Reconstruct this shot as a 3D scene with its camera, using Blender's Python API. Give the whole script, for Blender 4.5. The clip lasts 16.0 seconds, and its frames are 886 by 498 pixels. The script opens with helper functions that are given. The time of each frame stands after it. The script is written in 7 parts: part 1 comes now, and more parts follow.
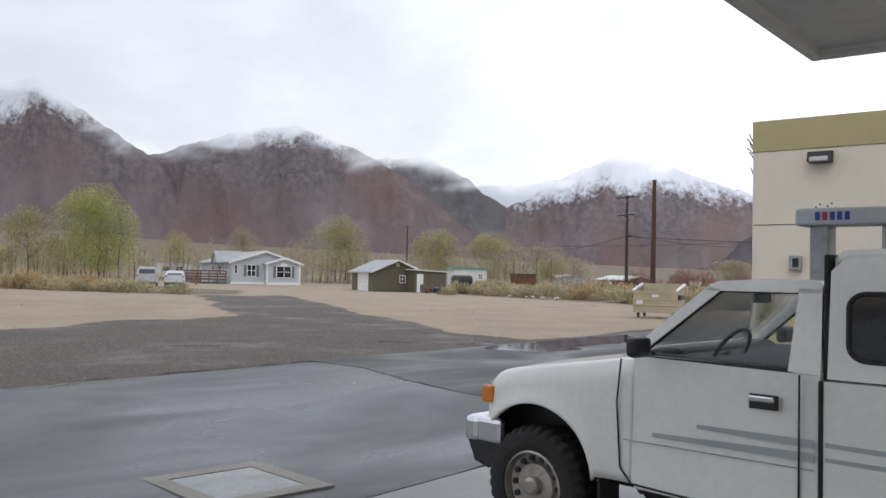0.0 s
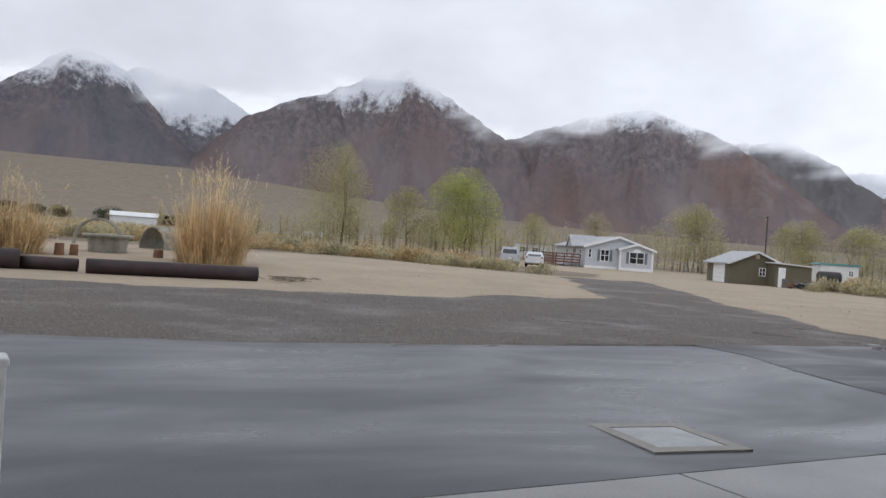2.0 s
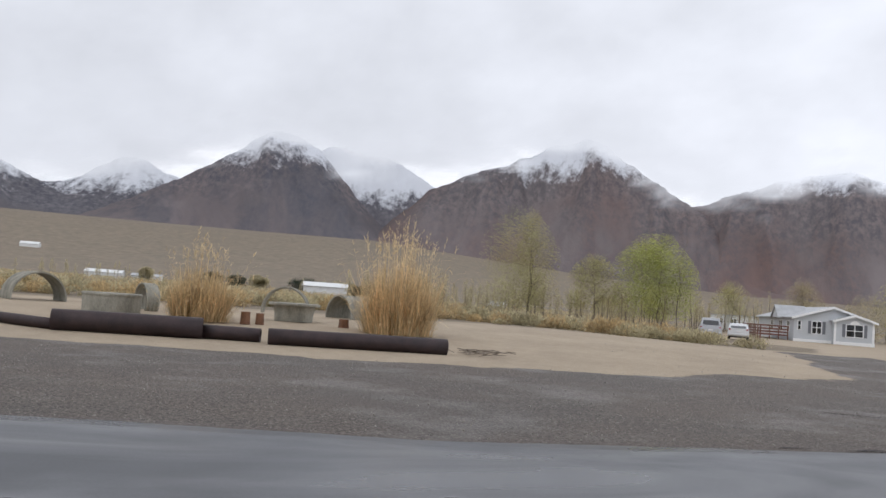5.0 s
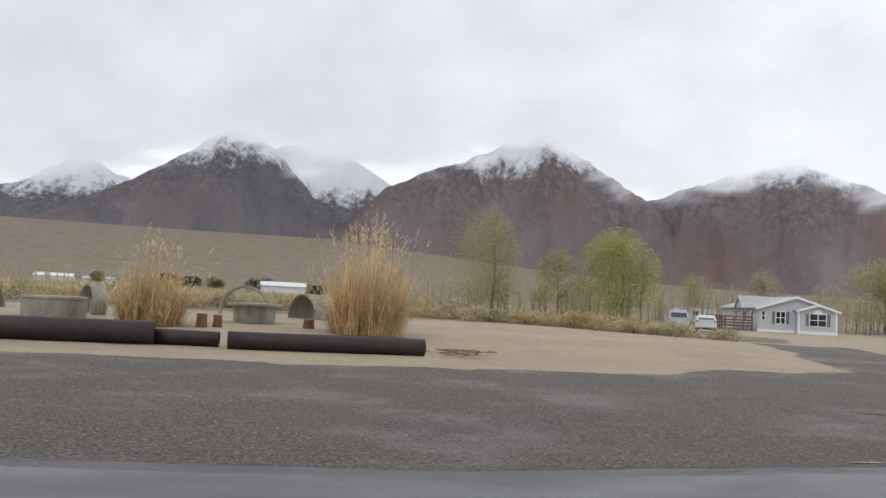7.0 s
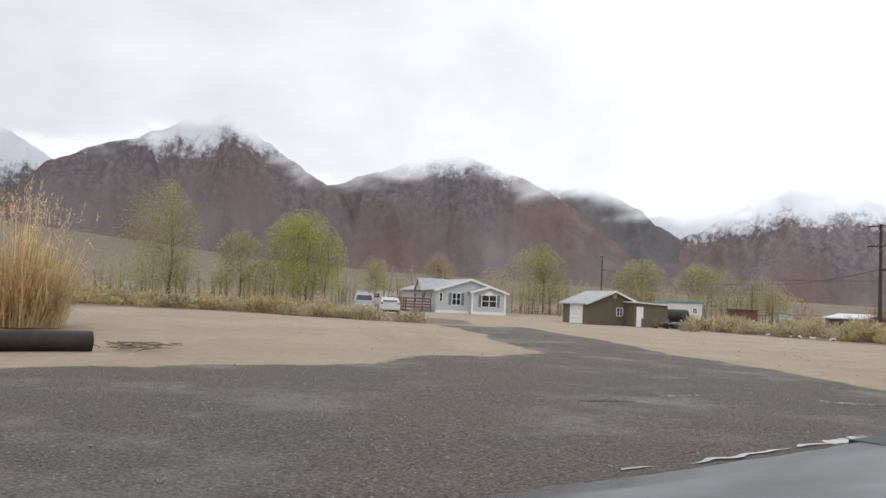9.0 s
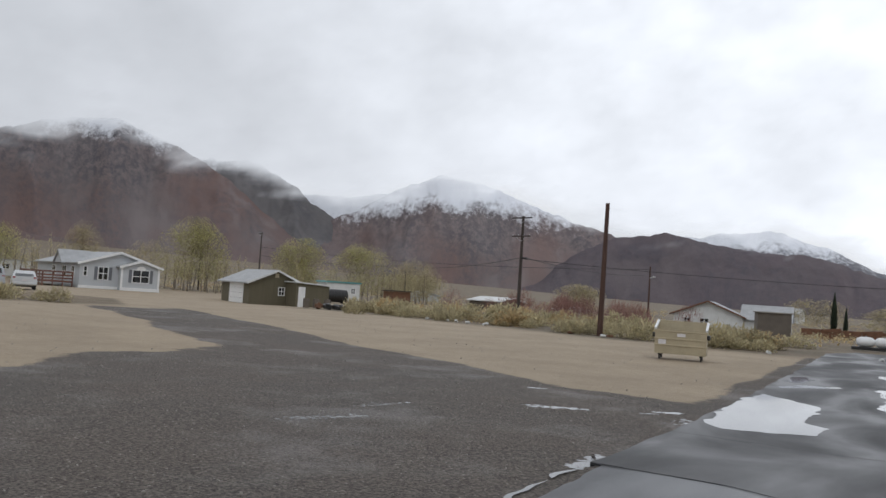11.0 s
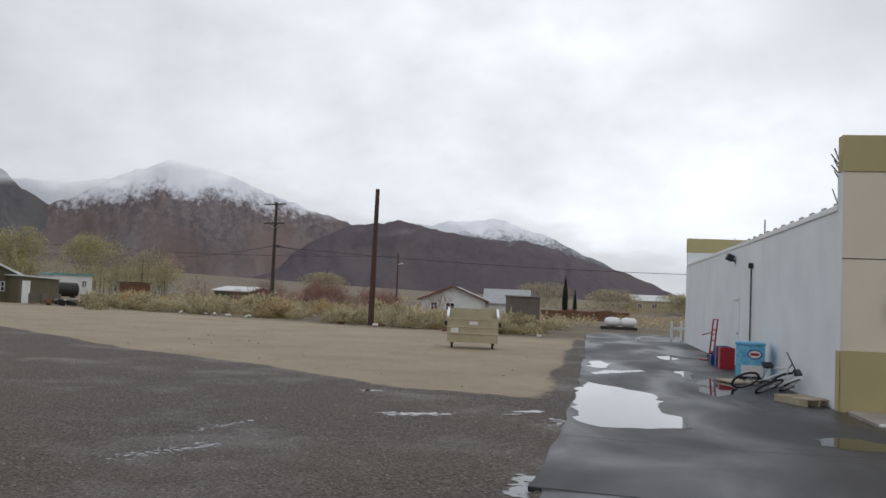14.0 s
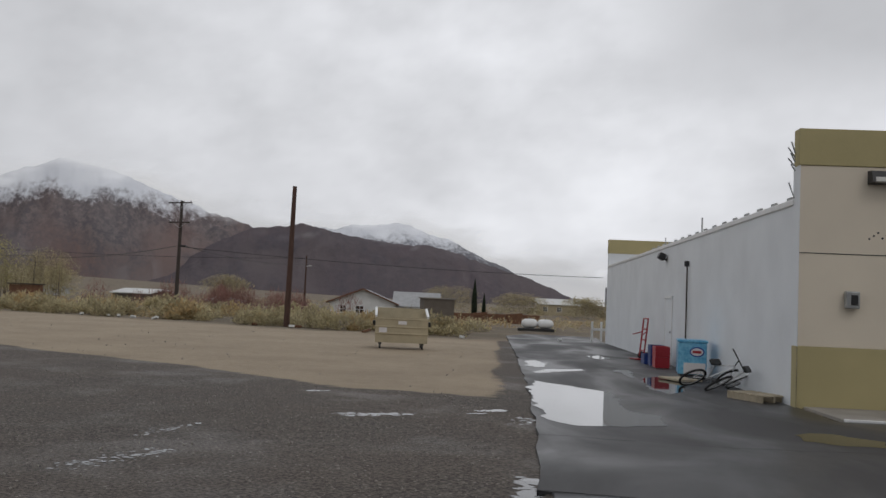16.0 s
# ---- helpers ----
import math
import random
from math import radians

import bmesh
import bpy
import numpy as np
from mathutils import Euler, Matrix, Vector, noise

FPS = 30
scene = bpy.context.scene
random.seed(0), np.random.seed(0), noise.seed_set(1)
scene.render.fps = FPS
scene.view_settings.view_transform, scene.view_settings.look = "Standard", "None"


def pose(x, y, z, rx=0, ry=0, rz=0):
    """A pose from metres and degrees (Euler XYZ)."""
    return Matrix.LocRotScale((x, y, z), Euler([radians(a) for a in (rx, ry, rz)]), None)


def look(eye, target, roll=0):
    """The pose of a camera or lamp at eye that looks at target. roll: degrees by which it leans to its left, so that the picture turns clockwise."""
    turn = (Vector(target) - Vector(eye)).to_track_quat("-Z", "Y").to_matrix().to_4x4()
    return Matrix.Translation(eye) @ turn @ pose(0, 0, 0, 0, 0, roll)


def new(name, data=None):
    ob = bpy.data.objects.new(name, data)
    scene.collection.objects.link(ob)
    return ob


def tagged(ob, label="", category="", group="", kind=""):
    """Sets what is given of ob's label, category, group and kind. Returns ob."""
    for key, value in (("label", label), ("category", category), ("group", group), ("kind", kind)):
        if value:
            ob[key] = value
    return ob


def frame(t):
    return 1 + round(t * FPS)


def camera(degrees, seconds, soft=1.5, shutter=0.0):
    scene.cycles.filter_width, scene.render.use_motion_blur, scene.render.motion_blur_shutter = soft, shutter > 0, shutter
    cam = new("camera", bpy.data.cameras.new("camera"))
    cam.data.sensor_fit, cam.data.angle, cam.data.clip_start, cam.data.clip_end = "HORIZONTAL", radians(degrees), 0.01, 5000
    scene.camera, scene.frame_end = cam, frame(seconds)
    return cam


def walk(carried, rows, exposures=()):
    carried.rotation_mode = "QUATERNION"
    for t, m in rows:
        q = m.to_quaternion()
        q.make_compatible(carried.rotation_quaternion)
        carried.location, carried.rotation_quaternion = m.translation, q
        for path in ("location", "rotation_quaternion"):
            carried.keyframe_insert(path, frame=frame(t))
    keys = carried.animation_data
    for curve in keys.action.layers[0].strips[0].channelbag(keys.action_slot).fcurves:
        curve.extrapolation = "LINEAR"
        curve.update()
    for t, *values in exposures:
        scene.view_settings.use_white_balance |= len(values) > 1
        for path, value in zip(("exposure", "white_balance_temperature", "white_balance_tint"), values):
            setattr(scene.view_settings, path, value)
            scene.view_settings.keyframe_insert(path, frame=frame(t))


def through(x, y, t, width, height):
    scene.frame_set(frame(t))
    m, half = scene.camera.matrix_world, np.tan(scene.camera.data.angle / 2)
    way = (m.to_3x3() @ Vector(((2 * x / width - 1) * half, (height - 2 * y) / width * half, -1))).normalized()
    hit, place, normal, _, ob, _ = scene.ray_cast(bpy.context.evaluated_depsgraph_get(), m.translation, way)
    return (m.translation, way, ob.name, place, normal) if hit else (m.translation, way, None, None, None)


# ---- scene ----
cam = camera(53.50, 16.0)
EXPOSURES = [(0, -0.06, 6150, 12), (1, -0.12, 6100, 12), (2, -0.12, 6100, 12), (3.5, -0.03, 6150, 13), (7, -0.04, 6350, 11), (9, 0.04, 6450, 11), (9.5, -0.03, 6400, 11), (10.2, -0.32, 6250, 10), (12.5, -0.6, 6300, 10), (14, -0.62, 6300, 10), (15, -0.76, 6450, 11), (16, -0.95, 6500, 11)]
PATH = [
    (0, (10.393, -1.556, 1.562), (4.190, 6.283, 1.849), 1.03),
    (0.5, (10.860, -2.288, 1.587), (3.769, 4.751, 1.996), 1.59),
    (1, (11.164, -2.740, 1.566), (3.561, 3.732, 2.128), 1.76),
    (1.5, (11.217, -3.060, 1.561), (3.287, 3.005, 2.136), 1.40),
    (2, (10.920, -3.040, 1.554), (2.207, 1.867, 1.504), 3.90),
    (2.5, (10.436, -2.884, 1.545), (1.326, 1.206, 2.080), 3.10),
    (3, (9.987, -2.765, 1.542), (0.800, 1.089, 2.402), 2.10),
    (3.5, (9.567, -2.667, 1.530), (0.042, 0.358, 1.890), 3.20),
    (4, (9.084, -2.547, 1.521), (-0.627, -0.202, 1.961), 3.20),
    (4.5, (8.516, -2.409, 1.526), (-1.007, 0.612, 1.966), 2.70),
    (4.7, (8.303, -2.352, 1.515), (-1.229, 0.614, 2.110), 4.10),
    (6.8, (6.204, -2.165, 1.434), (-3.269, 0.964, 2.124), 1.80),
    (7, (5.983, -2.121, 1.445), (-3.393, 1.303, 2.045), 2.90),
    (7.5, (5.504, -1.948, 1.430), (-3.702, 1.933, 1.860), 4.90),
    (8, (4.970, -1.780, 1.459), (-3.631, 3.321, 1.504), 3.00),
    (8.5, (4.420, -1.581, 1.444), (-4.005, 3.799, 1.714), 5.00),
    (9, (3.775, -1.393, 1.453), (-3.790, 5.122, 2.028), 2.40),
    (9.5, (3.218, -1.068, 1.542), (-3.468, 6.343, 2.147), 1.80),
    (10, (2.709, -0.791, 1.581), (-2.861, 7.489, 2.226), 3.90),
    (10.2, (2.525, -0.710, 1.613), (-2.625, 7.846, 2.133), 2.80),
    (12.5, (0.789, -0.034, 1.953), (-2.951, 9.221, 2.543), 5.30),
    (13, (0.299, 0.249, 1.948), (-2.785, 9.755, 2.293), 2.60),
    (13.5, (-0.087, 0.438, 1.816), (-3.117, 9.959, 2.216), 3.80),
    (14, (-0.413, 0.685, 1.777), (-2.112, 10.526, 2.302), 2.40),
    (14.5, (-0.723, 0.852, 1.753), (-2.258, 10.723, 2.218), 0.40),
    (15, (-0.946, 1.037, 1.691), (-2.631, 10.877, 2.271), 0.90),
    (15.5, (-1.192, 1.349, 1.565), (-2.137, 11.274, 2.345), 0.30),
    (16, (-1.378, 1.479, 1.559), (-1.993, 11.441, 2.179), 2.50),
]
walk(cam, [(t, look(eye, target, roll)) for t, eye, target, roll in PATH], EXPOSURES)

# ---- world, sun and sky ----
world = bpy.data.worlds.new("overcast_sky")
scene.world = world
world.use_nodes = True
wn, wl = world.node_tree.nodes, world.node_tree.links
wn.clear()
w_out = wn.new("ShaderNodeOutputWorld")
w_bg = wn.new("ShaderNodeBackground")
w_sky = wn.new("ShaderNodeTexSky")
w_sky.sky_type = "NISHITA"
w_sky.sun_disc = False
w_sky.sun_elevation = radians(48)
w_sky.sun_rotation = radians(150)
w_sky.air_density, w_sky.dust_density = 1.0, 2.0
w_tc = wn.new("ShaderNodeTexCoord")
w_map = wn.new("ShaderNodeMapping")
w_map.inputs["Scale"].default_value = (1.0, 1.0, 2.4)
w_n1 = wn.new("ShaderNodeTexNoise")
w_n1.inputs["Scale"].default_value = 1.7
w_n1.inputs["Detail"].default_value = 7
w_n1.inputs["Roughness"].default_value = 0.55
w_n1.inputs["Distortion"].default_value = 0.4
w_ramp = wn.new("ShaderNodeValToRGB")
w_ramp.color_ramp.elements[0].position = 0.33
w_ramp.color_ramp.elements[0].color = (0.66, 0.69, 0.74, 1)
w_ramp.color_ramp.elements[1].position = 0.56
w_ramp.color_ramp.elements[1].color = (1.06, 1.06, 1.07, 1)
w_dim = wn.new("ShaderNodeMix")
w_dim.data_type = "RGBA"
w_dim.inputs[0].default_value = 0.93
w_sc = wn.new("ShaderNodeMix")
w_sc.data_type = "RGBA"
w_sc.blend_type = "MULTIPLY"
w_sc.inputs[0].default_value = 1.0
w_sc.inputs[7].default_value = (0.12, 0.12, 0.12, 1)
wl.new(w_tc.outputs["Generated"], w_map.inputs[0])
wl.new(w_map.outputs[0], w_n1.inputs["Vector"])
wl.new(w_n1.outputs["Fac"], w_ramp.inputs[0])
wl.new(w_sky.outputs[0], w_sc.inputs[6])
wl.new(w_sc.outputs[2], w_dim.inputs[6])
wl.new(w_ramp.outputs[0], w_dim.inputs[7])
w_sep = wn.new("ShaderNodeSeparateXYZ")
w_lift = wn.new("ShaderNodeMapRange")
for k, v in enumerate((-1.0, 1.0, 0.9, 1.12)):
    w_lift.inputs[k + 1].default_value = v
wl.new(w_tc.outputs["Generated"], w_sep.inputs[0])
wl.new(w_sep.outputs["Y"], w_lift.inputs[0])
wl.new(w_lift.outputs[0], w_bg.inputs[1])
wl.new(w_dim.outputs[2], w_bg.inputs[0])
wl.new(w_bg.outputs[0], w_out.inputs[0])

sun = new("sun", bpy.data.lights.new("sun", "SUN"))
sun.data.energy, sun.data.angle, sun.data.color = 0.5, radians(25), (1.0, 0.97, 0.93)
sun.matrix_world = look((0, 0, 50), (-18, 30, 10))


# ---- materials ----
def mat(name, col, rough=0.8, metal=0.0, var=0.25, scale=3.0, fine=40.0, bump=0.2, col2=None, spec=0.5, obj_rand=0.0, island=0.0, stretch=(1, 1, 1), dist=0.01):
    """A surface with colour varied at two scales and a fine relief."""
    m = bpy.data.materials.new(name)
    m.use_nodes = True
    nt = m.node_tree
    n, l = nt.nodes, nt.links
    b = n["Principled BSDF"]
    b.inputs["Roughness"].default_value = rough
    b.inputs["Metallic"].default_value = metal
    b.inputs["Specular IOR Level"].default_value = spec
    geo = n.new("ShaderNodeNewGeometry")
    mp = n.new("ShaderNodeMapping")
    mp.inputs["Scale"].default_value = stretch
    l.new(geo.outputs["Position"], mp.inputs[0])
    big, small = n.new("ShaderNodeTexNoise"), n.new("ShaderNodeTexNoise")
    big.inputs["Scale"].default_value, big.inputs["Detail"].default_value = scale, 5
    small.inputs["Scale"].default_value, small.inputs["Detail"].default_value = fine, 4
    l.new(mp.outputs[0], big.inputs["Vector"])
    l.new(mp.outputs[0], small.inputs["Vector"])
    add = n.new("ShaderNodeMath")
    add.operation = "MULTIPLY_ADD"
    add.inputs[1].default_value = 0.6
    l.new(big.outputs["Fac"], add.inputs[0])
    sm = n.new("ShaderNodeMath")
    sm.operation = "MULTIPLY"
    sm.inputs[1].default_value = 0.4
    l.new(small.outputs["Fac"], sm.inputs[0])
    l.new(sm.outputs[0], add.inputs[2])
    ramp = n.new("ShaderNodeValToRGB")
    e = ramp.color_ramp.elements
    c2 = col2 if col2 else tuple(min(1, c * (1 + var)) for c in col)
    c1 = tuple(c * (1 - var) for c in col) if col2 is None else col
    e[0].position, e[0].color = 0.36, (*c1, 1)
    e[1].position, e[1].color = 0.64, (*c2, 1)
    l.new(add.outputs[0], ramp.inputs[0])
    out = ramp.outputs[0]
    if obj_rand or island:
        hsv = n.new("ShaderNodeHueSaturation")
        rng = n.new("ShaderNodeMapRange")
        k = obj_rand or island
        rng.inputs[3].default_value, rng.inputs[4].default_value = 1 - k, 1 + k
        if obj_rand:
            oi = n.new("ShaderNodeObjectInfo")
            l.new(oi.outputs["Random"], rng.inputs[0])
        else:
            l.new(geo.outputs["Random Per Island"], rng.inputs[0])
        l.new(rng.outputs[0], hsv.inputs["Value"])
        l.new(out, hsv.inputs["Color"])
        out = hsv.outputs[0]
    l.new(out, b.inputs["Base Color"])
    if bump:
        bp = n.new("ShaderNodeBump")
        bp.inputs["Strength"].default_value, bp.inputs["Distance"].default_value = bump, dist
        l.new(small.outputs["Fac"], bp.inputs["Height"])
        l.new(bp.outputs[0], b.inputs["Normal"])
    return m


def glass_mat(name, col=(0.93, 0.96, 0.95), rough=0.02):
    m = bpy.data.materials.new(name)
    m.use_nodes = True
    b = m.node_tree.nodes["Principled BSDF"]
    b.inputs["Base Color"].default_value = (*col, 1)
    b.inputs["Roughness"].default_value = rough
    b.inputs["Transmission Weight"].default_value = 1.0
    b.inputs["IOR"].default_value = 1.25
    return m


WHITE_PAINT = mat("white_car_paint", (0.87, 0.87, 0.83), 0.16, var=0.05, scale=1.5, fine=25, bump=0.02)
CHROME = mat("chrome", (0.75, 0.76, 0.78), 0.18, 1.0, var=0.05, bump=0.0)
BLACK_PLASTIC = mat("black_plastic", (0.02, 0.02, 0.022), 0.45, var=0.3, bump=0.1)
RUBBER = mat("tyre_rubber", (0.022, 0.021, 0.02), 0.75, var=0.4, fine=60, bump=0.3)
RIM_METAL = mat("dirty_alloy", (0.42, 0.39, 0.35), 0.4, 0.8, var=0.3, scale=9, bump=0.1)
DARK_GLASS = mat("tinted_glass", (0.02, 0.022, 0.025), 0.05, var=0.1, bump=0.0, spec=0.8)
CLEAR_GLASS = glass_mat("clear_glass")
AMBER = mat("amber_lens", (0.75, 0.25, 0.03), 0.2, var=0.1, bump=0.0)
SEAT_CLOTH = mat("grey_seat_cloth", (0.09, 0.09, 0.1), 0.9, var=0.2)
GREY_STRIPE = mat("grey_decal", (0.42, 0.45, 0.46), 0.35, var=0.05, bump=0.0)
SEAM = mat("shadow_gap_rubber", (0.03, 0.03, 0.03), 0.8, var=0.1, bump=0.0)
GREY_WALL = mat("painted_grey_stucco", (0.78, 0.815, 0.845), 0.8, var=0.06, scale=0.8, fine=60, bump=0.15)
CREAM = mat("cream_stucco", (0.75, 0.675, 0.555), 0.85, var=0.05, scale=0.9, fine=70, bump=0.2)
TAN_BAND = mat("tan_stucco", (0.45, 0.39, 0.205), 0.85, var=0.07, scale=0.9, fine=70, bump=0.2)
WHITE_TRIM = mat("white_trim", (0.8, 0.81, 0.81), 0.5, var=0.06, bump=0.05)
CONCRETE = mat("concrete", (0.3, 0.28, 0.25), 0.8, var=0.22, scale=1.2, fine=45, bump=0.3)
WET_CONCRETE = mat("wet_concrete", (0.24, 0.235, 0.22), 0.35, var=0.25, scale=0.9, fine=45, bump=0.15)
OLD_CONCRETE = mat("weathered_concrete", (0.25, 0.24, 0.2), 0.9, var=0.35, scale=3, fine=30, bump=0.5, stretch=(1, 1, 0.5))
STEEL = mat("galvanised_steel", (0.36, 0.37, 0.37), 0.5, 0.5, var=0.18, scale=4, fine=25, bump=0.1)
RUST_PIPE = mat("rusted_dark_pipe", (0.02, 0.013, 0.014), 0.6, 0.2, scale=3.5, fine=40, bump=0.5, col2=(0.048, 0.028, 0.028))
WOOD_POLE = mat("creosoted_wood", (0.075, 0.04, 0.03), 0.85, scale=2.5, fine=30, var=0.3, bump=0.4, stretch=(6, 6, 0.5))
DARK_POLE = mat("dark_weathered_wood", (0.06, 0.048, 0.042), 0.9, scale=2.5, fine=30, var=0.3, bump=0.4, stretch=(6, 6, 0.5))
WIRE = mat("cable_black", (0.03, 0.03, 0.03), 0.6, var=0.1, bump=0.0)
DUMP_TAN = mat("dumpster_tan_paint", (0.43, 0.37, 0.25), 0.55, var=0.12, scale=2.5, fine=30, bump=0.1)
PAPER = mat("white_sticker", (0.7, 0.68, 0.68), 0.6, var=0.05, bump=0.0)
RED_PAINT = mat("red_enamel", (0.36, 0.02, 0.03), 0.35, var=0.12, bump=0.05)
BLUE_PLASTIC = mat("blue_plastic", (0.02, 0.05, 0.2), 0.4, var=0.15, bump=0.05)
ICE_BLUE = mat("freezer_blue", (0.05, 0.3, 0.55), 0.3, scale=5, fine=20, bump=0.03, col2=(0.22, 0.55, 0.75))
BLACK_PAINT = mat("black_paint", (0.02, 0.02, 0.02), 0.4, var=0.2, bump=0.1)
PALLET_WOOD = mat("pale_pallet_wood", (0.42, 0.36, 0.26), 0.85, var=0.2, scale=5, fine=40, bump=0.3, obj_rand=0.15)
SIDING = mat("pale_blue_siding", (0.5, 0.525, 0.55), 0.7, var=0.05, scale=1.0, fine=20, bump=0.1)
ROOF_GREY = mat("grey_roofing", (0.4, 0.41, 0.42), 0.8, var=0.14, scale=1.5, fine=14, bump=0.3)
SHUTTER = mat("grey_shutter", (0.16, 0.17, 0.19), 0.7, var=0.1)
OLIVE = mat("olive_siding", (0.13, 0.115, 0.075), 0.8, var=0.1, scale=1.0, fine=22, bump=0.2, stretch=(4, 4, 0.4))
DECK_WOOD = mat("redwood_deck", (0.17, 0.085, 0.065), 0.8, var=0.25, scale=3, fine=30, bump=0.3)
RUSTY = mat("rusty_brown", (0.16, 0.08, 0.045), 0.85, var=0.3, scale=3, fine=20, bump=0.3)
TEAL = mat("teal_metal", (0.1, 0.3, 0.3), 0.5, var=0.1)
OFF_WHITE = mat("off_white_metal", (0.66, 0.67, 0.66), 0.55, var=0.1, scale=1.2, fine=15, bump=0.05)
GREY_BARK = mat("grey_bark", (0.16, 0.13, 0.1), 0.95, var=0.3, scale=3, fine=20, bump=0.5)
DARK_BRUSH = mat("dark_bark", (0.07, 0.055, 0.045), 0.95, var=0.3, scale=3, fine=20, bump=0.5)
SILVER = mat("silver_paint", (0.42, 0.43, 0.45), 0.3, 0.3, var=0.05, bump=0.0)
CAR_WHITE = mat("white_sedan_paint", (0.6, 0.61, 0.62), 0.3, var=0.05, bump=0.0)
TAIL_RED = mat("tail_lens", (0.3, 0.02, 0.02), 0.3, var=0.1, bump=0.0)
BLUE_SIGN = mat("blue_sign_paint", (0.02, 0.06, 0.3), 0.4, var=0.05, bump=0.0)
HEADER_PAINT = mat("pale_grey_panel", (0.5, 0.53, 0.56), 0.4, var=0.05, bump=0.0)
LAMP_LENS = mat("lamp_lens", (0.45, 0.45, 0.42), 0.25, var=0.1, bump=0.0)
BLOCK = mat("grey_brown_block", (0.14, 0.12, 0.1), 0.9, var=0.15, scale=2, fine=25, bump=0.3)


def leaf_mat(name, col, k=0.25, through=0.4):
    """Thin leaves and stalks: part of the light comes through them."""
    m = mat(name, col, 0.8, var=0.3, scale=0.6, fine=6, bump=0.0, island=k)
    n, l = m.node_tree.nodes, m.node_tree.links
    b = n["Principled BSDF"]
    src = b.inputs["Base Color"].links[0].from_socket
    tr, mx = n.new("ShaderNodeBsdfTranslucent"), n.new("ShaderNodeMixShader")
    mx.inputs[0].default_value = through
    l.new(src, tr.inputs[0])
    l.new(b.outputs[0], mx.inputs[1])
    l.new(tr.outputs[0], mx.inputs[2])
    l.new(mx.outputs[0], n["Material Output"].inputs[0])
    return m


LEAF_GREEN = leaf_mat("spring_leaf_green", (0.45, 0.47, 0.13))
LEAF_OLIVE = leaf_mat("budding_leaf_olive", (0.45, 0.42, 0.19))
LEAF_DULL = leaf_mat("thin_bud_ochre", (0.44, 0.385, 0.23))
LEAF_DARK = leaf_mat("conifer_dark_green", (0.035, 0.05, 0.03))
SCRUB_MAT = leaf_mat("dry_scrub", (0.45, 0.395, 0.245), 0.3, 0.5)
SCRUB_GOLD = leaf_mat("golden_scrub", (0.48, 0.36, 0.19), 0.3, 0.5)
RED_TWIG = leaf_mat("red_twig", (0.26, 0.14, 0.115), 0.35)
REED = leaf_mat("dry_reed_straw", (0.55, 0.41, 0.23), 0.5)
REED_LEAF = leaf_mat("dry_reed_leaf", (0.62, 0.49, 0.29), 0.35, 0.5)


# ---- building blocks ----
def mesh_of(name, bm, material, smooth=False):
    me = bpy.data.meshes.new(name)
    bm.to_mesh(me)
    bm.free()
    if material:
        me.materials.append(material)
    if smooth:
        for p in me.polygons:
            p.use_smooth = True
    return me


def part(name, bm, material, parent=None, label="", smooth=False):
    ob = new(name, mesh_of(name, bm, material, smooth))
    if parent:
        ob.parent = parent
    if label:
        ob["label"] = label
    return ob


def thing(name, m=None, label="", category="", group="", kind=""):
    ob = new(name)
    ob.empty_display_size = 0.2
    if m is not None:
        ob.matrix_basis = m
    return tagged(ob, label, category, group, kind)


def box(bm, c, s, bevel=0.0, rot=None):
    """A box of size s at c, with softened edges."""
    m = Matrix.Translation(c)
    if rot:
        m = m @ Euler([radians(a) for a in rot]).to_matrix().to_4x4()
    m = m @ Matrix.Diagonal((*s, 1))
    g = bmesh.ops.create_cube(bm, size=1.0, matrix=m)
    if bevel:
        edges = list({e for v in g["verts"] for e in v.link_edges})
        bmesh.ops.bevel(bm, geom=edges, offset=min(bevel, min(s) * 0.45), segments=2, affect="EDGES", profile=0.5)


def span(bm, a, b, bevel=0.0):
    """A box from corner a to corner b."""
    c = [(p + q) / 2 for p, q in zip(a, b)]
    box(bm, c, [abs(q - p) for p, q in zip(a, b)], bevel)


def rod(bm, a, b, r0, r1=None, n=8, caps=True):
    a, b = Vector(a), Vector(b)
    r1 = r0 if r1 is None else r1
    d = b - a
    q = d.to_track_quat("Z", "Y").to_matrix().to_4x4()
    bmesh.ops.create_cone(bm, cap_ends=caps, segments=n, radius1=r0, radius2=r1, depth=d.length, matrix=Matrix.Translation((a + b) / 2) @ q)


def slab(bm, pts, a, b, axis="y"):
    """A flat outline pushed from a to b along an axis; its points are in the two other axes' order."""
    def put(p, v):
        return {"y": (p[0], v, p[1]), "x": (v, p[0], p[1]), "z": (p[0], p[1], v)}[axis]
    lo, hi = [bm.verts.new(put(p, a)) for p in pts], [bm.verts.new(put(p, b)) for p in pts]
    n = len(pts)
    bm.faces.new(lo)
    bm.faces.new(hi[::-1])
    for i in range(n):
        bm.faces.new((lo[i], hi[i], hi[(i + 1) % n], lo[(i + 1) % n]))
    bmesh.ops.recalc_face_normals(bm, faces=bm.faces[:])


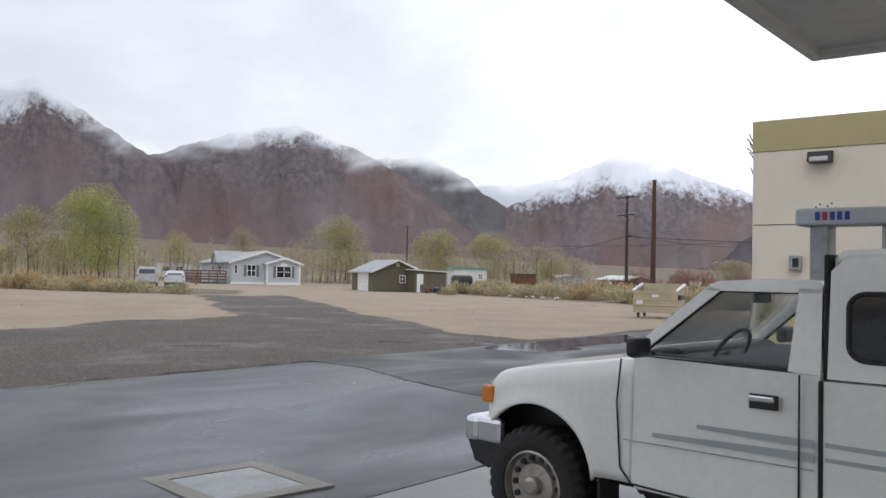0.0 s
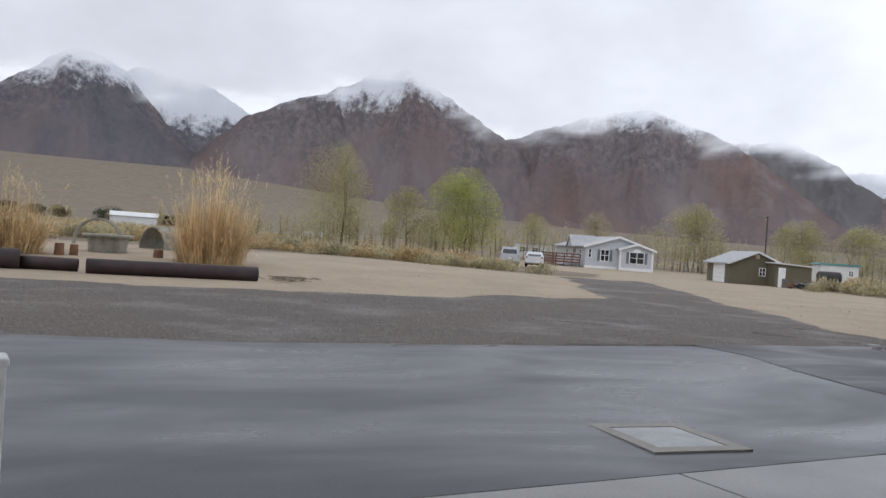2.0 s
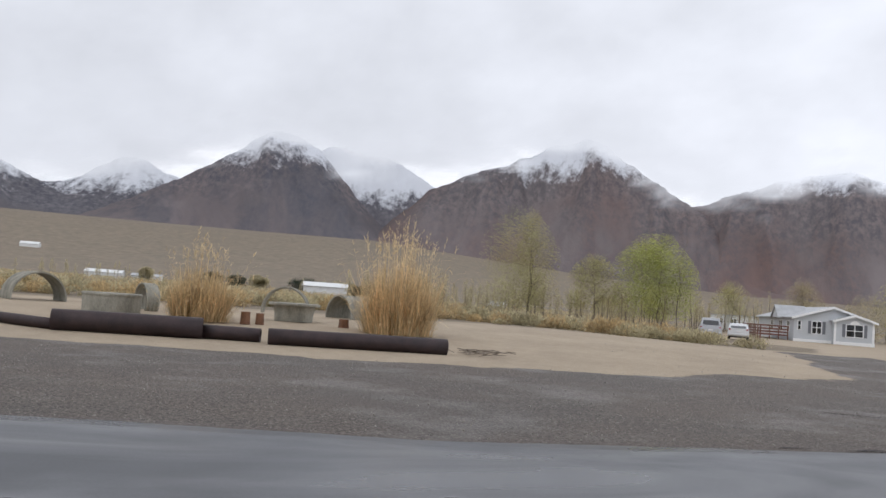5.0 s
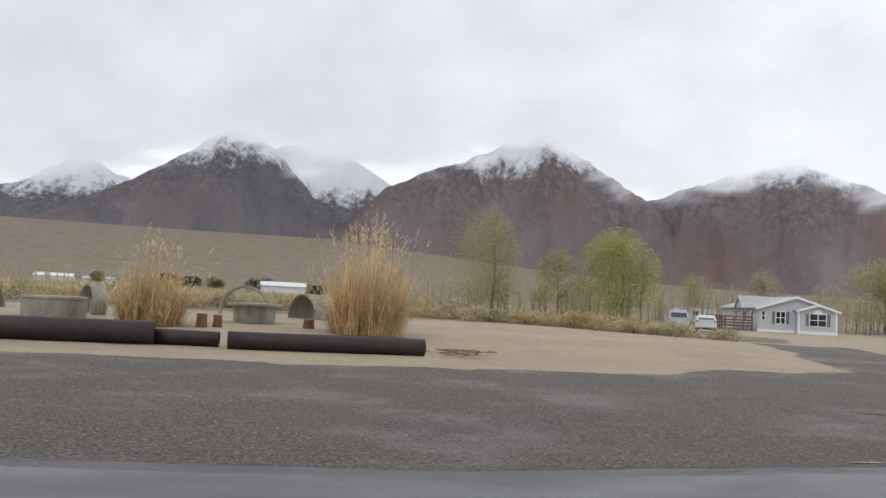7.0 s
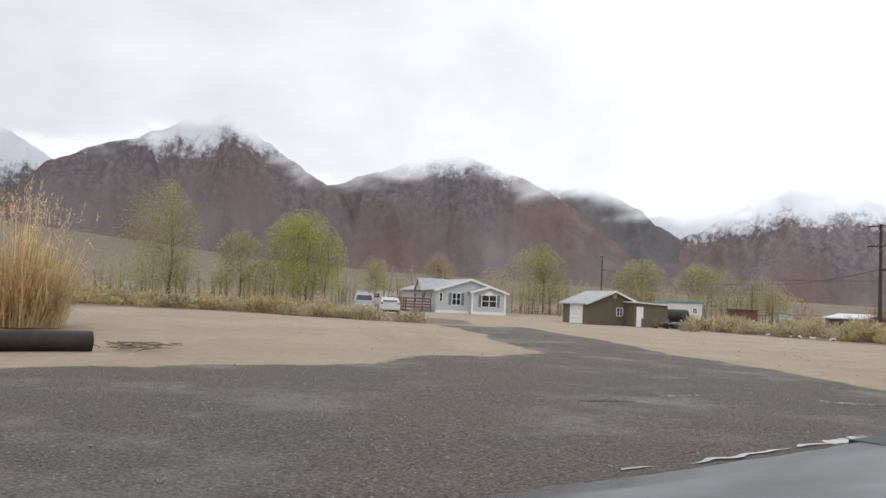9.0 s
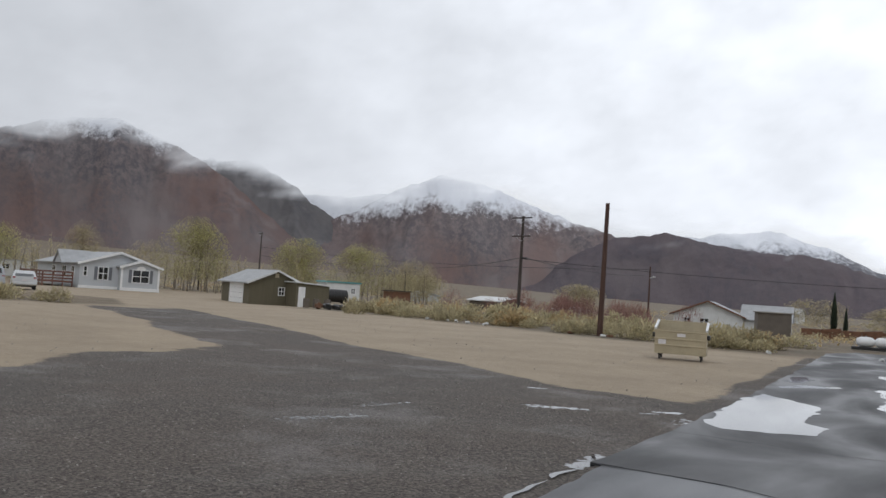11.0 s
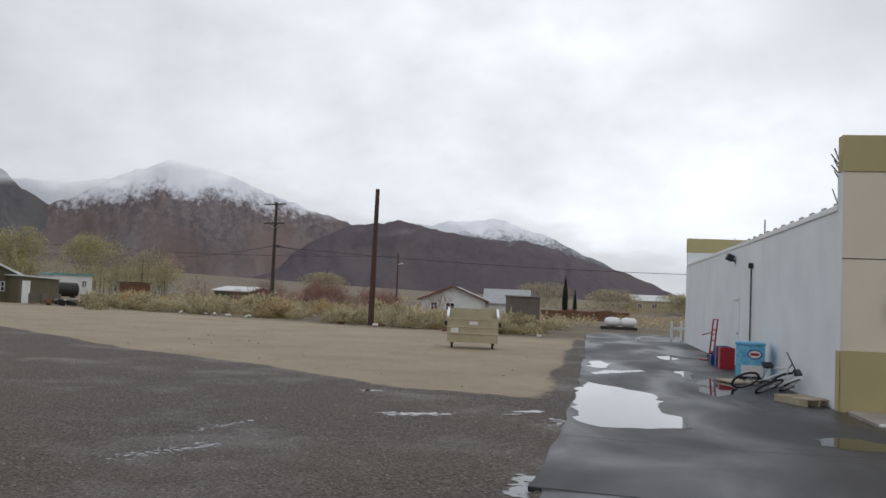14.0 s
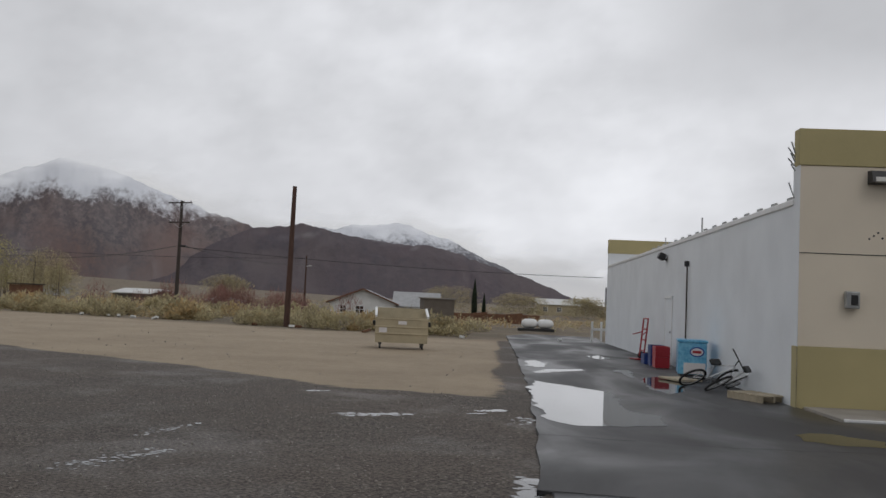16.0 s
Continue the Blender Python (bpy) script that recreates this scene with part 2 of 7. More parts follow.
def tube(bm, pts, r, n=6):
    rings = []
    for i, p in enumerate(pts):
        d = (pts[min(i + 1, len(pts) - 1)] - pts[max(i - 1, 0)]).normalized()
        q = d.to_track_quat("Z", "Y")
        rings.append([bm.verts.new(p + q @ Vector((r * math.cos(2 * math.pi * k / n), r * math.sin(2 * math.pi * k / n), 0))) for k in range(n)])
    for a, b in zip(rings, rings[1:]):
        for k in range(n):
            bm.faces.new((a[k], a[(k + 1) % n], b[(k + 1) % n], b[k]))


def lathe(bm, prof, m, n=24):
    """Turn a profile of (radius, height) about the z axis, then lay it by m."""
    rings = []
    for r, h in prof:
        rings.append([bm.verts.new(m @ Vector((r * math.cos(2 * math.pi * i / n), r * math.sin(2 * math.pi * i / n), h))) for i in range(n)])
    for a, b in zip(rings, rings[1:]):
        for i in range(n):
            bm.faces.new((a[i], a[(i + 1) % n], b[(i + 1) % n], b[i]))


def ring(bm, r, tube, m, n=28, k=8):
    prof = [(r + tube * math.cos(2 * math.pi * i / k), tube * math.sin(2 * math.pi * i / k)) for i in range(k + 1)]
    lathe(bm, prof, m, n)


def smooth01(v, a, b):
    t = np.clip((v - a) / (b - a), 0, 1)
    return t * t * (3 - 2 * t)


def wobble(x, y, s=1.0, z=0.0):
    return noise.noise(Vector((x * s, y * s, z)))


# ---- the lie of the land ----
def fan_angle(b):
    """Degrees by which the alluvial fan rises, by the bearing."""
    return np.interp(b, [-180, -112, -77, -66, -56, -43, -28, -12, 5, 40, 90, 180], [1.0, 3.7, 3.75, 2.7, 1.8, 1.4, 0.8, 0.3, 0.05, 0.0, 0.0, 1.0])


def ground_z(x, y):
    x, y = np.asarray(x, float), np.asarray(y, float)
    r = np.hypot(x, y)
    b = np.degrees(np.arctan2(x, y))
    z = r * np.tan(np.radians(fan_angle(b) * smooth01(r, 260, 2300)))
    z = z + 1.5 * np.exp(-((x + 260) ** 2 + (y - 20) ** 2) / (2 * 80.0**2))
    z = z + 0.5 * smooth01(-x, 11, 31) * smooth01(-y, -34, -14) * smooth01(-r, -420, -150)
    z = z - 0.4 * np.exp(-((x + 50) ** 2 + (y - 69) ** 2) / (2 * 11.0**2))
    z = z - 1.0 * np.exp(-((x + 14) ** 2 + (y - 128) ** 2) / (2 * 22.0**2))
    z = z + 0.35 * np.exp(-((x + 32) ** 2 + (y - 84) ** 2) / (2 * 9.0**2))
    return z


def gz(x, y):
    return float(ground_z(x, y))


# ---- ground ----
def graded(lo, hi, a, b, step, grow=1.16):
    """Coordinates that are close together from a to b and spread out beyond."""
    mid = list(np.arange(a, b + step / 2, step))
    out, d, v = [], step, a
    while v > lo:
        d *= grow
        v -= d
        out.append(max(v, lo))
    up, d, v = [], step, b
    while v < hi:
        d *= grow
        v += d
        up.append(min(v, hi))
    return np.array(out[::-1] + mid + up)


def drive_edges(x):
    """South and north edge of the dark drive that leaves the lot towards the house."""
    return np.interp(-x, [8, 14, 20, 33, 45], [10, 17.8, 21.5, 30.0, 40]), np.interp(-x, [0, 4, 8, 12, 20, 33, 45], [16.4, 17.3, 20.3, 22.3, 28.0, 37.0, 45.5])


gx, gy = graded(-4700, 4700, -44, 8, 0.35), graded(-4700, 4700, -16, 60, 0.35)
GX, GY = np.meshgrid(gx, gy)
GZ = ground_z(GX, GY)
warp = np.array([[wobble(x, y, 0.35) * 0.9 + wobble(x, y, 1.3, 5) * 0.35 for x in gx] if -20 < y < 65 else [0.0] * len(gx) for y in gy])
south, north = drive_edges(GX)
lot_west = np.interp(GY, [-40, -7, 4, 10, 17.5], [-15.5, -14.2, -12.2, -12.0, -14.0])
gravel = smooth01(GX + warp * 0.8, lot_west - 0.5, lot_west + 0.5) * smooth01(-(GY + warp * 0.5), -(north + 0.5), -(north - 0.5))
drive = smooth01(GY + warp * 0.8, south - 0.5, south + 0.5) * smooth01(-(GY + warp * 0.6), -(north + 0.5), -(north - 0.5)) * smooth01(GX + warp * 2, -36, -30) * (GX < 1)
gravel = np.clip(np.maximum(gravel * (GX < 9), drive), 0, 1)
edge_strip = smooth01(GX + warp * 0.15, -1.5, -1.1) * (GY > 14) * (GY < 42) * (GX < 2)
gravel = np.maximum(gravel, edge_strip * 0.9)
# sparse dry grass beyond the bare lot
scrubby = np.maximum(smooth01(-GX + warp * 2.5, 33, 38) * (GY < south + 3), smooth01(GY + 0.42 * GX + warp * 2.5, 38.5, 42) * (GX > -44))
scrubby = np.maximum(scrubby, smooth01(np.hypot(GX, GY), 95, 130))
relief = 0.02 * warp * (np.abs(GX + 15) < 60)
GZ = GZ + relief - 0.02 - 0.16 * smooth01(GX, -0.2, 2.0) * (GY < 9.2) * (GY > -60) * (GX < 70)
me = bpy.data.meshes.new("ground")
nx, ny = len(gx), len(gy)
verts = np.stack([GX, GY, GZ], -1).reshape(-1, 3)
idx = np.arange(nx * ny).reshape(ny, nx)
quads = np.stack([idx[:-1, :-1], idx[:-1, 1:], idx[1:, 1:], idx[1:, :-1]], -1).reshape(-1, 4)
me.from_pydata(verts.tolist(), [], quads.tolist())
for attr, values in (("gravel", gravel), ("scrubby", scrubby)):
    a = me.attributes.new(attr, "FLOAT", "POINT")
    a.data.foreach_set("value", values.astype(np.float32).ravel())
for p in me.polygons:
    p.use_smooth = True


def ground_material():
    m = bpy.data.materials.new("desert_ground")
    m.use_nodes = True
    n, l = m.node_tree.nodes, m.node_tree.links
    b = n["Principled BSDF"]
    geo = n.new("ShaderNodeNewGeometry")

    def tex(scale, detail=5, rough=0.6):
        t = n.new("ShaderNodeTexNoise")
        t.inputs["Scale"].default_value, t.inputs["Detail"].default_value, t.inputs["Roughness"].default_value = scale, detail, rough
        l.new(geo.outputs["Position"], t.inputs["Vector"])
        return t.outputs["Fac"]

    def ramp(src, p0, c0, p1, c1):
        r = n.new("ShaderNodeValToRGB")
        e = r.color_ramp.elements
        e[0].position, e[0].color, e[1].position, e[1].color = p0, (*c0, 1), p1, (*c1, 1)
        l.new(src, r.inputs[0])
        return r.outputs[0]

    def mix(f, a, c, mode="MIX"):
        x = n.new("ShaderNodeMix")
        x.data_type, x.blend_type = "RGBA", mode
        if isinstance(f, float):
            x.inputs[0].default_value = f
        else:
            l.new(f, x.inputs[0])
        l.new(a, x.inputs[6])
        l.new(c, x.inputs[7])
        return x.outputs[2]

    def math2(op, a, c):
        x = n.new("ShaderNodeMath")
        x.operation = op
        for i, v in enumerate((a, c)):
            if isinstance(v, float):
                x.inputs[i].default_value = v
            else:
                l.new(v, x.inputs[i])
        return x.outputs[0]

    fine, mid, large, huge = tex(28.0, 6, 0.7), tex(3.0), tex(0.35), tex(0.02)
    stones = n.new("ShaderNodeTexVoronoi")
    stones.inputs["Scale"].default_value = 12.0
    l.new(geo.outputs["Position"], stones.inputs["Vector"])
    sand = mix(0.5, ramp(mid, 0.3, (0.26, 0.208, 0.145), 0.7, (0.41, 0.33, 0.228)), ramp(large, 0.35, (0.29, 0.232, 0.163), 0.62, (0.45, 0.365, 0.255)))
    sand = mix(0.25, sand, ramp(fine, 0.3, (0.17, 0.135, 0.1), 0.7, (0.5, 0.42, 0.33)))
    grav = mix(0.45, ramp(mid, 0.32, (0.055, 0.048, 0.043), 0.68, (0.124, 0.11, 0.098)), ramp(large, 0.36, (0.052, 0.046, 0.041), 0.64, (0.13, 0.116, 0.104)))
    grav = mix(0.42, grav, ramp(tex(0.22, 5, 0.65), 0.42, (0.115, 0.08, 0.062), 0.6, (0.056, 0.055, 0.056)))
    grav = mix(0.6, grav, ramp(fine, 0.4, (0.024, 0.02, 0.017), 0.64, (0.28, 0.245, 0.21)))
    pebbles = math2("LESS_THAN", stones.outputs["Distance"], 0.17)
    pale = mix(0.5, ramp(stones.outputs["Color"], 0.2, (0.13, 0.115, 0.1), 0.9, (0.55, 0.51, 0.46)), grav)
    grav = mix(pebbles, grav, pale)
    at = n.new("ShaderNodeAttribute")
    at.attribute_name = "gravel"
    soft = math2("ADD", at.outputs["Fac"], math2("MULTIPLY", math2("SUBTRACT", mid, 0.5), 0.9))
    edge = n.new("ShaderNodeMapRange")
    edge.inputs[1].default_value, edge.inputs[2].default_value = 0.36, 0.62
    l.new(soft, edge.inputs[0])
    sc = n.new("ShaderNodeAttribute")
    sc.attribute_name = "scrubby"
    dry = mix(0.5, ramp(mid, 0.35, (0.17, 0.138, 0.09), 0.65, (0.26, 0.205, 0.135)), ramp(huge, 0.38, (0.085, 0.07, 0.05), 0.62, (0.165, 0.124, 0.086)))
    dry = mix(0.5, dry, ramp(tex(0.09, 6, 0.75), 0.42, (0.062, 0.055, 0.04), 0.6, (0.22, 0.172, 0.118)))
    plain = mix(math2("MULTIPLY", sc.outputs["Fac"], 0.9), sand, dry)
    l.new(mix(edge.outputs[0], plain, grav), b.inputs["Base Color"])
    wet = math2("MULTIPLY", edge.outputs[0], ramp(large, 0.5, (0, 0, 0), 0.62, (1, 1, 1)))
    ro = n.new("ShaderNodeMapRange")
    ro.inputs[3].default_value, ro.inputs[4].default_value = 0.92, 0.55
    l.new(wet, ro.inputs[0])
    l.new(ro.outputs[0], b.inputs["Roughness"])
    b.inputs["Specular IOR Level"].default_value = 0.35
    bp = n.new("ShaderNodeBump")
    bp.inputs["Strength"].default_value, bp.inputs["Distance"].default_value = 0.9, 0.03
    h = math2("ADD", fine, math2("MULTIPLY", mid, 0.8))
    l.new(h, bp.inputs["Height"])
    l.new(bp.outputs[0], b.inputs["Normal"])
    return m


me.materials.append(ground_material())
ground = tagged(new("ground", me), "damp sand and dark gravel lot running out into desert scrub", "ground", kind="structure")


def asphalt_material(name, col, smooth, rough):
    m = mat(name, col, 0.4, var=0.35, scale=0.45, fine=60, bump=0.25, dist=0.004)
    n, l = m.node_tree.nodes, m.node_tree.links
    b = n["Principled BSDF"]
    geo = n.new("ShaderNodeNewGeometry")
    mp = n.new("ShaderNodeMapping")
    mp.inputs["Scale"].default_value = (0.55, 0.22, 1)
    t = n.new("ShaderNodeTexNoise")
    t.inputs["Scale"].default_value, t.inputs["Detail"].default_value, t.inputs["Distortion"].default_value = 1.0, 5, 0.6
    r = n.new("ShaderNodeMapRange")
    r.inputs[1].default_value, r.inputs[2].default_value, r.inputs[3].default_value, r.inputs[4].default_value = 0.38, 0.62, smooth, rough
    l.new(geo.outputs["Position"], mp.inputs[0])
    l.new(mp.outputs[0], t.inputs["Vector"])
    l.new(t.outputs["Fac"], r.inputs[0])
    l.new(r.outputs[0], b.inputs["Roughness"])
    return m


ASPHALT = asphalt_material("wet_asphalt", (0.055, 0.058, 0.064), 0.24, 0.5)
NEW_ASPHALT = asphalt_material("dark_new_asphalt", (0.034, 0.034, 0.036), 0.36, 0.68)
WATER = mat("standing_water", (0.03, 0.032, 0.034), 0.03, var=0.2, scale=2.0, bump=0.02, spec=1.0, dist=0.002)


def ragged_outline(pts, step, amp, s=2.0, seed=0.0):
    """Walk along a closed outline and shake it."""
    out = []
    for (x0, y0), (x1, y1) in zip(pts, pts[1:] + pts[:1]):
        n = max(1, int(math.hypot(x1 - x0, y1 - y0) / step))
        for i in range(n):
            x, y = x0 + (x1 - x0) * i / n, y0 + (y1 - y0) * i / n
            out.append((x + amp * wobble(x, y, s, seed), y + amp * wobble(x, y, s, seed + 9)))
    return out


# the asphalt falls gently from the gravel towards the forecourt
FORECOURT = -0.09


def asphalt_z(x, y=0.0):
    return 0.013 + (FORECOURT - 0.017) * float(smooth01(x, -0.6, 5.9) * smooth01(-y, -7.3, -4.2))


def asphalt_west(y):
    """Ragged west edge of the asphalt."""
    x = np.interp(y, [-45, -5.2, -2.4, 0.4, 3.9, 7.0, 9.3, 12, 17], [-6.8, -2.4, -1.85, -1.12, -0.98, -0.78, -0.85, -0.75, -0.6])
    return float(x) + 0.1 * wobble(x, y, 0.7) + 0.05 * wobble(x, y, 2.4, 3.0)


bm = bmesh.new()
rows_y = list(np.arange(-45, -9, 1.5)) + list(np.arange(-9, 9.4, 0.2))
grid = []
for y in rows_y:
    x0 = asphalt_west(y)
    line = [bm.verts.new((x0 - 0.03, y, -0.06))]
    for k in range(19):
        x = x0 + (5.93 - x0) * k / 18
        line.append(bm.verts.new((x, y, asphalt_z(x, y) - (0.008 if k == 0 else 0.0))))
    grid.append(line)
for a, b in zip(grid, grid[1:]):
    for k in range(19):
        f = bm.faces.new((a[k], a[k + 1], b[k + 1], b[k]))
        f.smooth = k > 0
tagged(part("pavement", bm, ASPHALT), "worn wet dark grey asphalt with cracks and damp patches", "pavement", kind="structure")
bm = bmesh.new()
slab(bm, ragged_outline([(-0.97, 9.1), (0.53, 8.9), (2.0, 8.25), (3.3, 7.7), (5.93, 7.3), (60, 9.6), (60, 15.45), (3.95, 15.45), (3.95, 44.6), (4.4, 52), (0.5, 53), (-0.75, 48), (-0.62, 30), (-0.66, 17.3), (-0.8, 12)], 0.5, 0.09, 0.8), -0.05, 0.018, "z")
tagged(part("lane", bm, NEW_ASPHALT), "darker newer asphalt lane beside the store, wet", "pavement", kind="structure")
bm = bmesh.new()
for x0, x1 in ((5.95, 9.4), (9.42, 13.0), (13.02, 17.0)):
    for k in range(6):
        span(bm, (x0, -14 + 4.0 * k, FORECOURT - 0.08), (x1, -10.02 + 4.0 * k if k < 5 else 9.58, FORECOURT), 0.008)
tagged(part("forecourt_slab", bm, WET_CONCRETE), "damp pale concrete forecourt slabs under the canopy", "pavement", kind="structure")
# cracks and patch seams in the asphalt
bm = bmesh.new()
for run in ([(-1.0, 9.1), (0.53, 8.9), (2.0, 8.25), (3.3, 7.7), (5.9, 7.25)], [(-0.9, 12.4), (1.5, 12.1), (4.2, 12.3)]):
    pts = []
    for (x0, y0), (x1, y1) in zip(run, run[1:]):
        for i in range(14):
            x, y = x0 + (x1 - x0) * i / 14, y0 + (y1 - y0) * i / 14
            pts.append((x + 0.1 * wobble(x, y, 2.0), y + 0.1 * wobble(x, y, 2.0, 4)))
    for (x0, y0), (x1, y1) in zip(pts, pts[1:]):
        d = Vector((x1 - x0, y1 - y0)).normalized()
        w = 0.006 + 0.014 * abs(wobble(x0, y0, 3.0))
        vs = [bm.verts.new((x0 - d.y * w, y0 + d.x * w, 0.02)), bm.verts.new((x1 - d.y * w, y1 + d.x * w, 0.02)), bm.verts.new((x1 + d.y * w, y1 - d.x * w, 0.02)), bm.verts.new((x0 + d.y * w, y0 - d.x * w, 0.02))]
        bm.faces.new(vs[::-1])
tagged(part("asphalt_crack", bm, SEAM), "dark tar-filled cracks across the asphalt", "crack", kind="structure")


def puddle(pts, z=0.022, seed=1.0, amp=0.14):
    bm = bmesh.new()
    o = ragged_outline(pts, 0.1, amp, 2.6, seed)
    bm.faces.new([bm.verts.new((x, y, z)) for x, y in o])
    if bm.faces[:][0].normal.z < 0:
        bmesh.ops.reverse_faces(bm, faces=bm.faces[:])
    return tagged(part("puddle", bm, WATER), "shallow rain puddle mirroring the sky on asphalt", "puddle", "rain puddles")


puddle([(-0.66, 15.3), (-0.68, 18.4), (-0.44, 20.3), (0.12, 19.4), (0.86, 18.4), (0.8, 16.6), (0.7, 15.5), (1.13, 14.9), (0.98, 13.8), (0.4, 13.5), (-0.27, 13.35), (-0.58, 13.85)], amp=0.13)
puddle([(-0.47, 27.0), (-0.19, 27.6), (0.1, 26.6), (0.05, 25.1), (-0.26, 24.5), (-0.45, 24.9)], seed=3, amp=0.2)
puddle([(-0.38, 22.9), (-0.11, 23.85), (0.49, 24.3), (0.9, 24.6), (0.92, 24.1), (0.43, 23.5), (0.03, 23.0), (-0.33, 22.4)], seed=4, amp=0.16)
puddle([(1.69, 31.1), (2.18, 31.9), (2.41, 30.4), (1.92, 29.7)], seed=8, amp=0.2)
puddle([(1.75, 24.8), (2.18, 25.0), (1.95, 22.2), (1.83, 22.9), (1.85, 23.8)], seed=5, amp=0.12)
puddle([(2.1, 22.5), (2.77, 23.2), (2.98, 22.6), (2.52, 19.5), (2.0, 18.6), (1.82, 19.5)], seed=6, amp=0.14)
puddle([(2.6, 12.9), (3.5, 12.7), (3.7, 13.3), (3.2, 13.9), (2.7, 13.6)], seed=11, amp=0.14)
# thin water along the ragged edge of the asphalt
for k, (x, y, lx, ly) in enumerate(((-1.04, 6.9, 0.05, 1.0), (-1.0, 8.3, 0.05, 0.35), (-1.16, 5.3, 0.04, 0.22))):
    puddle([(x - lx, y - ly * 0.6), (x + lx * 0.3, y - ly), (x + lx, y - ly * 0.1), (x + lx * 0.7, y + ly), (x - lx * 0.4, y + ly * 0.5)], z=0.004, seed=20 + k, amp=0.1)
# water caught between the stones of the gravel
def lot_z(x, y):
    """Height of the gravel, from the ground's own grid."""
    i, j = int(np.searchsorted(gx, x)) - 1, int(np.searchsorted(gy, y)) - 1
    u, v = (x - gx[i]) / (gx[i + 1] - gx[i]), (y - gy[j]) / (gy[j + 1] - gy[j])
    return float((GZ[j, i] * (1 - u) + GZ[j, i + 1] * u) * (1 - v) + (GZ[j + 1, i] * (1 - u) + GZ[j + 1, i + 1] * u) * v)


def gravel_water(a, b, width, n, size, seed):
    """A wet hollow from a to b: flecks of standing water, dense in the middle, broken up by stones."""
    rnd = random.Random(seed)
    bm = bmesh.new()
    for _ in range(n):
        t, o = rnd.random(), rnd.gauss(0, 0.4)
        x, y = a[0] + (b[0] - a[0]) * t + o * width, a[1] + (b[1] - a[1]) * t + rnd.gauss(0, 0.4) * width
        r = size * rnd.uniform(0.35, 1.0) * (1.0 - 0.55 * min(1.0, abs(o)))
        turn = rnd.uniform(0, 6.28)
        k = rnd.randint(7, 10)
        ring = []
        for q in range(k):
            w = turn + q * 2 * math.pi / k
            g = r * rnd.uniform(0.5, 1.15)
            px, py = x + g * math.cos(w) * 1.3, y + g * math.sin(w)
            ring.append(bm.verts.new((px, py, lot_z(px, py) + 0.004)))
        bm.faces.new(ring)
    tagged(part("gravel_water", bm, WATER), "flecks of rainwater caught between wet gravel stones", "puddle", "", "stuff")


gravel_water((-3.45, 13.45), (-2.5, 13.95), 0.2, 80, 0.07, 1)
gravel_water((-1.5, 14.72), (-1.2, 14.92), 0.09, 34, 0.1, 2)
gravel_water((-1.75, 14.3), (-1.45, 14.45), 0.06, 12, 0.05, 3)
gravel_water((-5.1, 9.1), (-4.55, 10.1), 0.26, 130, 0.034, 4)
gravel_water((-5.2, 11.1), (-4.85, 12.0), 0.3, 60, 0.03, 5)
gravel_water((-4.45, 16.3), (-4.22, 16.45), 0.1, 16, 0.07, 6)
gravel_water((-1.05, 8.7), (-1.0, 9.7), 0.12, 46, 0.1, 7)
gravel_water((-0.95, 13.6), (-0.75, 14.4), 0.3, 34, 0.05, 8)


# steel lid in its concrete surround
lid = thing("utility_cover", pose(4.9, 2.86, asphalt_z(4.9) + 0.004, 0, 0, -8), "steel utility cover in a worn concrete surround", "utility cover")
bm = bmesh.new()
for a, b in (((-0.56, -0.52), (0.56, -0.37)), ((-0.56, 0.37), (0.56, 0.52)), ((-0.56, -0.37), (-0.4, 0.37)), ((0.4, -0.37), (0.56, 0.37))):
    span(bm, (*a, -0.05), (*b, 0.008))
part("concrete_frame", bm, CONCRETE, lid)
bm = bmesh.new()
span(bm, (-0.395, -0.365, -0.04), (0.395, 0.365, 0.003), 0.004)
part("lid", bm, STEEL, lid, "grey chequered steel lid")


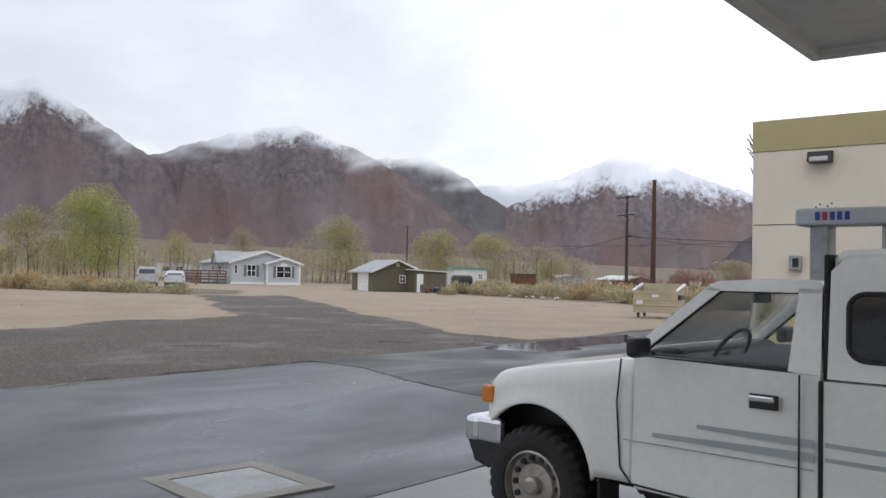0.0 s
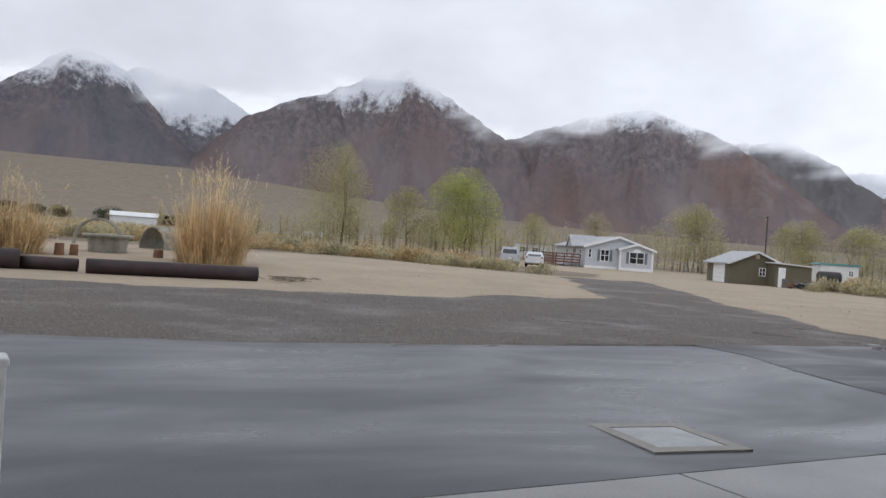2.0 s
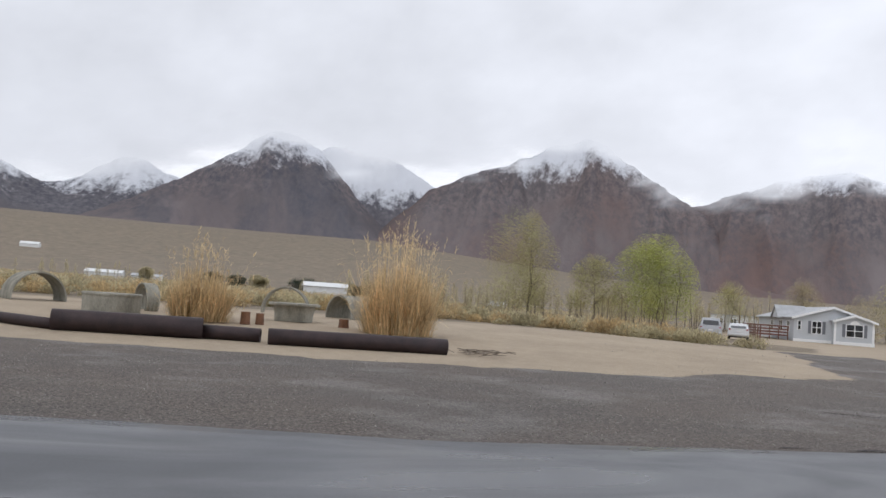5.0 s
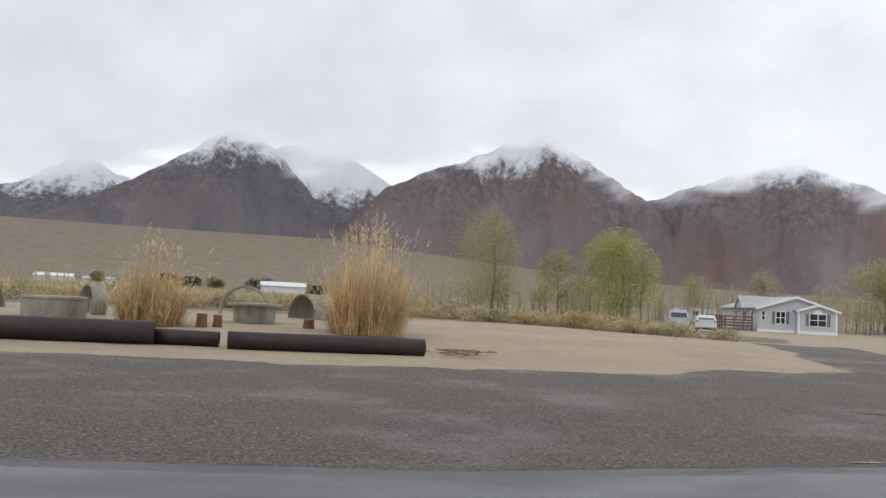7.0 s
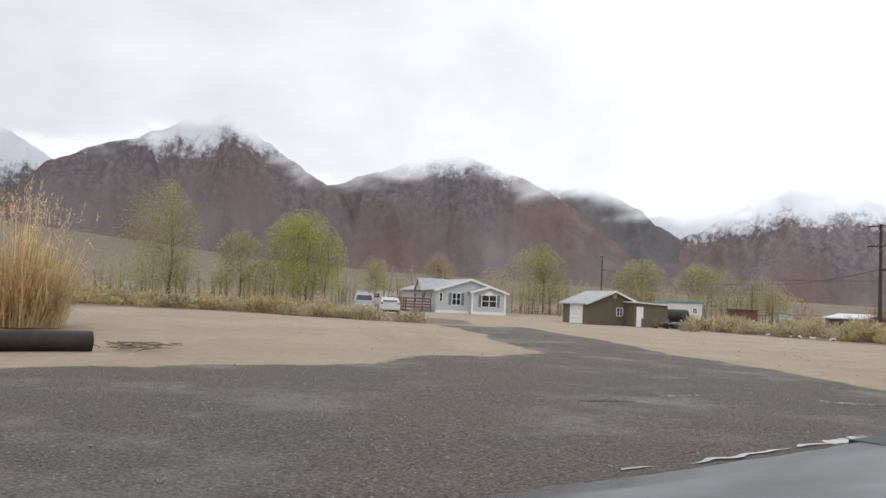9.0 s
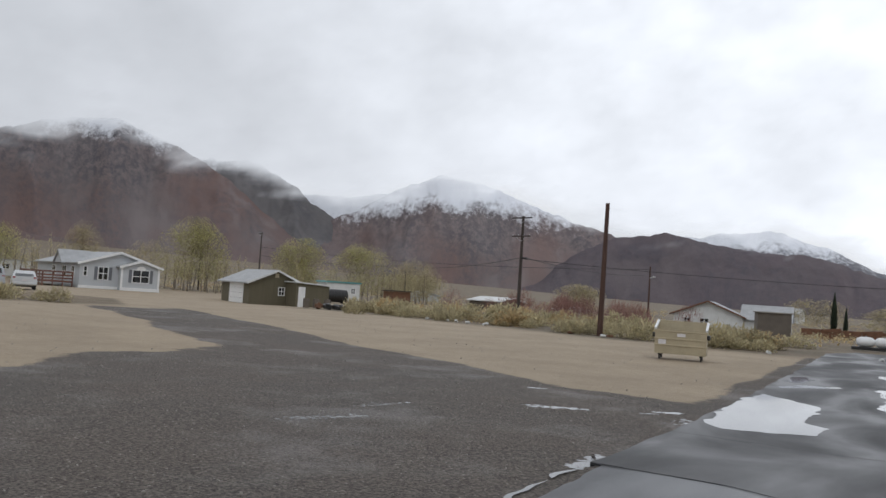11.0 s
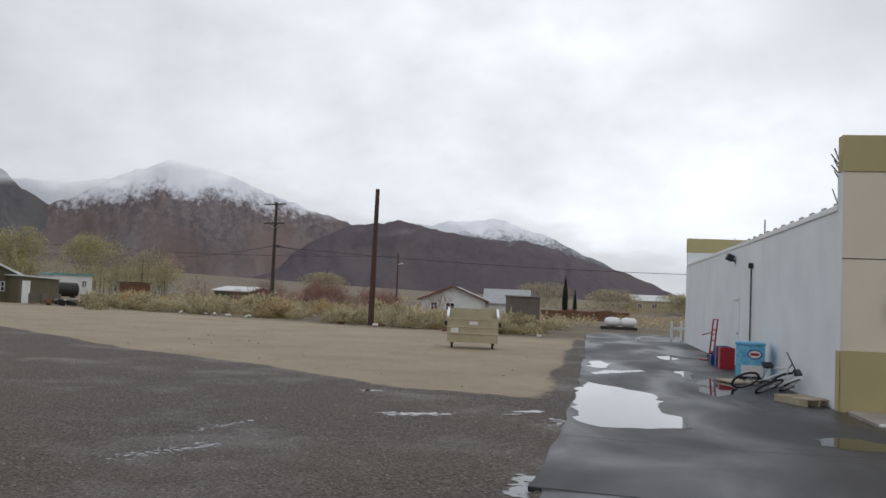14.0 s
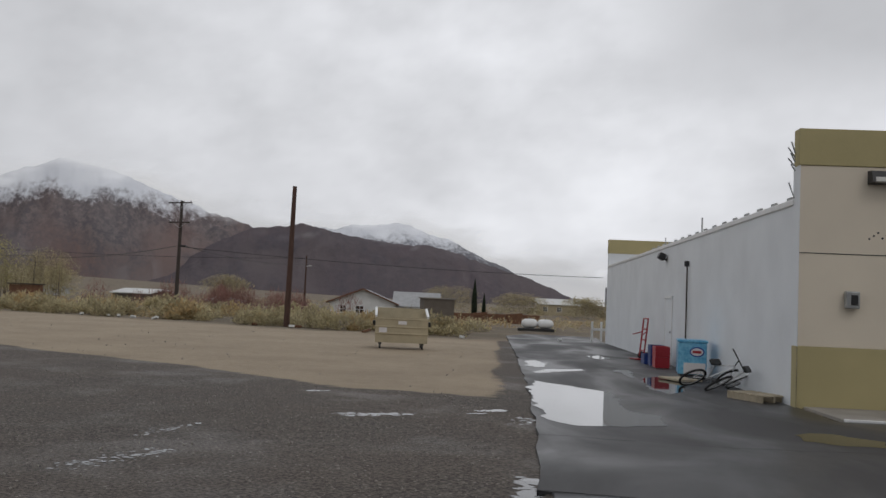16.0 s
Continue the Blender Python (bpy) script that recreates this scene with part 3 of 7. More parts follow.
# ---- mountains ----
def massif_mesh(name, knots, r0, r1, step=0.16, nr=72, seed=0.0, spur=1.0, crag=1.0):
    """One mountain: a crest given by bearing and elevation in degrees, and a flank of spurs and gullies down to the fan."""
    kb, ke = [k[0] for k in knots], [k[1] for k in knots]
    base, place, form = [], [], []
    nb = int((kb[-1] - kb[0]) / step) + 1
    ease = np.array([-2, -1, 0, 1, 2]) * 0.32
    for j in range(nb):
        b = kb[0] + (kb[-1] - kb[0]) * j / (nb - 1)
        top = float(np.dot(np.interp(b + ease, kb, ke), (0.1, 0.22, 0.36, 0.22, 0.1)))
        top += 0.16 * crag * noise.fractal(Vector((b * 0.9, seed, 3.3)), 0.8, 2.1, 5)
        foot = float(fan_angle(b))
        rise = top - foot
        col = []
        for i in range(nr):
            u = i / (nr - 1)
            bow = 1.0 + 0.035 * noise.noise(Vector((b * 0.12, seed, 9.0)))
            r = (r0 + (r1 - r0) * u) * bow
            bend = b + (1.0 - u) * (2.2 * noise.noise(Vector((b * 0.1, u * 0.9, seed + 7.0)))) + 0.5 * noise.noise(Vector((b * 0.4, u * 2.3, seed + 2.0)))
            rib = 1.0 - 2.0 * abs(noise.noise(Vector((bend * 0.2, u * 0.45, seed + 1.7))))
            gully = noise.ridged_multi_fractal(Vector((bend * 0.55, u * 0.7, seed + 5.7)), 0.95, 2.1, 5, 1.0, 2.0) - 1.1
            rock = noise.fractal(Vector((b * 1.3 + 2.0 * u, u * 5.0, seed + 4.0)), 0.75, 2.1, 5)
            body = (4 * u * (1 - u)) ** 0.7
            high = max(0.0, min(1.0, (u - 0.2) / 0.5))
            size = max(0.0, min(1.0, rise / 4.5))
            shape = spur * (1.05 * (rib - 0.4) + 0.42 * gully * (0.3 + 0.7 * high)) + 0.16 * crag * rock * high
            e = foot * 0.97 - 0.25 + (rise + 0.25) * u**0.92 + body * size * shape
            e = min(e, top - (1 - u) * 0.35 * min(1.0, max(rise, 0.0)))
            col.append((math.sin(radians(b)) * r, math.cos(radians(b)) * r, r * math.tan(radians(e))))
            place.append((radians(b) * 2800, u * 220, radians(e) * 2000))
            form.append(0.5 + 0.5 * max(-1.0, min(1.0, rib * 0.6 + gully * 0.5)))
        r = r1 * 1.06
        col.append((math.sin(radians(b)) * r, math.cos(radians(b)) * r, -40.0))
        place.append((radians(b) * 2800, 500, 0))
        form.append(0.5)
        base.append(col)
    v = [p for c in base for p in c]
    k = nr + 1
    f = [(j * k + i, (j + 1) * k + i, (j + 1) * k + i + 1, j * k + i + 1) for j in range(nb - 1) for i in range(k - 1)]
    me = bpy.data.meshes.new(name)
    me.from_pydata(v, [], f)
    a = me.attributes.new("slope", "FLOAT_VECTOR", "POINT")
    a.data.foreach_set("vector", np.array(place, np.float32).ravel())
    a = me.attributes.new("rib", "FLOAT", "POINT")
    a.data.foreach_set("value", np.array(form, np.float32))
    for p in me.polygons:
        p.use_smooth = True
    return me


def mountain_material(name, low, high, dark, snow_from):
    m = bpy.data.materials.new(name)
    m.use_nodes = True
    n, l = m.node_tree.nodes, m.node_tree.links
    b = n["Principled BSDF"]
    b.inputs["Roughness"].default_value = 0.95
    b.inputs["Specular IOR Level"].default_value = 0.1
    geo = n.new("ShaderNodeNewGeometry")
    sep = n.new("ShaderNodeSeparateXYZ")
    l.new(geo.outputs["Position"], sep.inputs[0])

    slope = n.new("ShaderNodeAttribute")
    slope.attribute_name = "slope"

    def tex(scale, detail=6, rough=0.6):
        t = n.new("ShaderNodeTexNoise")
        t.inputs["Scale"].default_value, t.inputs["Detail"].default_value, t.inputs["Roughness"].default_value = scale, detail, rough
        l.new(slope.outputs["Vector"], t.inputs["Vector"])
        return t.outputs["Fac"]

    def ramp(src, p0, c0, p1, c1):
        r = n.new("ShaderNodeValToRGB")
        e = r.color_ramp.elements
        e[0].position, e[0].color, e[1].position, e[1].color = p0, (*c0, 1), p1, (*c1, 1)
        l.new(src, r.inputs[0])
        return r.outputs[0]

    def mix(f, a, c):
        x = n.new("ShaderNodeMix")
        x.data_type = "RGBA"
        if isinstance(f, float):
            x.inputs[0].default_value = f
        else:
            l.new(f, x.inputs[0])
        l.new(a, x.inputs[6])
        l.new(c, x.inputs[7])
        return x.outputs[2]

    def rng(src, a, c, lo=0.0, hi=1.0):
        x = n.new("ShaderNodeMapRange")
        for i, v in enumerate((a, c, lo, hi)):
            x.inputs[i + 1].default_value = v
        l.new(src, x.inputs[0])
        return x.outputs[0]

    def math2(op, a, c):
        x = n.new("ShaderNodeMath")
        x.operation = op
        for i, v in enumerate((a, c)):
            if isinstance(v, float):
                x.inputs[i].default_value = v
            else:
                l.new(v, x.inputs[i])
        return x.outputs[0]

    broad, mid, fine = tex(0.0032, 4, 0.5), tex(0.013, 7, 0.62), tex(0.06, 6, 0.72)
    rib = n.new("ShaderNodeAttribute")
    rib.attribute_name = "rib"
    rock = ramp(broad, 0.4, low, 0.6, high)
    # pale scree down the hollows, darker broken rock along the ribs
    rock = mix(rng(math2("ADD", rib.outputs["Fac"], math2("MULTIPLY", math2("SUBTRACT", mid, 0.5), 0.8)), 0.5, 0.85, 0.0, 0.55), rock, ramp(fine, 0.36, dark, 0.66, low))
    flow = n.new("ShaderNodeTexNoise")
    flow.inputs["Scale"].default_value, flow.inputs["Detail"].default_value, flow.inputs["Distortion"].default_value = 0.008, 5, 0.9
    sq = n.new("ShaderNodeMapping")
    sq.inputs["Rotation"].default_value = (0, radians(28), 0)
    sq.inputs["Scale"].default_value = (1.0, 1.0, 0.4)
    l.new(slope.outputs["Vector"], sq.inputs[0])
    l.new(sq.outputs[0], flow.inputs["Vector"])
    scree = ramp(mid, 0.3, tuple(c * 1.15 for c in high), 0.7, tuple(c * 1.5 for c in high))
    rock = mix(rng(flow.outputs["Fac"], 0.55, 0.68, 0.0, 0.45), rock, scree)
    rock = mix(rng(flow.outputs["Fac"], 0.44, 0.32, 0.0, 0.6), rock, ramp(fine, 0.3, dark, 0.75, low))
    # scattered dark brush and broken crags high up
    up = math2("ADD", sep.outputs["Z"], math2("MULTIPLY", math2("SUBTRACT", broad, 0.5), 500.0))
    up = math2("ADD", up, math2("MULTIPLY", math2("SUBTRACT", mid, 0.5), 200.0))
    crags = ramp(fine, 0.42, dark, 0.62, tuple(c * 1.25 for c in high))
    rock = mix(rng(up, snow_from - 170.0, snow_from - 40.0, 0.0, 0.5), rock, crags)
    snow_h = math2("ADD", sep.outputs["Z"], math2("MULTIPLY", math2("SUBTRACT", mid, 0.5), 230.0))
    snow_h = math2("ADD", snow_h, math2("MULTIPLY", math2("SUBTRACT", fine, 0.5), 210.0))
    snow_h = math2("ADD", snow_h, math2("MULTIPLY", math2("SUBTRACT", rib.outputs["Fac"], 0.5), -70.0))
    snow = rng(snow_h, snow_from, snow_from + 70.0, 0.0, 0.9)
    white = n.new("ShaderNodeRGB")
    white.outputs[0].default_value = (0.68, 0.7, 0.74, 1)
    l.new(mix(snow, rock, white.outputs[0]), b.inputs["Base Color"])
    bp = n.new("ShaderNodeBump")
    bp.inputs["Strength"].default_value, bp.inputs["Distance"].default_value = 0.5, 12.0
    l.new(math2("ADD", fine, mid), bp.inputs["Height"])
    l.new(bp.outputs[0], b.inputs["Normal"])
    return m


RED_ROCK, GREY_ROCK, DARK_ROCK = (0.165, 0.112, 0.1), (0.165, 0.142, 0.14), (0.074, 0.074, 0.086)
# bluer set: rock tone with the blue haze of distance mixed in
BLUE_HAZE_ROCK, BLUE_HAZE_PALE, BLUE_HAZE_DARK = (0.12, 0.11, 0.118), (0.155, 0.145, 0.155), (0.062, 0.068, 0.088)


def massif(knots, r0, r1, snow, label, seed, rocks=(RED_ROCK, GREY_ROCK, DARK_ROCK), **more):
    me = massif_mesh("mountain", knots, r0, r1, seed=seed, **more)
    me.materials.append(mountain_material("mountain_rock", *rocks, snow))
    return tagged(new("mountain", me), label, "mountain", "desert range", kind="structure")


# far crests: haze is put into the base colour, paler and bluer
PALE_HAZE_ROCKS = ((0.15, 0.145, 0.158), (0.2, 0.195, 0.205), (0.095, 0.1, 0.118))
BLUE_HAZE_ROCKS = (BLUE_HAZE_ROCK, BLUE_HAZE_PALE, BLUE_HAZE_DARK)
massif(((-97.5, 3.0), (-94, 4.5), (-90, 6.55), (-87.2, 8.25), (-85.1, 9.75), (-83.9, 10.5), (-81.4, 9.6), (-79.9, 8.05), (-77.9, 5.8), (-75, 3.0)), 2350, 3250, 425, "steep grey-blue pyramid peak dusted with snow", 1.0, (BLUE_HAZE_ROCK, (0.165, 0.137, 0.135), BLUE_HAZE_DARK))
massif(((-79.5, 2.6), (-76.8, 4.6), (-73.5, 7.6), (-71, 8.65), (-68.8, 9.3), (-66, 10.6), (-63.2, 11.2), (-60.3, 9.2), (-57.3, 7.3), (-54, 5.4), (-49, 2.0)), 2150, 3000, 425, "red-brown mountain with a snow cap under cloud", 12.0, spur=1.35)
massif(((-62, 5.6), (-56.5, 7.2), (-54.3, 8.0), (-51.9, 8.9), (-48, 9.5), (-44.8, 8.4), (-42.7, 7.55), (-40.2, 5.8), (-37.7, 3.8), (-35.6, 2.7), (-31, 0.8)), 2300, 3150, 420, "purple-brown mountain with rocky diagonal ridges", 23.0, spur=1.4)
massif(((-48, 7.0), (-42.4, 7.5), (-39.5, 7.75), (-37.3, 6.75), (-35.4, 5.15), (-34.1, 4.4), (-31, 2.8), (-27.5, 1.0)), 2900, 3450, 430, "craggy grey shoulder behind the nearer ridge", 31.0, ((0.12, 0.112, 0.112), (0.155, 0.145, 0.145), (0.065, 0.068, 0.08)), crag=1.4)
massif(((-39, 1.6), (-36, 3.6), (-33, 4.9), (-30.9, 6.2), (-27.3, 7.8), (-24, 7.15), (-21, 5.9), (-18, 5.0), (-15.7, 4.35), (-12, 3.0), (-7, 0.8)), 2550, 3400, 270, "broad brown mountain with streaks of fresh snow", 42.0, spur=1.3)
# this ridge: dark rock with the cloud shade over it mixed into the colours
massif(((-22, 0.8), (-18.5, 3.0), (-16, 4.3), (-13, 4.75), (-9.8, 4.25), (-7.4, 3.85), (-4, 3.75), (-0.5, 2.6), (2.1, 1.95), (4.5, 0.9), (8.5, -0.2)), 2200, 2900, 420, "low dark purple ridge running down to the valley", 57.0, ((0.1, 0.08, 0.088), (0.105, 0.088, 0.092), (0.05, 0.05, 0.064)), spur=0.8)
massif(((-130, 4.5), (-110, 5.4), (-103.5, 5.7), (-100.3, 7.0), (-97.6, 5.4), (-95.4, 6.3), (-92.8, 7.8), (-90.1, 6.8), (-85, 5.0)), 3300, 3800, 330, "hazy blue snow-streaked peaks far to the south", 63.0, BLUE_HAZE_ROCKS)
massif(((-84.5, 7.5), (-80.3, 9.7), (-77.4, 9.8), (-75.1, 8.35), (-73.6, 7.6), (-69, 5.0)), 3300, 3750, 370, "hazy snow-dusted peak behind the pass", 74.0, BLUE_HAZE_ROCKS)
massif(((-43, 6.2), (-35.5, 5.8), (-33.3, 5.9), (-31, 6.3), (-25, 6.2)), 3500, 3850, 240, "snowy saddle at the head of the canyon", 85.0, PALE_HAZE_ROCKS)
massif(((-17, 4.2), (-11, 4.6), (-6.6, 5.15), (-3, 4.1), (-0.2, 2.9), (3.5, 1.0)), 3400, 3800, 190, "snow-covered crest behind the dark ridge", 96.0, PALE_HAZE_ROCKS)
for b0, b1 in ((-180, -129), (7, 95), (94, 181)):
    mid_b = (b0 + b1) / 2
    massif(((b0, 1.5), ((b0 + mid_b) / 2, 2.6), (mid_b, 2.2), ((b1 + mid_b) / 2, 2.9), (b1, 1.5)), 3700, 4300, 900, "low hazy desert hills across the valley", 100.0 + b0, PALE_HAZE_ROCKS, step=0.6, nr=20)


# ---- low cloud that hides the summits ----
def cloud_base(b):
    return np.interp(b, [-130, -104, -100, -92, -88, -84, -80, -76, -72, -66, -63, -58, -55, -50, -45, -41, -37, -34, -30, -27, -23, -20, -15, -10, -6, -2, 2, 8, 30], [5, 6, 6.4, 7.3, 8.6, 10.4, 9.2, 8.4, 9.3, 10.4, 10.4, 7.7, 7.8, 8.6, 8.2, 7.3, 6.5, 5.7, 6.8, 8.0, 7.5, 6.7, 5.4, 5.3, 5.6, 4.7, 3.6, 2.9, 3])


def cloud_mesh(name, radius, b0, b1, nb, e0, e1, ne, lift, seed, soft):
    v, dens, glow = [], [], []
    for j in range(nb):
        b = b0 + (b1 - b0) * j / (nb - 1)
        start = float(cloud_base(b)) + lift
        side = min(1.0, (b - b0) / 8, (b1 - b) / 8)
        for i in range(ne):
            e = e0 + (e1 - e0) * i / (ne - 1)
            puff = noise.fractal(Vector((b * 0.22, e * 0.7, seed)), 0.8, 2.1, 6)
            d = (e - start) / soft + 0.55 * puff
            fade = max(0.0, min(1.0, (e1 - e) / (e1 - e0) * 2.2))
            d = max(0.0, min(1.0, d))
            v.append((math.sin(radians(b)) * radius, math.cos(radians(b)) * radius, radius * math.tan(radians(e))))
            lit = float(np.interp(b, [-130, -85, -55, -35, -15, 0, 15, 45], [0.84, 0.89, 0.99, 1.2, 1.5, 1.66, 1.6, 1.4]))
            tex = noise.fractal(Vector((b * 0.075, e * 0.13, seed + 3)), 0.75, 2.1, 6)
            gloom = smooth01(b, 4, 16) * smooth01(e, 11, 17) * (0.22 + 0.25 * tex)
            glow.append(lit * (1.0 + (0.1 + 0.09 * smooth01(b, -50, -15)) * tex - float(gloom)))
            dens.append(d * d * (3 - 2 * d) * fade * fade * (3 - 2 * fade) * side)
    f = [(j * ne + i, (j + 1) * ne + i, (j + 1) * ne + i + 1, j * ne + i + 1) for j in range(nb - 1) for i in range(ne - 1)]
    me = bpy.data.meshes.new(name)
    me.from_pydata(v, [], f)
    a = me.attributes.new("cover", "FLOAT", "POINT")
    a.data.foreach_set("value", np.array(dens, np.float32))
    a = me.attributes.new("glow", "FLOAT", "POINT")
    a.data.foreach_set("value", np.array(glow, np.float32))
    for p in me.polygons:
        p.use_smooth = True
    return me


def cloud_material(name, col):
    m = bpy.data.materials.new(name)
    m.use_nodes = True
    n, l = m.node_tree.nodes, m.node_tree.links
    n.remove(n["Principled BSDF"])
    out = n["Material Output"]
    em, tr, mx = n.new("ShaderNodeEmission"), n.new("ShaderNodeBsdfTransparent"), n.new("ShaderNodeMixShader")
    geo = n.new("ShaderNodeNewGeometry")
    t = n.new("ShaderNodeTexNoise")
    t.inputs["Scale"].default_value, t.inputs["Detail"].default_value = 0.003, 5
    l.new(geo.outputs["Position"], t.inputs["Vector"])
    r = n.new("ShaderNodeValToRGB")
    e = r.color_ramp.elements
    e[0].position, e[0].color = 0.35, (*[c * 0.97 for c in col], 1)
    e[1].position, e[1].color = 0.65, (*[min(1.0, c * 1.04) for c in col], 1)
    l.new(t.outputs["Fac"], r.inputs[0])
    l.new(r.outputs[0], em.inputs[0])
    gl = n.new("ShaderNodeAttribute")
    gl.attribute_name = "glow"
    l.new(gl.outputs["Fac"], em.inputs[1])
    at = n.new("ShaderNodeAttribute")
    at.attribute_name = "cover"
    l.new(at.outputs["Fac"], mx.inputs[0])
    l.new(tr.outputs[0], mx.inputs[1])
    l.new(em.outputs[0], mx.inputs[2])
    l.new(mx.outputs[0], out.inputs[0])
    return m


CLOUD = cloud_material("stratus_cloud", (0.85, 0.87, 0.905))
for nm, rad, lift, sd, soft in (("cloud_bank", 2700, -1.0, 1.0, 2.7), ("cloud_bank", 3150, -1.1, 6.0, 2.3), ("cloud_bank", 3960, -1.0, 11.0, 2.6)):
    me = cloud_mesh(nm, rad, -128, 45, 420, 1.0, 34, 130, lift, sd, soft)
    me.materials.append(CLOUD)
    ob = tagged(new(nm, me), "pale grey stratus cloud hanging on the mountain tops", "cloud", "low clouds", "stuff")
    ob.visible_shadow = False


# ---- pickup truck ----
def wheel(parent, x, y, z, r, w, outer, name="wheel"):
    """A wheel whose outer face looks along -y (outer = -1) or +y."""
    wh = new(name)
    wh.empty_display_size = 0.1
    wh.parent = parent
    wh.location = (x, y, z)
    turn = Matrix.Rotation(radians(90 * -outer), 4, "X")
    bm = bmesh.new()
    h = w / 2
    lathe(bm, [(r * 0.6, -h), (r * 0.86, -h), (r * 0.95, -h * 0.82), (r, -h * 0.6), (r, -h * 0.12), (r * 0.985, 0.0), (r, h * 0.12), (r, h * 0.6), (r * 0.95, h * 0.82), (r * 0.86, h), (r * 0.7, h * 1.02), (r * 0.6, h * 0.95)], turn, 96)
    for v in bm.verts:
        q = math.hypot(v.co.x, v.co.z)
        if q > r * 0.94 and int(round(math.atan2(v.co.z, v.co.x) / (2 * math.pi / 96))) % 3 == 0:
            v.co.x, v.co.z = v.co.x * 0.955, v.co.z * 0.955
    part("tyre", bm, RUBBER, wh, smooth=False)
    bm = bmesh.new()
    lathe(bm, [(r * 0.6, h * 0.9), (r * 0.56, h * 0.96), (r * 0.53, h * 0.55), (r * 0.4, h * 0.42), (r * 0.36, h * 0.62), (r * 0.16, h * 0.66), (r * 0.15, h * 1.0), (r * 0.1, h * 1.1), (0.001, h * 1.1)], turn, 32)
    part("rim", bm, RIM_METAL, wh, smooth=False)
    if r > 0.35:
        for i in range(14):
            bm = bmesh.new()
            a = 2 * math.pi * i / 14
            p = Vector((r * 0.45 * math.cos(a), r * 0.45 * math.sin(a), h * 0.5))
            rod(bm, turn @ (p + Vector((0, 0, -0.02))), turn @ (p + Vector((0, 0, 0.012))), r * 0.052, n=10)
            part("rim_hole", bm, BLACK_PAINT, wh)
    return wh


def arc(cx, cz, r, a0, a1, n=12):
    return [(cx + r * math.cos(radians(a0 + (a1 - a0) * i / n)), cz + r * math.sin(radians(a0 + (a1 - a0) * i / n))) for i in range(n + 1)]


def tumble(bm, y0, y1, z0, amount):
    """Draw the sides inwards above z0, as car bodies do."""
    mid, half = (y0 + y1) / 2, (y1 - y0) / 2
    for v in bm.verts:
        if v.co.z > z0:
            k = 1 - amount * (v.co.z - z0) / half
            v.co.y = mid + (v.co.y - mid) * k


truck = thing("pickup_truck", pose(6.92, 3.09, FORECOURT + 0.004, 0, 0, -6), "white older four-wheel-drive pickup with grey stripes and camper shell", "pickup truck")
TW = 1.69
fw, rw, wr = 0.57, 3.2, 0.365
arch_r = 0.45
bm = bmesh.new()
skin = []
for x in np.unique(np.concatenate([np.linspace(0.1, 1.3, 41), fw + arch_r * np.cos(np.linspace(0, math.pi, 25))])):
    x = float(x)
    inside = abs(x - fw) < arch_r - 1e-6
    zb = wr + 0.05 + math.sqrt(max(0.0, arch_r**2 - (x - fw) ** 2)) if inside else (0.6 if x < fw else 0.5)
    zt = float(np.interp(x, [0.1, 0.13, 0.2, 0.32, 0.7, 1.22, 1.3], [0.95, 1.0, 1.04, 1.065, 1.125, 1.2, 1.21]))
    tuck = 0.11 * max(0.0, 1 - (x - 0.1) / 0.16) ** 2
    half = []
    for k in range(11):
        z = zb + (zt - 0.13 - zb) * k / 10
        flare = 0.028 * math.exp(-(abs(math.hypot(x - fw, z - wr - 0.05) - arch_r) / 0.07) ** 2) if z > wr + 0.05 else 0.0
        half.append((0.025 + tuck - flare + 0.02 * max(0.0, z - 0.85) / 0.3, z))
    for k in range(1, 8):
        a = math.pi / 2 * k / 7
        half.append((half[10][0] + 0.17 * (1 - math.cos(a)), zt - 0.13 + 0.125 * math.sin(a)))
    half.append((TW * 0.36, zt + 0.012))
    half = [(half[0][0] + 0.04, half[0][1] + 0.004)] + half
    ring_ = half + [(TW / 2, zt + 0.016)] + [(TW - y, z) for y, z in half[::-1]]
    skin.append([bm.verts.new((x, y, z)) for y, z in ring_])
for a, b in zip(skin, skin[1:]):
    for k in range(len(a) - 1):
        bm.faces.new((a[k], b[k], b[k + 1], a[k + 1]))
bm.faces.new(skin[0][::-1])
bm.faces.new(skin[-1])
bmesh.ops.recalc_face_normals(bm, faces=bm.faces[:])
part("front_body", bm, WHITE_PAINT, truck, smooth=True)
bm = bmesh.new()
slab(bm, [(1.3, 0.47), (1.3, 1.21), (1.34, 1.215), (2.4, 1.2), (2.46, 1.19), (2.46, 0.45)], 0.02, TW - 0.02)
bmesh.ops.bevel(bm, geom=[e for e in bm.edges if abs(e.verts[0].co.y - e.verts[1].co.y) < 1e-4 and abs(e.verts[0].co.x - e.verts[1].co.x) > 0.2], offset=0.03, segments=3, affect="EDGES")
tumble(bm, 0, TW, 0.95, 0.1)
part("cab_body", bm, WHITE_PAINT, truck)
# cab frame round the glass
cz0, cz1 = 1.2, 1.72
bm = bmesh.new()
for y0, y1 in ((0.05, 0.11), (TW - 0.11, TW - 0.05)):
    slab(bm, [(1.2, 1.2), (1.3, 1.2), (1.83, 1.66), (1.74, 1.68)], y0, y1)
    slab(bm, [(2.28, 1.2), (2.46, 1.19), (2.43, 1.68), (2.3, 1.68)], y0, y1)
    slab(bm, [(1.74, 1.655), (2.43, 1.655), (2.43, 1.7), (1.76, 1.7)], y0, y1)
slab(bm, [(1.74, 1.685), (1.8, 1.715), (2.1, 1.735), (2.4, 1.725), (2.45, 1.685)], 0.06, TW - 0.06)
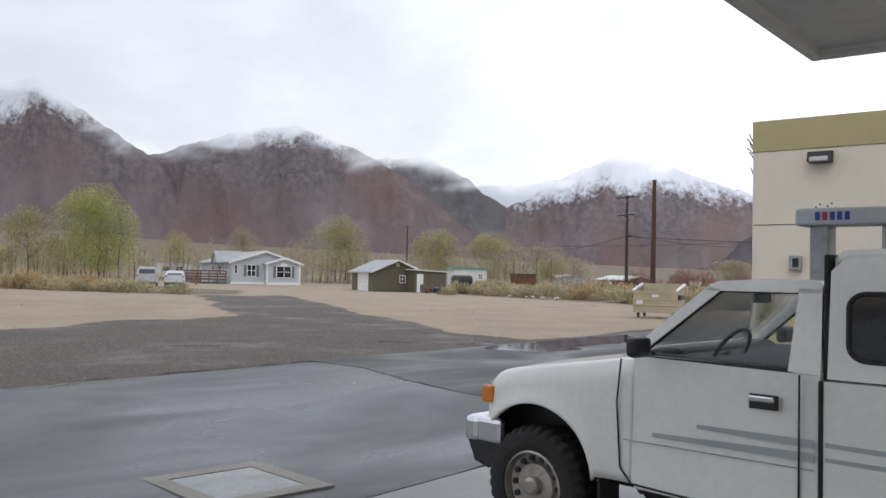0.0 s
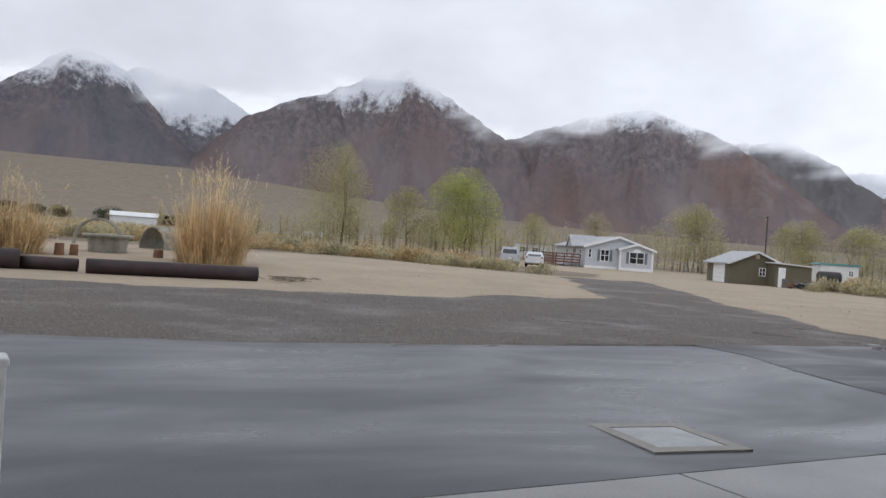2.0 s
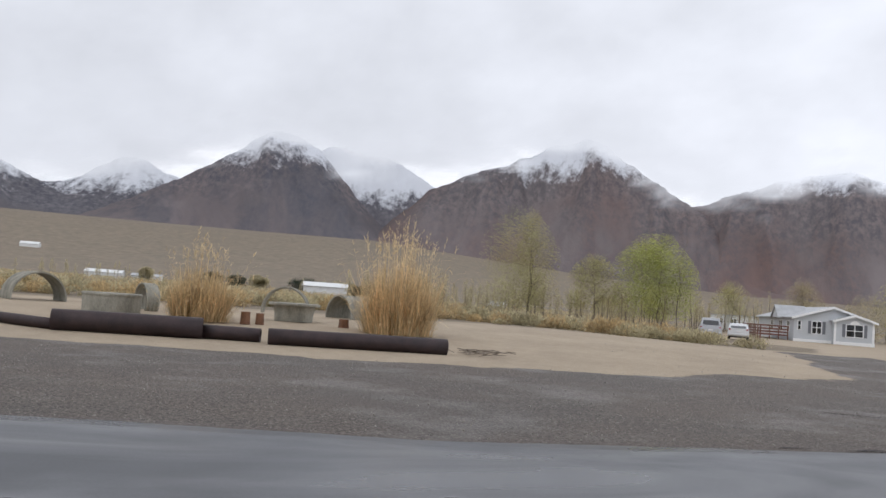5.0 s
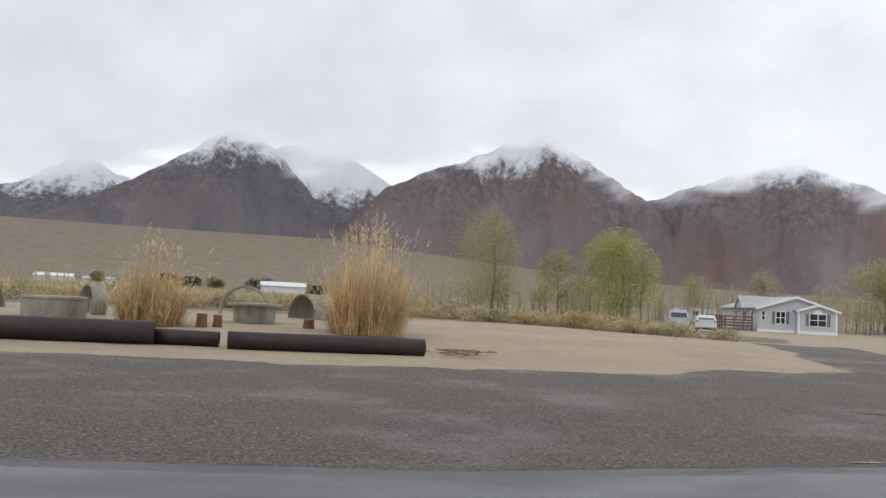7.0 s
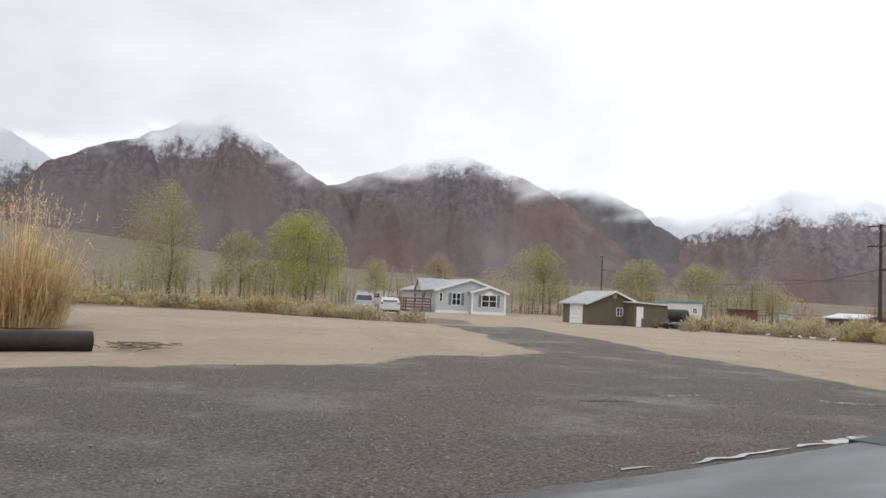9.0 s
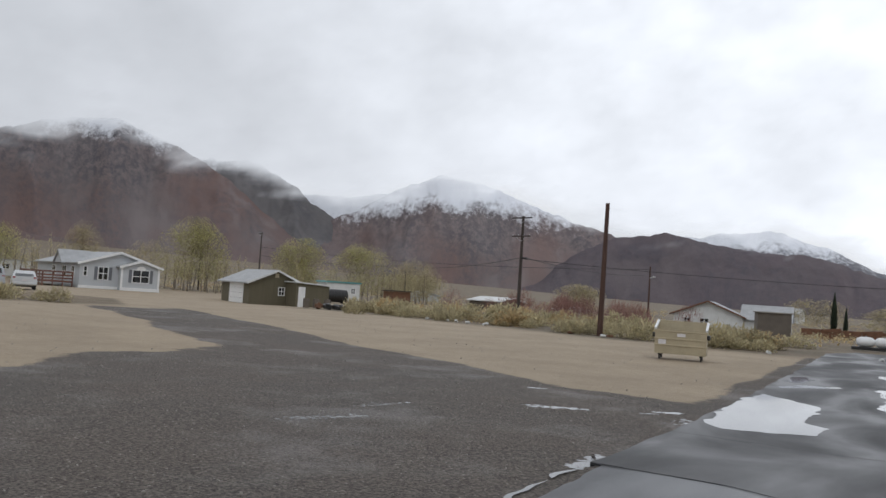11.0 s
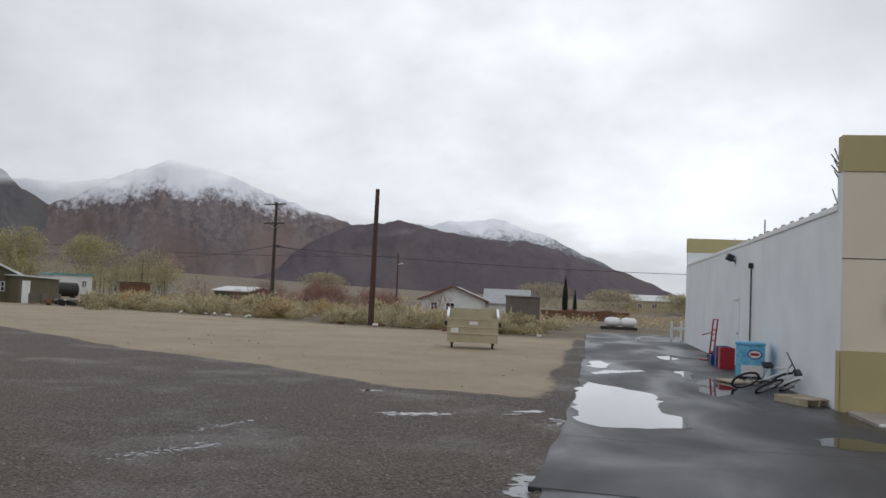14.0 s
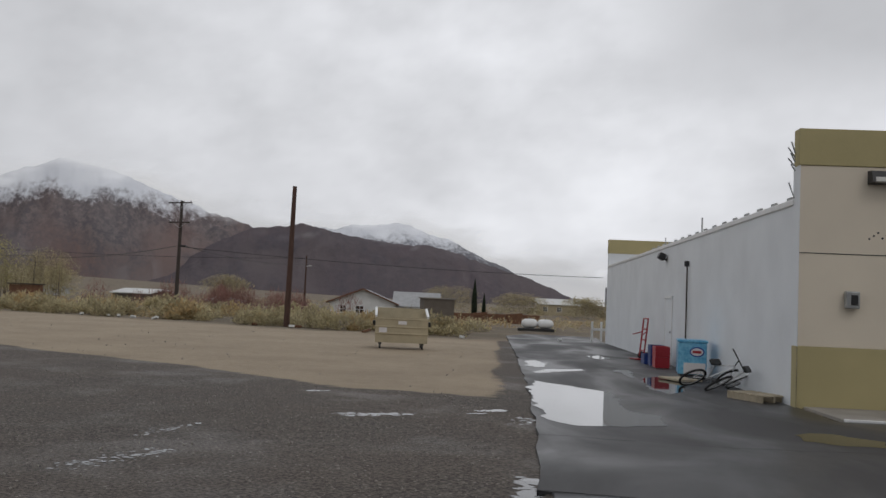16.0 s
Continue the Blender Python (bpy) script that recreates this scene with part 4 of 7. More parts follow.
slab(bm, [(2.38, 1.19), (2.45, 1.19), (2.44, 1.36), (2.38, 1.36)], 0.08, TW - 0.08)
tumble(bm, 0, TW, 1.2, 0.2)
part("cab_frame", bm, WHITE_PAINT, truck)
for nm, y in (("side_window", 0.085), ("side_window", TW - 0.085)):
    bm = bmesh.new()
    slab(bm, [(1.31, 1.2), (2.29, 1.2), (2.31, 1.66), (1.82, 1.66)], y - 0.004, y + 0.004)
    tumble(bm, 0, TW, 1.2, 0.2)
    g = part(nm, bm, CLEAR_GLASS, truck)
    g.visible_shadow = False
    bm = bmesh.new()
    s = -0.012 if y < 1 else 0.012
    for a, b in (((1.3, 1.2), (2.3, 1.2)), ((2.3, 1.2), (2.31, 1.66)), ((2.31, 1.66), (1.82, 1.66)), ((1.82, 1.66), (1.3, 1.2))):
        rod(bm, (a[0], y + s, a[1]), (b[0], y + s, b[1]), 0.014, n=6)
    tumble(bm, 0, TW, 1.2, 0.2)
    part("window_seal", bm, SEAM, g)
bm = bmesh.new()
vs = [(1.24, 0.14, 1.215), (1.24, TW - 0.14, 1.215), (1.76, TW - 0.2, 1.68), (1.76, 0.2, 1.68)]
bm.faces.new([bm.verts.new(v) for v in vs])
bmesh.ops.solidify(bm, geom=bm.faces[:], thickness=0.006)
g = part("windscreen", bm, CLEAR_GLASS, truck)
g.visible_shadow = False
bm = bmesh.new()
vs = [(2.42, 0.16, 1.36), (2.42, TW - 0.16, 1.36), (2.41, TW - 0.2, 1.66), (2.41, 0.2, 1.66)]
bm.faces.new([bm.verts.new(v) for v in vs])
bmesh.ops.solidify(bm, geom=bm.faces[:], thickness=0.006)
g = part("rear_window", bm, CLEAR_GLASS, truck)
g.visible_shadow = False
# cargo bed with the arch cut out
bed = [(2.49, 0.5), (2.49, 1.17), (4.58, 1.17), (4.6, 0.62), (3.9, 0.5)] + arc(rw, wr + 0.06, 0.46, -8, 188)[1:-1] + [(2.76, 0.48)]
bm = bmesh.new()
slab(bm, bed, 0.02, 0.1)
slab(bm, bed, TW - 0.1, TW - 0.02)
span(bm, (2.49, 0.1, 0.62), (4.58, TW - 0.1, 0.68))
span(bm, (4.54, 0.1, 0.6), (4.6, TW - 0.1, 1.17), 0.015)
span(bm, (2.49, 0.1, 0.6), (2.53, TW - 0.1, 1.17))
part("cargo_bed", bm, WHITE_PAINT, truck)
# camper shell
bm = bmesh.new()
shell = [(2.5, 1.18), (2.5, 1.86), (2.54, 1.905), (3.2, 1.935), (4.45, 1.92), (4.52, 1.88), (4.58, 1.18)]
slab(bm, shell, 0.04, TW - 0.04)
bmesh.ops.bevel(bm, geom=[e for e in bm.edges if abs(e.verts[0].co.y - e.verts[1].co.y) < 1e-4 and min(e.verts[0].co.z, e.verts[1].co.z) > 1.3], offset=0.05, segments=3, affect="EDGES")
tumble(bm, 0, TW, 1.2, 0.08)
camper = part("camper_shell", bm, WHITE_PAINT, truck, "white fibreglass camper shell with tinted side windows")
for y, s in ((0.05, -1), (TW - 0.05, 1)):
    bm = bmesh.new()
    slab(bm, arc(2.68, 1.37, 0.08, 180, 270, 5) + arc(4.22, 1.37, 0.08, 270, 360, 5) + arc(4.22, 1.58, 0.08, 0, 90, 5) + arc(2.68, 1.58, 0.08, 90, 180, 5), y + s * 0.0, y + s * 0.012)
    part("shell_window", bm, DARK_GLASS, camper)
    bm = bmesh.new()
    o = arc(2.68, 1.37, 0.08, 180, 270, 5) + arc(4.22, 1.37, 0.08, 270, 360, 5) + arc(4.22, 1.58, 0.08, 0, 90, 5) + arc(2.68, 1.58, 0.08, 90, 180, 5)
    for a, b in zip(o, o[1:] + o[:1]):
        rod(bm, (a[0], y + s * 0.01, a[1]), (b[0], y + s * 0.01, b[1]), 0.014, n=6)
    part("window_seal", bm, SEAM, camper)
bm = bmesh.new()
box(bm, (2.475, TW / 2, 1.5), (0.03, TW - 0.16, 0.76), 0.01)
part("shell_gasket", bm, SEAM, truck)
# doors' seams, moulding and stripes
for y, s in ((0.0185, -1), (TW - 0.0185, 1)):
    bm = bmesh.new()
    for a, b in (((1.22, 0.58), (1.19, 0.95)), ((1.19, 0.95), (1.22, 1.19)), ((1.22, 0.58), (1.3, 0.5)), ((1.3, 0.5), (2.3, 0.46)), ((2.3, 0.46), (2.36, 0.55)), ((2.36, 0.55), (2.36, 1.19)), ((2.475, 0.5), (2.475, 1.17))):
        rod(bm, (a[0], y, a[1]), (b[0], y, b[1]), 0.006 if a[0] < 2.4 else 0.012, n=5)
    part("panel_gap", bm, SEAM, truck)
for y, s in ((0.02, -1), (TW - 0.02, 1)):
    for x0, x1, z0, z1, t in ((2.5, 4.5, 0.87, 0.85, 0.022), (2.5, 4.5, 0.80, 0.79, 0.02), (1.75, 2.44, 0.87, 0.865, 0.02), (1.45, 2.44, 0.79, 0.8, 0.022)):
        bm = bmesh.new()
        slab(bm, [(x0, z0 - t / 2), (x1, z1 - t), (x1, z1 + t), (x0, z0 + t / 2)], y, y + s * 0.003)
        part("stripe", bm, GREY_STRIPE, truck, "faded grey side stripe")
    bm = bmesh.new()
    box(bm, (2.16, y + s * 0.004, 1.04), (0.17, 0.014, 0.075), 0.006)
    hd = part("handle_recess", bm, BLACK_PLASTIC, truck)
    bm = bmesh.new()
    box(bm, (2.155, y + s * 0.02, 1.055), (0.15, 0.02, 0.03), 0.008)
    part("door_handle", bm, CHROME, hd, "chrome door handle")
    bm = bmesh.new()
    box(bm, (1.43, y + s * 0.12, 1.285), (0.09, 0.16, 0.13), 0.03)
    rod(bm, (1.45, y, 1.24), (1.43, y + s * 0.08, 1.26), 0.02)
    part("wing_mirror", bm, BLACK_PLASTIC, truck)
    bm = bmesh.new()
    box(bm, (0.18, y - s * 0.018, 0.885), (0.09, 0.05, 0.11), 0.015)
    part("turn_signal", bm, AMBER, truck, "amber corner lamp")
    bm = bmesh.new()
    box(bm, (0.115, y - s * 0.27, 0.885), (0.05, 0.3, 0.15), 0.02)
    part("headlight", bm, LAMP_LENS, truck)
bm = bmesh.new()
box(bm, (0.075, TW / 2, 0.655), (0.13, TW + 0.04, 0.17), 0.04)
for y in (0.03, TW - 0.03):
    box(bm, (0.2, y, 0.655), (0.24, 0.07, 0.16), 0.03)
part("front_bumper", bm, CHROME, truck, "dull chrome bumper")
bm = bmesh.new()
slab(bm, [(0.04, 0.58), (0.32, 0.58), (0.3, 0.5), (0.22, 0.42), (0.1, 0.45)], 0.0, TW)
part("bumper_valance", bm, BLACK_PLASTIC, truck)
bm = bmesh.new()
box(bm, (0.09, TW / 2, 0.89), (0.03, 0.9, 0.14), 0.01)
part("grille", bm, BLACK_PLASTIC, truck)
bm = bmesh.new()
span(bm, (0.4, 0.25, 0.42), (4.4, 0.36, 0.52))
span(bm, (0.4, TW - 0.36, 0.42), (4.4, TW - 0.25, 0.52))
span(bm, (1.2, 0.3, 0.4), (2.5, TW - 0.3, 0.48))
rod(bm, (fw, 0.1, wr), (fw, TW - 0.1, wr), 0.05)
rod(bm, (rw, 0.1, wr), (rw, TW - 0.1, wr), 0.05)
box(bm, (fw, TW / 2, 0.72), (0.8, TW - 0.5, 0.5))
box(bm, (rw, TW / 2, 0.55), (1.0, TW - 0.5, 0.2))
part("underbody", bm, BLACK_PAINT, truck)
for y in (0.04, TW - 0.2):
    for x in (fw + 0.49, rw + 0.49):
        bm = bmesh.new()
        box(bm, (x, y + 0.08, 0.42), (0.02, 0.2, 0.34))
        part("mud_flap", bm, RUBBER, truck)
for x in (fw, rw):
    wheel(truck, x, 0.11, wr, wr, 0.25, -1)
    wheel(truck, x, TW - 0.11, wr, wr, 0.25, 1)
bm = bmesh.new()
box(bm, (2.05, 0.85, 0.95), (0.5, 1.2, 0.14), 0.05)
box(bm, (2.3, 0.45, 1.25), (0.14, 0.5, 0.55), 0.05, (0, 12, 0))
box(bm, (2.3, 1.25, 1.25), (0.14, 0.5, 0.55), 0.05, (0, 12, 0))
box(bm, (2.34, 0.45, 1.55), (0.09, 0.25, 0.14), 0.04)
box(bm, (2.34, 1.25, 1.55), (0.09, 0.25, 0.14), 0.04)
part("bench_seat", bm, SEAT_CLOTH, truck)
bm = bmesh.new()
ring(bm, 0.18, 0.014, Matrix.Translation((1.72, 0.45, 1.24)) @ Matrix.Rotation(radians(-62), 4, "Y"))
rod(bm, (1.4, 0.45, 1.1), (1.72, 0.45, 1.24), 0.02)
box(bm, (1.4, 0.85, 1.19), (0.24, 1.3, 0.14), 0.05)
part("steering_wheel", bm, BLACK_PLASTIC, truck)
bm = bmesh.new()
box(bm, (1.72, 0.85, 1.6), (0.03, 0.22, 0.07), 0.015)
part("rear_view_mirror", bm, BLACK_PLASTIC, truck)

# added dark sheet hides the white body top, standing for the dim cab inside
bm = bmesh.new()
box(bm, (1.86, TW / 2, 1.21), (1.02, TW - 0.26, 0.03), 0.01)
part("cab_dark_sheet", bm, SEAT_CLOTH, truck)
# thin grey rods draw the shade line of the pressed crease on flat sides
for y in (0.0195, TW - 0.0195):
    bm = bmesh.new()
    rod(bm, (1.24, y, 0.74), (2.44, y, 0.74), 0.004, n=5)
    part("crease_shade_line", bm, GREY_STRIPE, truck)
# the cab is short and low: draw it in behind the fender and above the belt line
for ob in truck.children:
    if ob.data:
        for v in ob.data.vertices:
            if v.co.x > 0.9:
                v.co.x = 0.9 + (min(v.co.x, 2.5) - 0.9) * 0.885 + max(0.0, v.co.x - 2.5)
            if v.co.z > 1.2:
                v.co.z = 1.2 + (v.co.z - 1.2) * 0.85
        for sub in ob.children:
            for v in sub.data.vertices:
                if v.co.x > 0.9:
                    v.co.x = 0.9 + (min(v.co.x, 2.5) - 0.9) * 0.885 + max(0.0, v.co.x - 2.5)
                if v.co.z > 1.2:
                    v.co.z = 1.2 + (v.co.z - 1.2) * 0.85
    elif ob.location.x > 2:
        ob.location.x -= 0.184

# ---- forecourt canopy, pump and post ----
can = thing("canopy", pose(0, 0, 0), "flat white fuel station canopy on steel columns", "canopy")
bm = bmesh.new()
span(bm, (6.95, -16, 4.72), (17, 11.0, 4.84))
part("soffit", bm, WHITE_TRIM, can)
bm = bmesh.new()
for a, b in (((6.85, -16.1, 4.6), (7.0, 11.1, 5.5)), ((7.0, 10.95, 4.6), (17, 11.1, 5.5)), ((16.95, -16.1, 4.6), (17.1, 10.95, 5.5)), ((7.0, -16.1, 4.6), (16.95, -15.95, 5.5))):
    span(bm, a, b, 0.02)
part("fascia", bm, WHITE_TRIM, can)
for x, y in ((15.2, 8.3), (15.2, -9.5)):
    bm = bmesh.new()
    box(bm, (x, y, 2.31), (0.25, 0.25, 4.82), 0.02)
    part("column", bm, WHITE_TRIM, can)

pump = thing("fuel_pump", pose(8.05, 8.55, FORECOURT + 0.004), "grey fuel pump with a blue-lettered white header panel", "fuel pump")
bm = bmesh.new()
box(bm, (0, 0, 0.75), (0.75, 0.5, 1.5), 0.03)
part("cabinet", bm, HEADER_PAINT, pump)
for x in (-0.36, 0.36):
    bm = bmesh.new()
    box(bm, (x, 0, 1.85), (0.2, 0.3, 0.8), 0.02)
    part("upright", bm, STEEL, pump)
bm = bmesh.new()
box(bm, (0.05, 0, 2.34), (1.3, 0.42, 0.19), 0.03)
hdr = part("header_panel", bm, HEADER_PAINT, pump)
for k in range(5):
    bm = bmesh.new()
    box(bm, (-0.36 + 0.075 * k, -0.213, 2.345), (0.05, 0.004, 0.09), 0.0)
    part("sign_bar", bm, RED_PAINT if k == 1 else BLUE_SIGN, hdr)
bm = bmesh.new()
box(bm, (0, 0, 0.02), (2.4, 1.2, 0.12), 0.02)
part("island", bm, CONCRETE, pump)

post = thing("bollard_post", pose(7.22, -2.9, FORECOURT), "square white-painted metal bollard post with a capped top", "bollard")
bm = bmesh.new()
box(bm, (0, 0, 0.545), (0.16, 0.16, 1.09), 0.015)
part("shaft", bm, WHITE_TRIM, post)
bm = bmesh.new()
box(bm, (0, 0, 1.095), (0.176, 0.176, 0.035), 0.012)
part("cap", bm, WHITE_TRIM, post)

# ---- store ----
store = thing("store_building", pose(0, 0, 0), "long grey-painted store with cream and tan stucco parapet front", "store")
bm = bmesh.new()
span(bm, (3.93, 17.55, 0.0), (4.2, 43.6, 3.66))
part("side_wall", bm, GREY_WALL, store)
bm = bmesh.new()
span(bm, (3.9, 17.55, 3.6), (4.25, 43.6, 3.72), 0.02)
part("coping", bm, WHITE_TRIM, store)
for y0, y1 in ((17.3, 17.55), (43.6, 43.9)):
    bm = bmesh.new()
    span(bm, (3.93, y0, 1.09), (30, y1, 4.29), 0.01)
    fw_ = part("front_wall" if y0 < 20 else "back_wall", bm, CREAM if y0 < 20 else GREY_WALL, store)
    bm = bmesh.new()
    span(bm, (3.91, y0 - 0.02, 4.29), (30, y1 + 0.02, 4.95), 0.012)
    part("parapet_band", bm, TAN_BAND, store)
    bm = bmesh.new()
    span(bm, (3.915, y0 - 0.015, 0.0), (30, y1, 1.09), 0.008)
    part("lower_band", bm, TAN_BAND if y0 < 20 else GREY_WALL, store)
bm = bmesh.new()
span(bm, (3.922, 17.285, 0.0), (3.932, 17.62, 4.29))
part("corner_return", bm, GREY_WALL, store)
bm = bmesh.new()
span(bm, (3.94, 17.294, 2.725), (30, 17.302, 2.74))
part("stucco_groove", bm, SEAM, store)
bm = bmesh.new()
span(bm, (4.2, 17.55, 3.4), (30, 43.6, 3.5))
part("roof", bm, ROOF_GREY, store)
bm = bmesh.new()
span(bm, (29.7, 17.55, 0.0), (30, 43.6, 3.66))
part("side_wall", bm, GREY_WALL, store)
for i in range(16):
    bm = bmesh.new()
    y = 18.2 + i * 0.95
    box(bm, (4.06, y, 3.77), (0.05, 0.28, 0.1), 0.01, (8 * wobble(i, 3, 1.7), 0, 0))
    part("coping_clip", bm, STEEL, store)
bm = bmesh.new()
rod(bm, (4.05, 25.2, 3.7), (4.05, 25.2, 4.15), 0.02)
rod(bm, (4.05, 30.2, 3.7), (4.05, 30.2, 4.0), 0.015)
part("vent_pipe", bm, STEEL, store)
bm = bmesh.new()
for k in range(5):
    rod(bm, (3.88, 17.42, 4.2 + 0.08 * k), (3.8 - 0.05 * (k % 2), 17.4 + 0.05 * wobble(k, 1, 2.2), 4.32 + 0.1 * k), 0.014, n=5)
rod(bm, (3.9, 17.5, 3.72), (3.8, 17.5, 4.0), 0.012, n=5)
part("torn_flashing", bm, STEEL, store)
door = new("steel_door")
door.parent = store
bm = bmesh.new()
span(bm, (3.912, 28.25, 0.02), (3.934, 29.25, 2.02), 0.006)
d_ = part("door_leaf", bm, GREY_WALL, door)
bm = bmesh.new()
for a, b in (((3.905, 29.25, 0.02), (3.936, 29.31, 2.08)), ((3.905, 28.19, 0.02), (3.936, 28.25, 2.08)), ((3.88, 28.19, 2.02), (3.936, 29.31, 2.08))):
    span(bm, a, b)
part("door_frame", bm, WHITE_TRIM, door)
bm = bmesh.new()
rod(bm, (3.88, 28.35, 1.0), (3.91, 28.35, 1.0), 0.03)
part("door_knob", bm, STEEL, door)

cd = thing("wall_conduit", pose(3.88, 26.1, 0.03), "thin dark conduit riser with a weatherhead on the grey wall", "conduit")
bm = bmesh.new()
rod(bm, (0, 0, 0.2), (0, 0, 2.85), 0.022)
part("riser", bm, DARK_POLE, cd)
bm = bmesh.new()
box(bm, (-0.02, 0, 2.92), (0.12, 0.12, 0.16), 0.03)
part("weatherhead", bm, BLACK_PLASTIC, cd)
wl_ = thing("wall_lamp", pose(3.93, 29.3, 3.3), "small dark floodlight bracketed to the grey wall", "wall lamp")
bm = bmesh.new()
box(bm, (-0.16, 0, 0.03), (0.22, 0.34, 0.2), 0.03, (0, 25, 0))
part("housing", bm, BLACK_PLASTIC, wl_)
bm = bmesh.new()
rod(bm, (0.0, 0, -0.1), (-0.12, 0, 0.0), 0.025)
part("bracket", bm, BLACK_PLASTIC, wl_)
wp = thing("wall_pack_light", pose(5.32, 17.285, 4.1), "dark bronze wall-pack light on the cream front", "wall lamp")
bm = bmesh.new()
slab(bm, [(0, 0.12), (-0.18, 0.1), (-0.24, -0.1), (0, -0.12)], -0.23, 0.23, "x")
part("housing", bm, BLACK_PLASTIC, wp)
bm = bmesh.new()
box(bm, (0, -0.2, -0.06), (0.36, 0.06, 0.1), 0.01, (-18, 0, 0))
part("lens", bm, LAMP_LENS, wp)
jb = thing("meter_box", pose(4.83, 17.285, 1.93), "small grey electrical box fixed to the cream wall", "electrical box")
bm = bmesh.new()
box(bm, (0, -0.06, 0), (0.24, 0.12, 0.3), 0.02)
part("case", bm, STEEL, jb)
bm = bmesh.new()
box(bm, (0.02, -0.125, 0.0), (0.12, 0.02, 0.18), 0.01)
part("cover", bm, BLACK_PLASTIC, jb)
for k in range(7):
    bm = bmesh.new()
    x, z = 5.14 + 0.075 * k, 3.02 + 0.15 * ((k * 37) % 11) / 11
    rod(bm, (x, 17.302, z), (x, 17.297, z), 0.02, n=8)
    part("anchor_hole", bm, SEAM, store)
bm = bmesh.new()
span(bm, (4.05, 15.42, -0.02), (30, 15.5, 0.055), 0.01)
tagged(part("kerb", bm, WHITE_TRIM), "white-painted kerb edge along the store walk", "kerb", kind="structure")
bm = bmesh.new()
span(bm, (4.05, 15.5, -0.02), (30, 17.285, 0.045), 0.01)
tagged(part("sidewalk", bm, CONCRETE), "concrete walk with a pale kerb along the store front", "sidewalk", kind="structure")

# ---- things against the grey wall ----
frz = thing("ice_cream_freezer", pose(3.4, 23.15, 0.018, 0, 0, -9), "battered blue ice cream chest freezer with an oval badge", "freezer")
bm = bmesh.new()
box(bm, (0, 0, 0.5), (0.66, 0.95, 0.76), 0.04)
part("cabinet", bm, ICE_BLUE, frz)
bm = bmesh.new()
box(bm, (0, 0, 0.905), (0.7, 1.0, 0.07), 0.025)
part("lid", bm, ICE_BLUE, frz)
bm = bmesh.new()
box(bm, (0.02, 0, 0.08), (0.58, 0.86, 0.1), 0.0)
part("base", bm, BLACK_PLASTIC, frz)
bm = bmesh.new()
box(bm, (0.05, -0.478, 0.27), (0.5, 0.006, 0.26), 0.0)
part("lower_panel", bm, PAPER, frz)
bm = bmesh.new()
slab(bm, [(0.1 + 0.17 * math.cos(a), 0.66 + 0.12 * math.sin(a)) for a in np.linspace(0, 2 * math.pi, 24, endpoint=False)], -0.484, -0.476)
bd = part("oval_badge", bm, BLUE_SIGN, frz)
bm = bmesh.new()
slab(bm, [(0.1 + 0.14 * math.cos(a), 0.66 + 0.09 * math.sin(a)) for a in np.linspace(0, 2 * math.pi, 24, endpoint=False)], -0.488, -0.483)
part("badge_field", bm, PAPER, bd)
bm = bmesh.new()
box(bm, (0.1, -0.49, 0.66), (0.2, 0.004, 0.06), 0.0)
part("badge_bar", bm, RED_PAINT, bd)


def bicycle(name, m, label):
    bk = thing(name, m, label, "bicycle")
    r = 0.31
    hubs = ((0, 0, r), (1.02, 0, r))
    for h in hubs:
        w_ = new("wheel")
        w_.parent = bk
        bm = bmesh.new()
        ring(bm, r - 0.02, 0.024, Matrix.Translation(h) @ Matrix.Rotation(radians(90), 4, "X"), 32, 6)
        part("tyre", bm, RUBBER, w_)
        bm = bmesh.new()
        ring(bm, r - 0.05, 0.01, Matrix.Translation(h) @ Matrix.Rotation(radians(90), 4, "X"), 32, 5)
        for i in range(16):
            a = 2 * math.pi * i / 16
            rod(bm, h, (h[0] + (r - 0.05) * math.cos(a), 0, h[2] + (r - 0.05) * math.sin(a)), 0.003, n=4)
        part("rim", bm, STEEL, w_)
    bm = bmesh.new()
    bb, st, hd_ = (0.43, 0, 0.3), (0.27, 0, 0.78), (0.83, 0, 0.78)
    for a, b, q in ((bb, st, 0.016), (st, hd_, 0.016), (bb, (0.85, 0, 0.68), 0.018), (bb, hubs[0], 0.011), (st, hubs[0], 0.009), (hd_, (0.9, 0, 0.6), 0.018), ((0.88, 0, 0.62), hubs[1], 0.014)):
        rod(bm, a, b, q)
    part("frame", bm, WHITE_TRIM, bk)
    bm = bmesh.new()
    rod(bm, hd_, (0.79, 0, 0.95), 0.012)
    rod(bm, (0.79, -0.3, 0.97), (0.79, 0.3, 0.97), 0.014)
    part("handlebar", bm, BLACK_PAINT, bk)
    bm = bmesh.new()
    box(bm, (0.2, 0, 0.9), (0.27, 0.15, 0.06), 0.028)
    rod(bm, st, (0.23, 0, 0.9), 0.013)
    part("saddle", bm, BLACK_PAINT, bk)
    bm = bmesh.new()
    ring(bm, 0.09, 0.008, Matrix.Translation((0.43, -0.05, 0.3)) @ Matrix.Rotation(radians(90), 4, "X"), 20, 5)
    rod(bm, (0.43, -0.06, 0.3), (0.55, -0.08, 0.18), 0.008)
    rod(bm, (0.43, 0.06, 0.3), (0.31, 0.08, 0.42), 0.008)
    part("crankset", bm, STEEL, bk)
    return bk


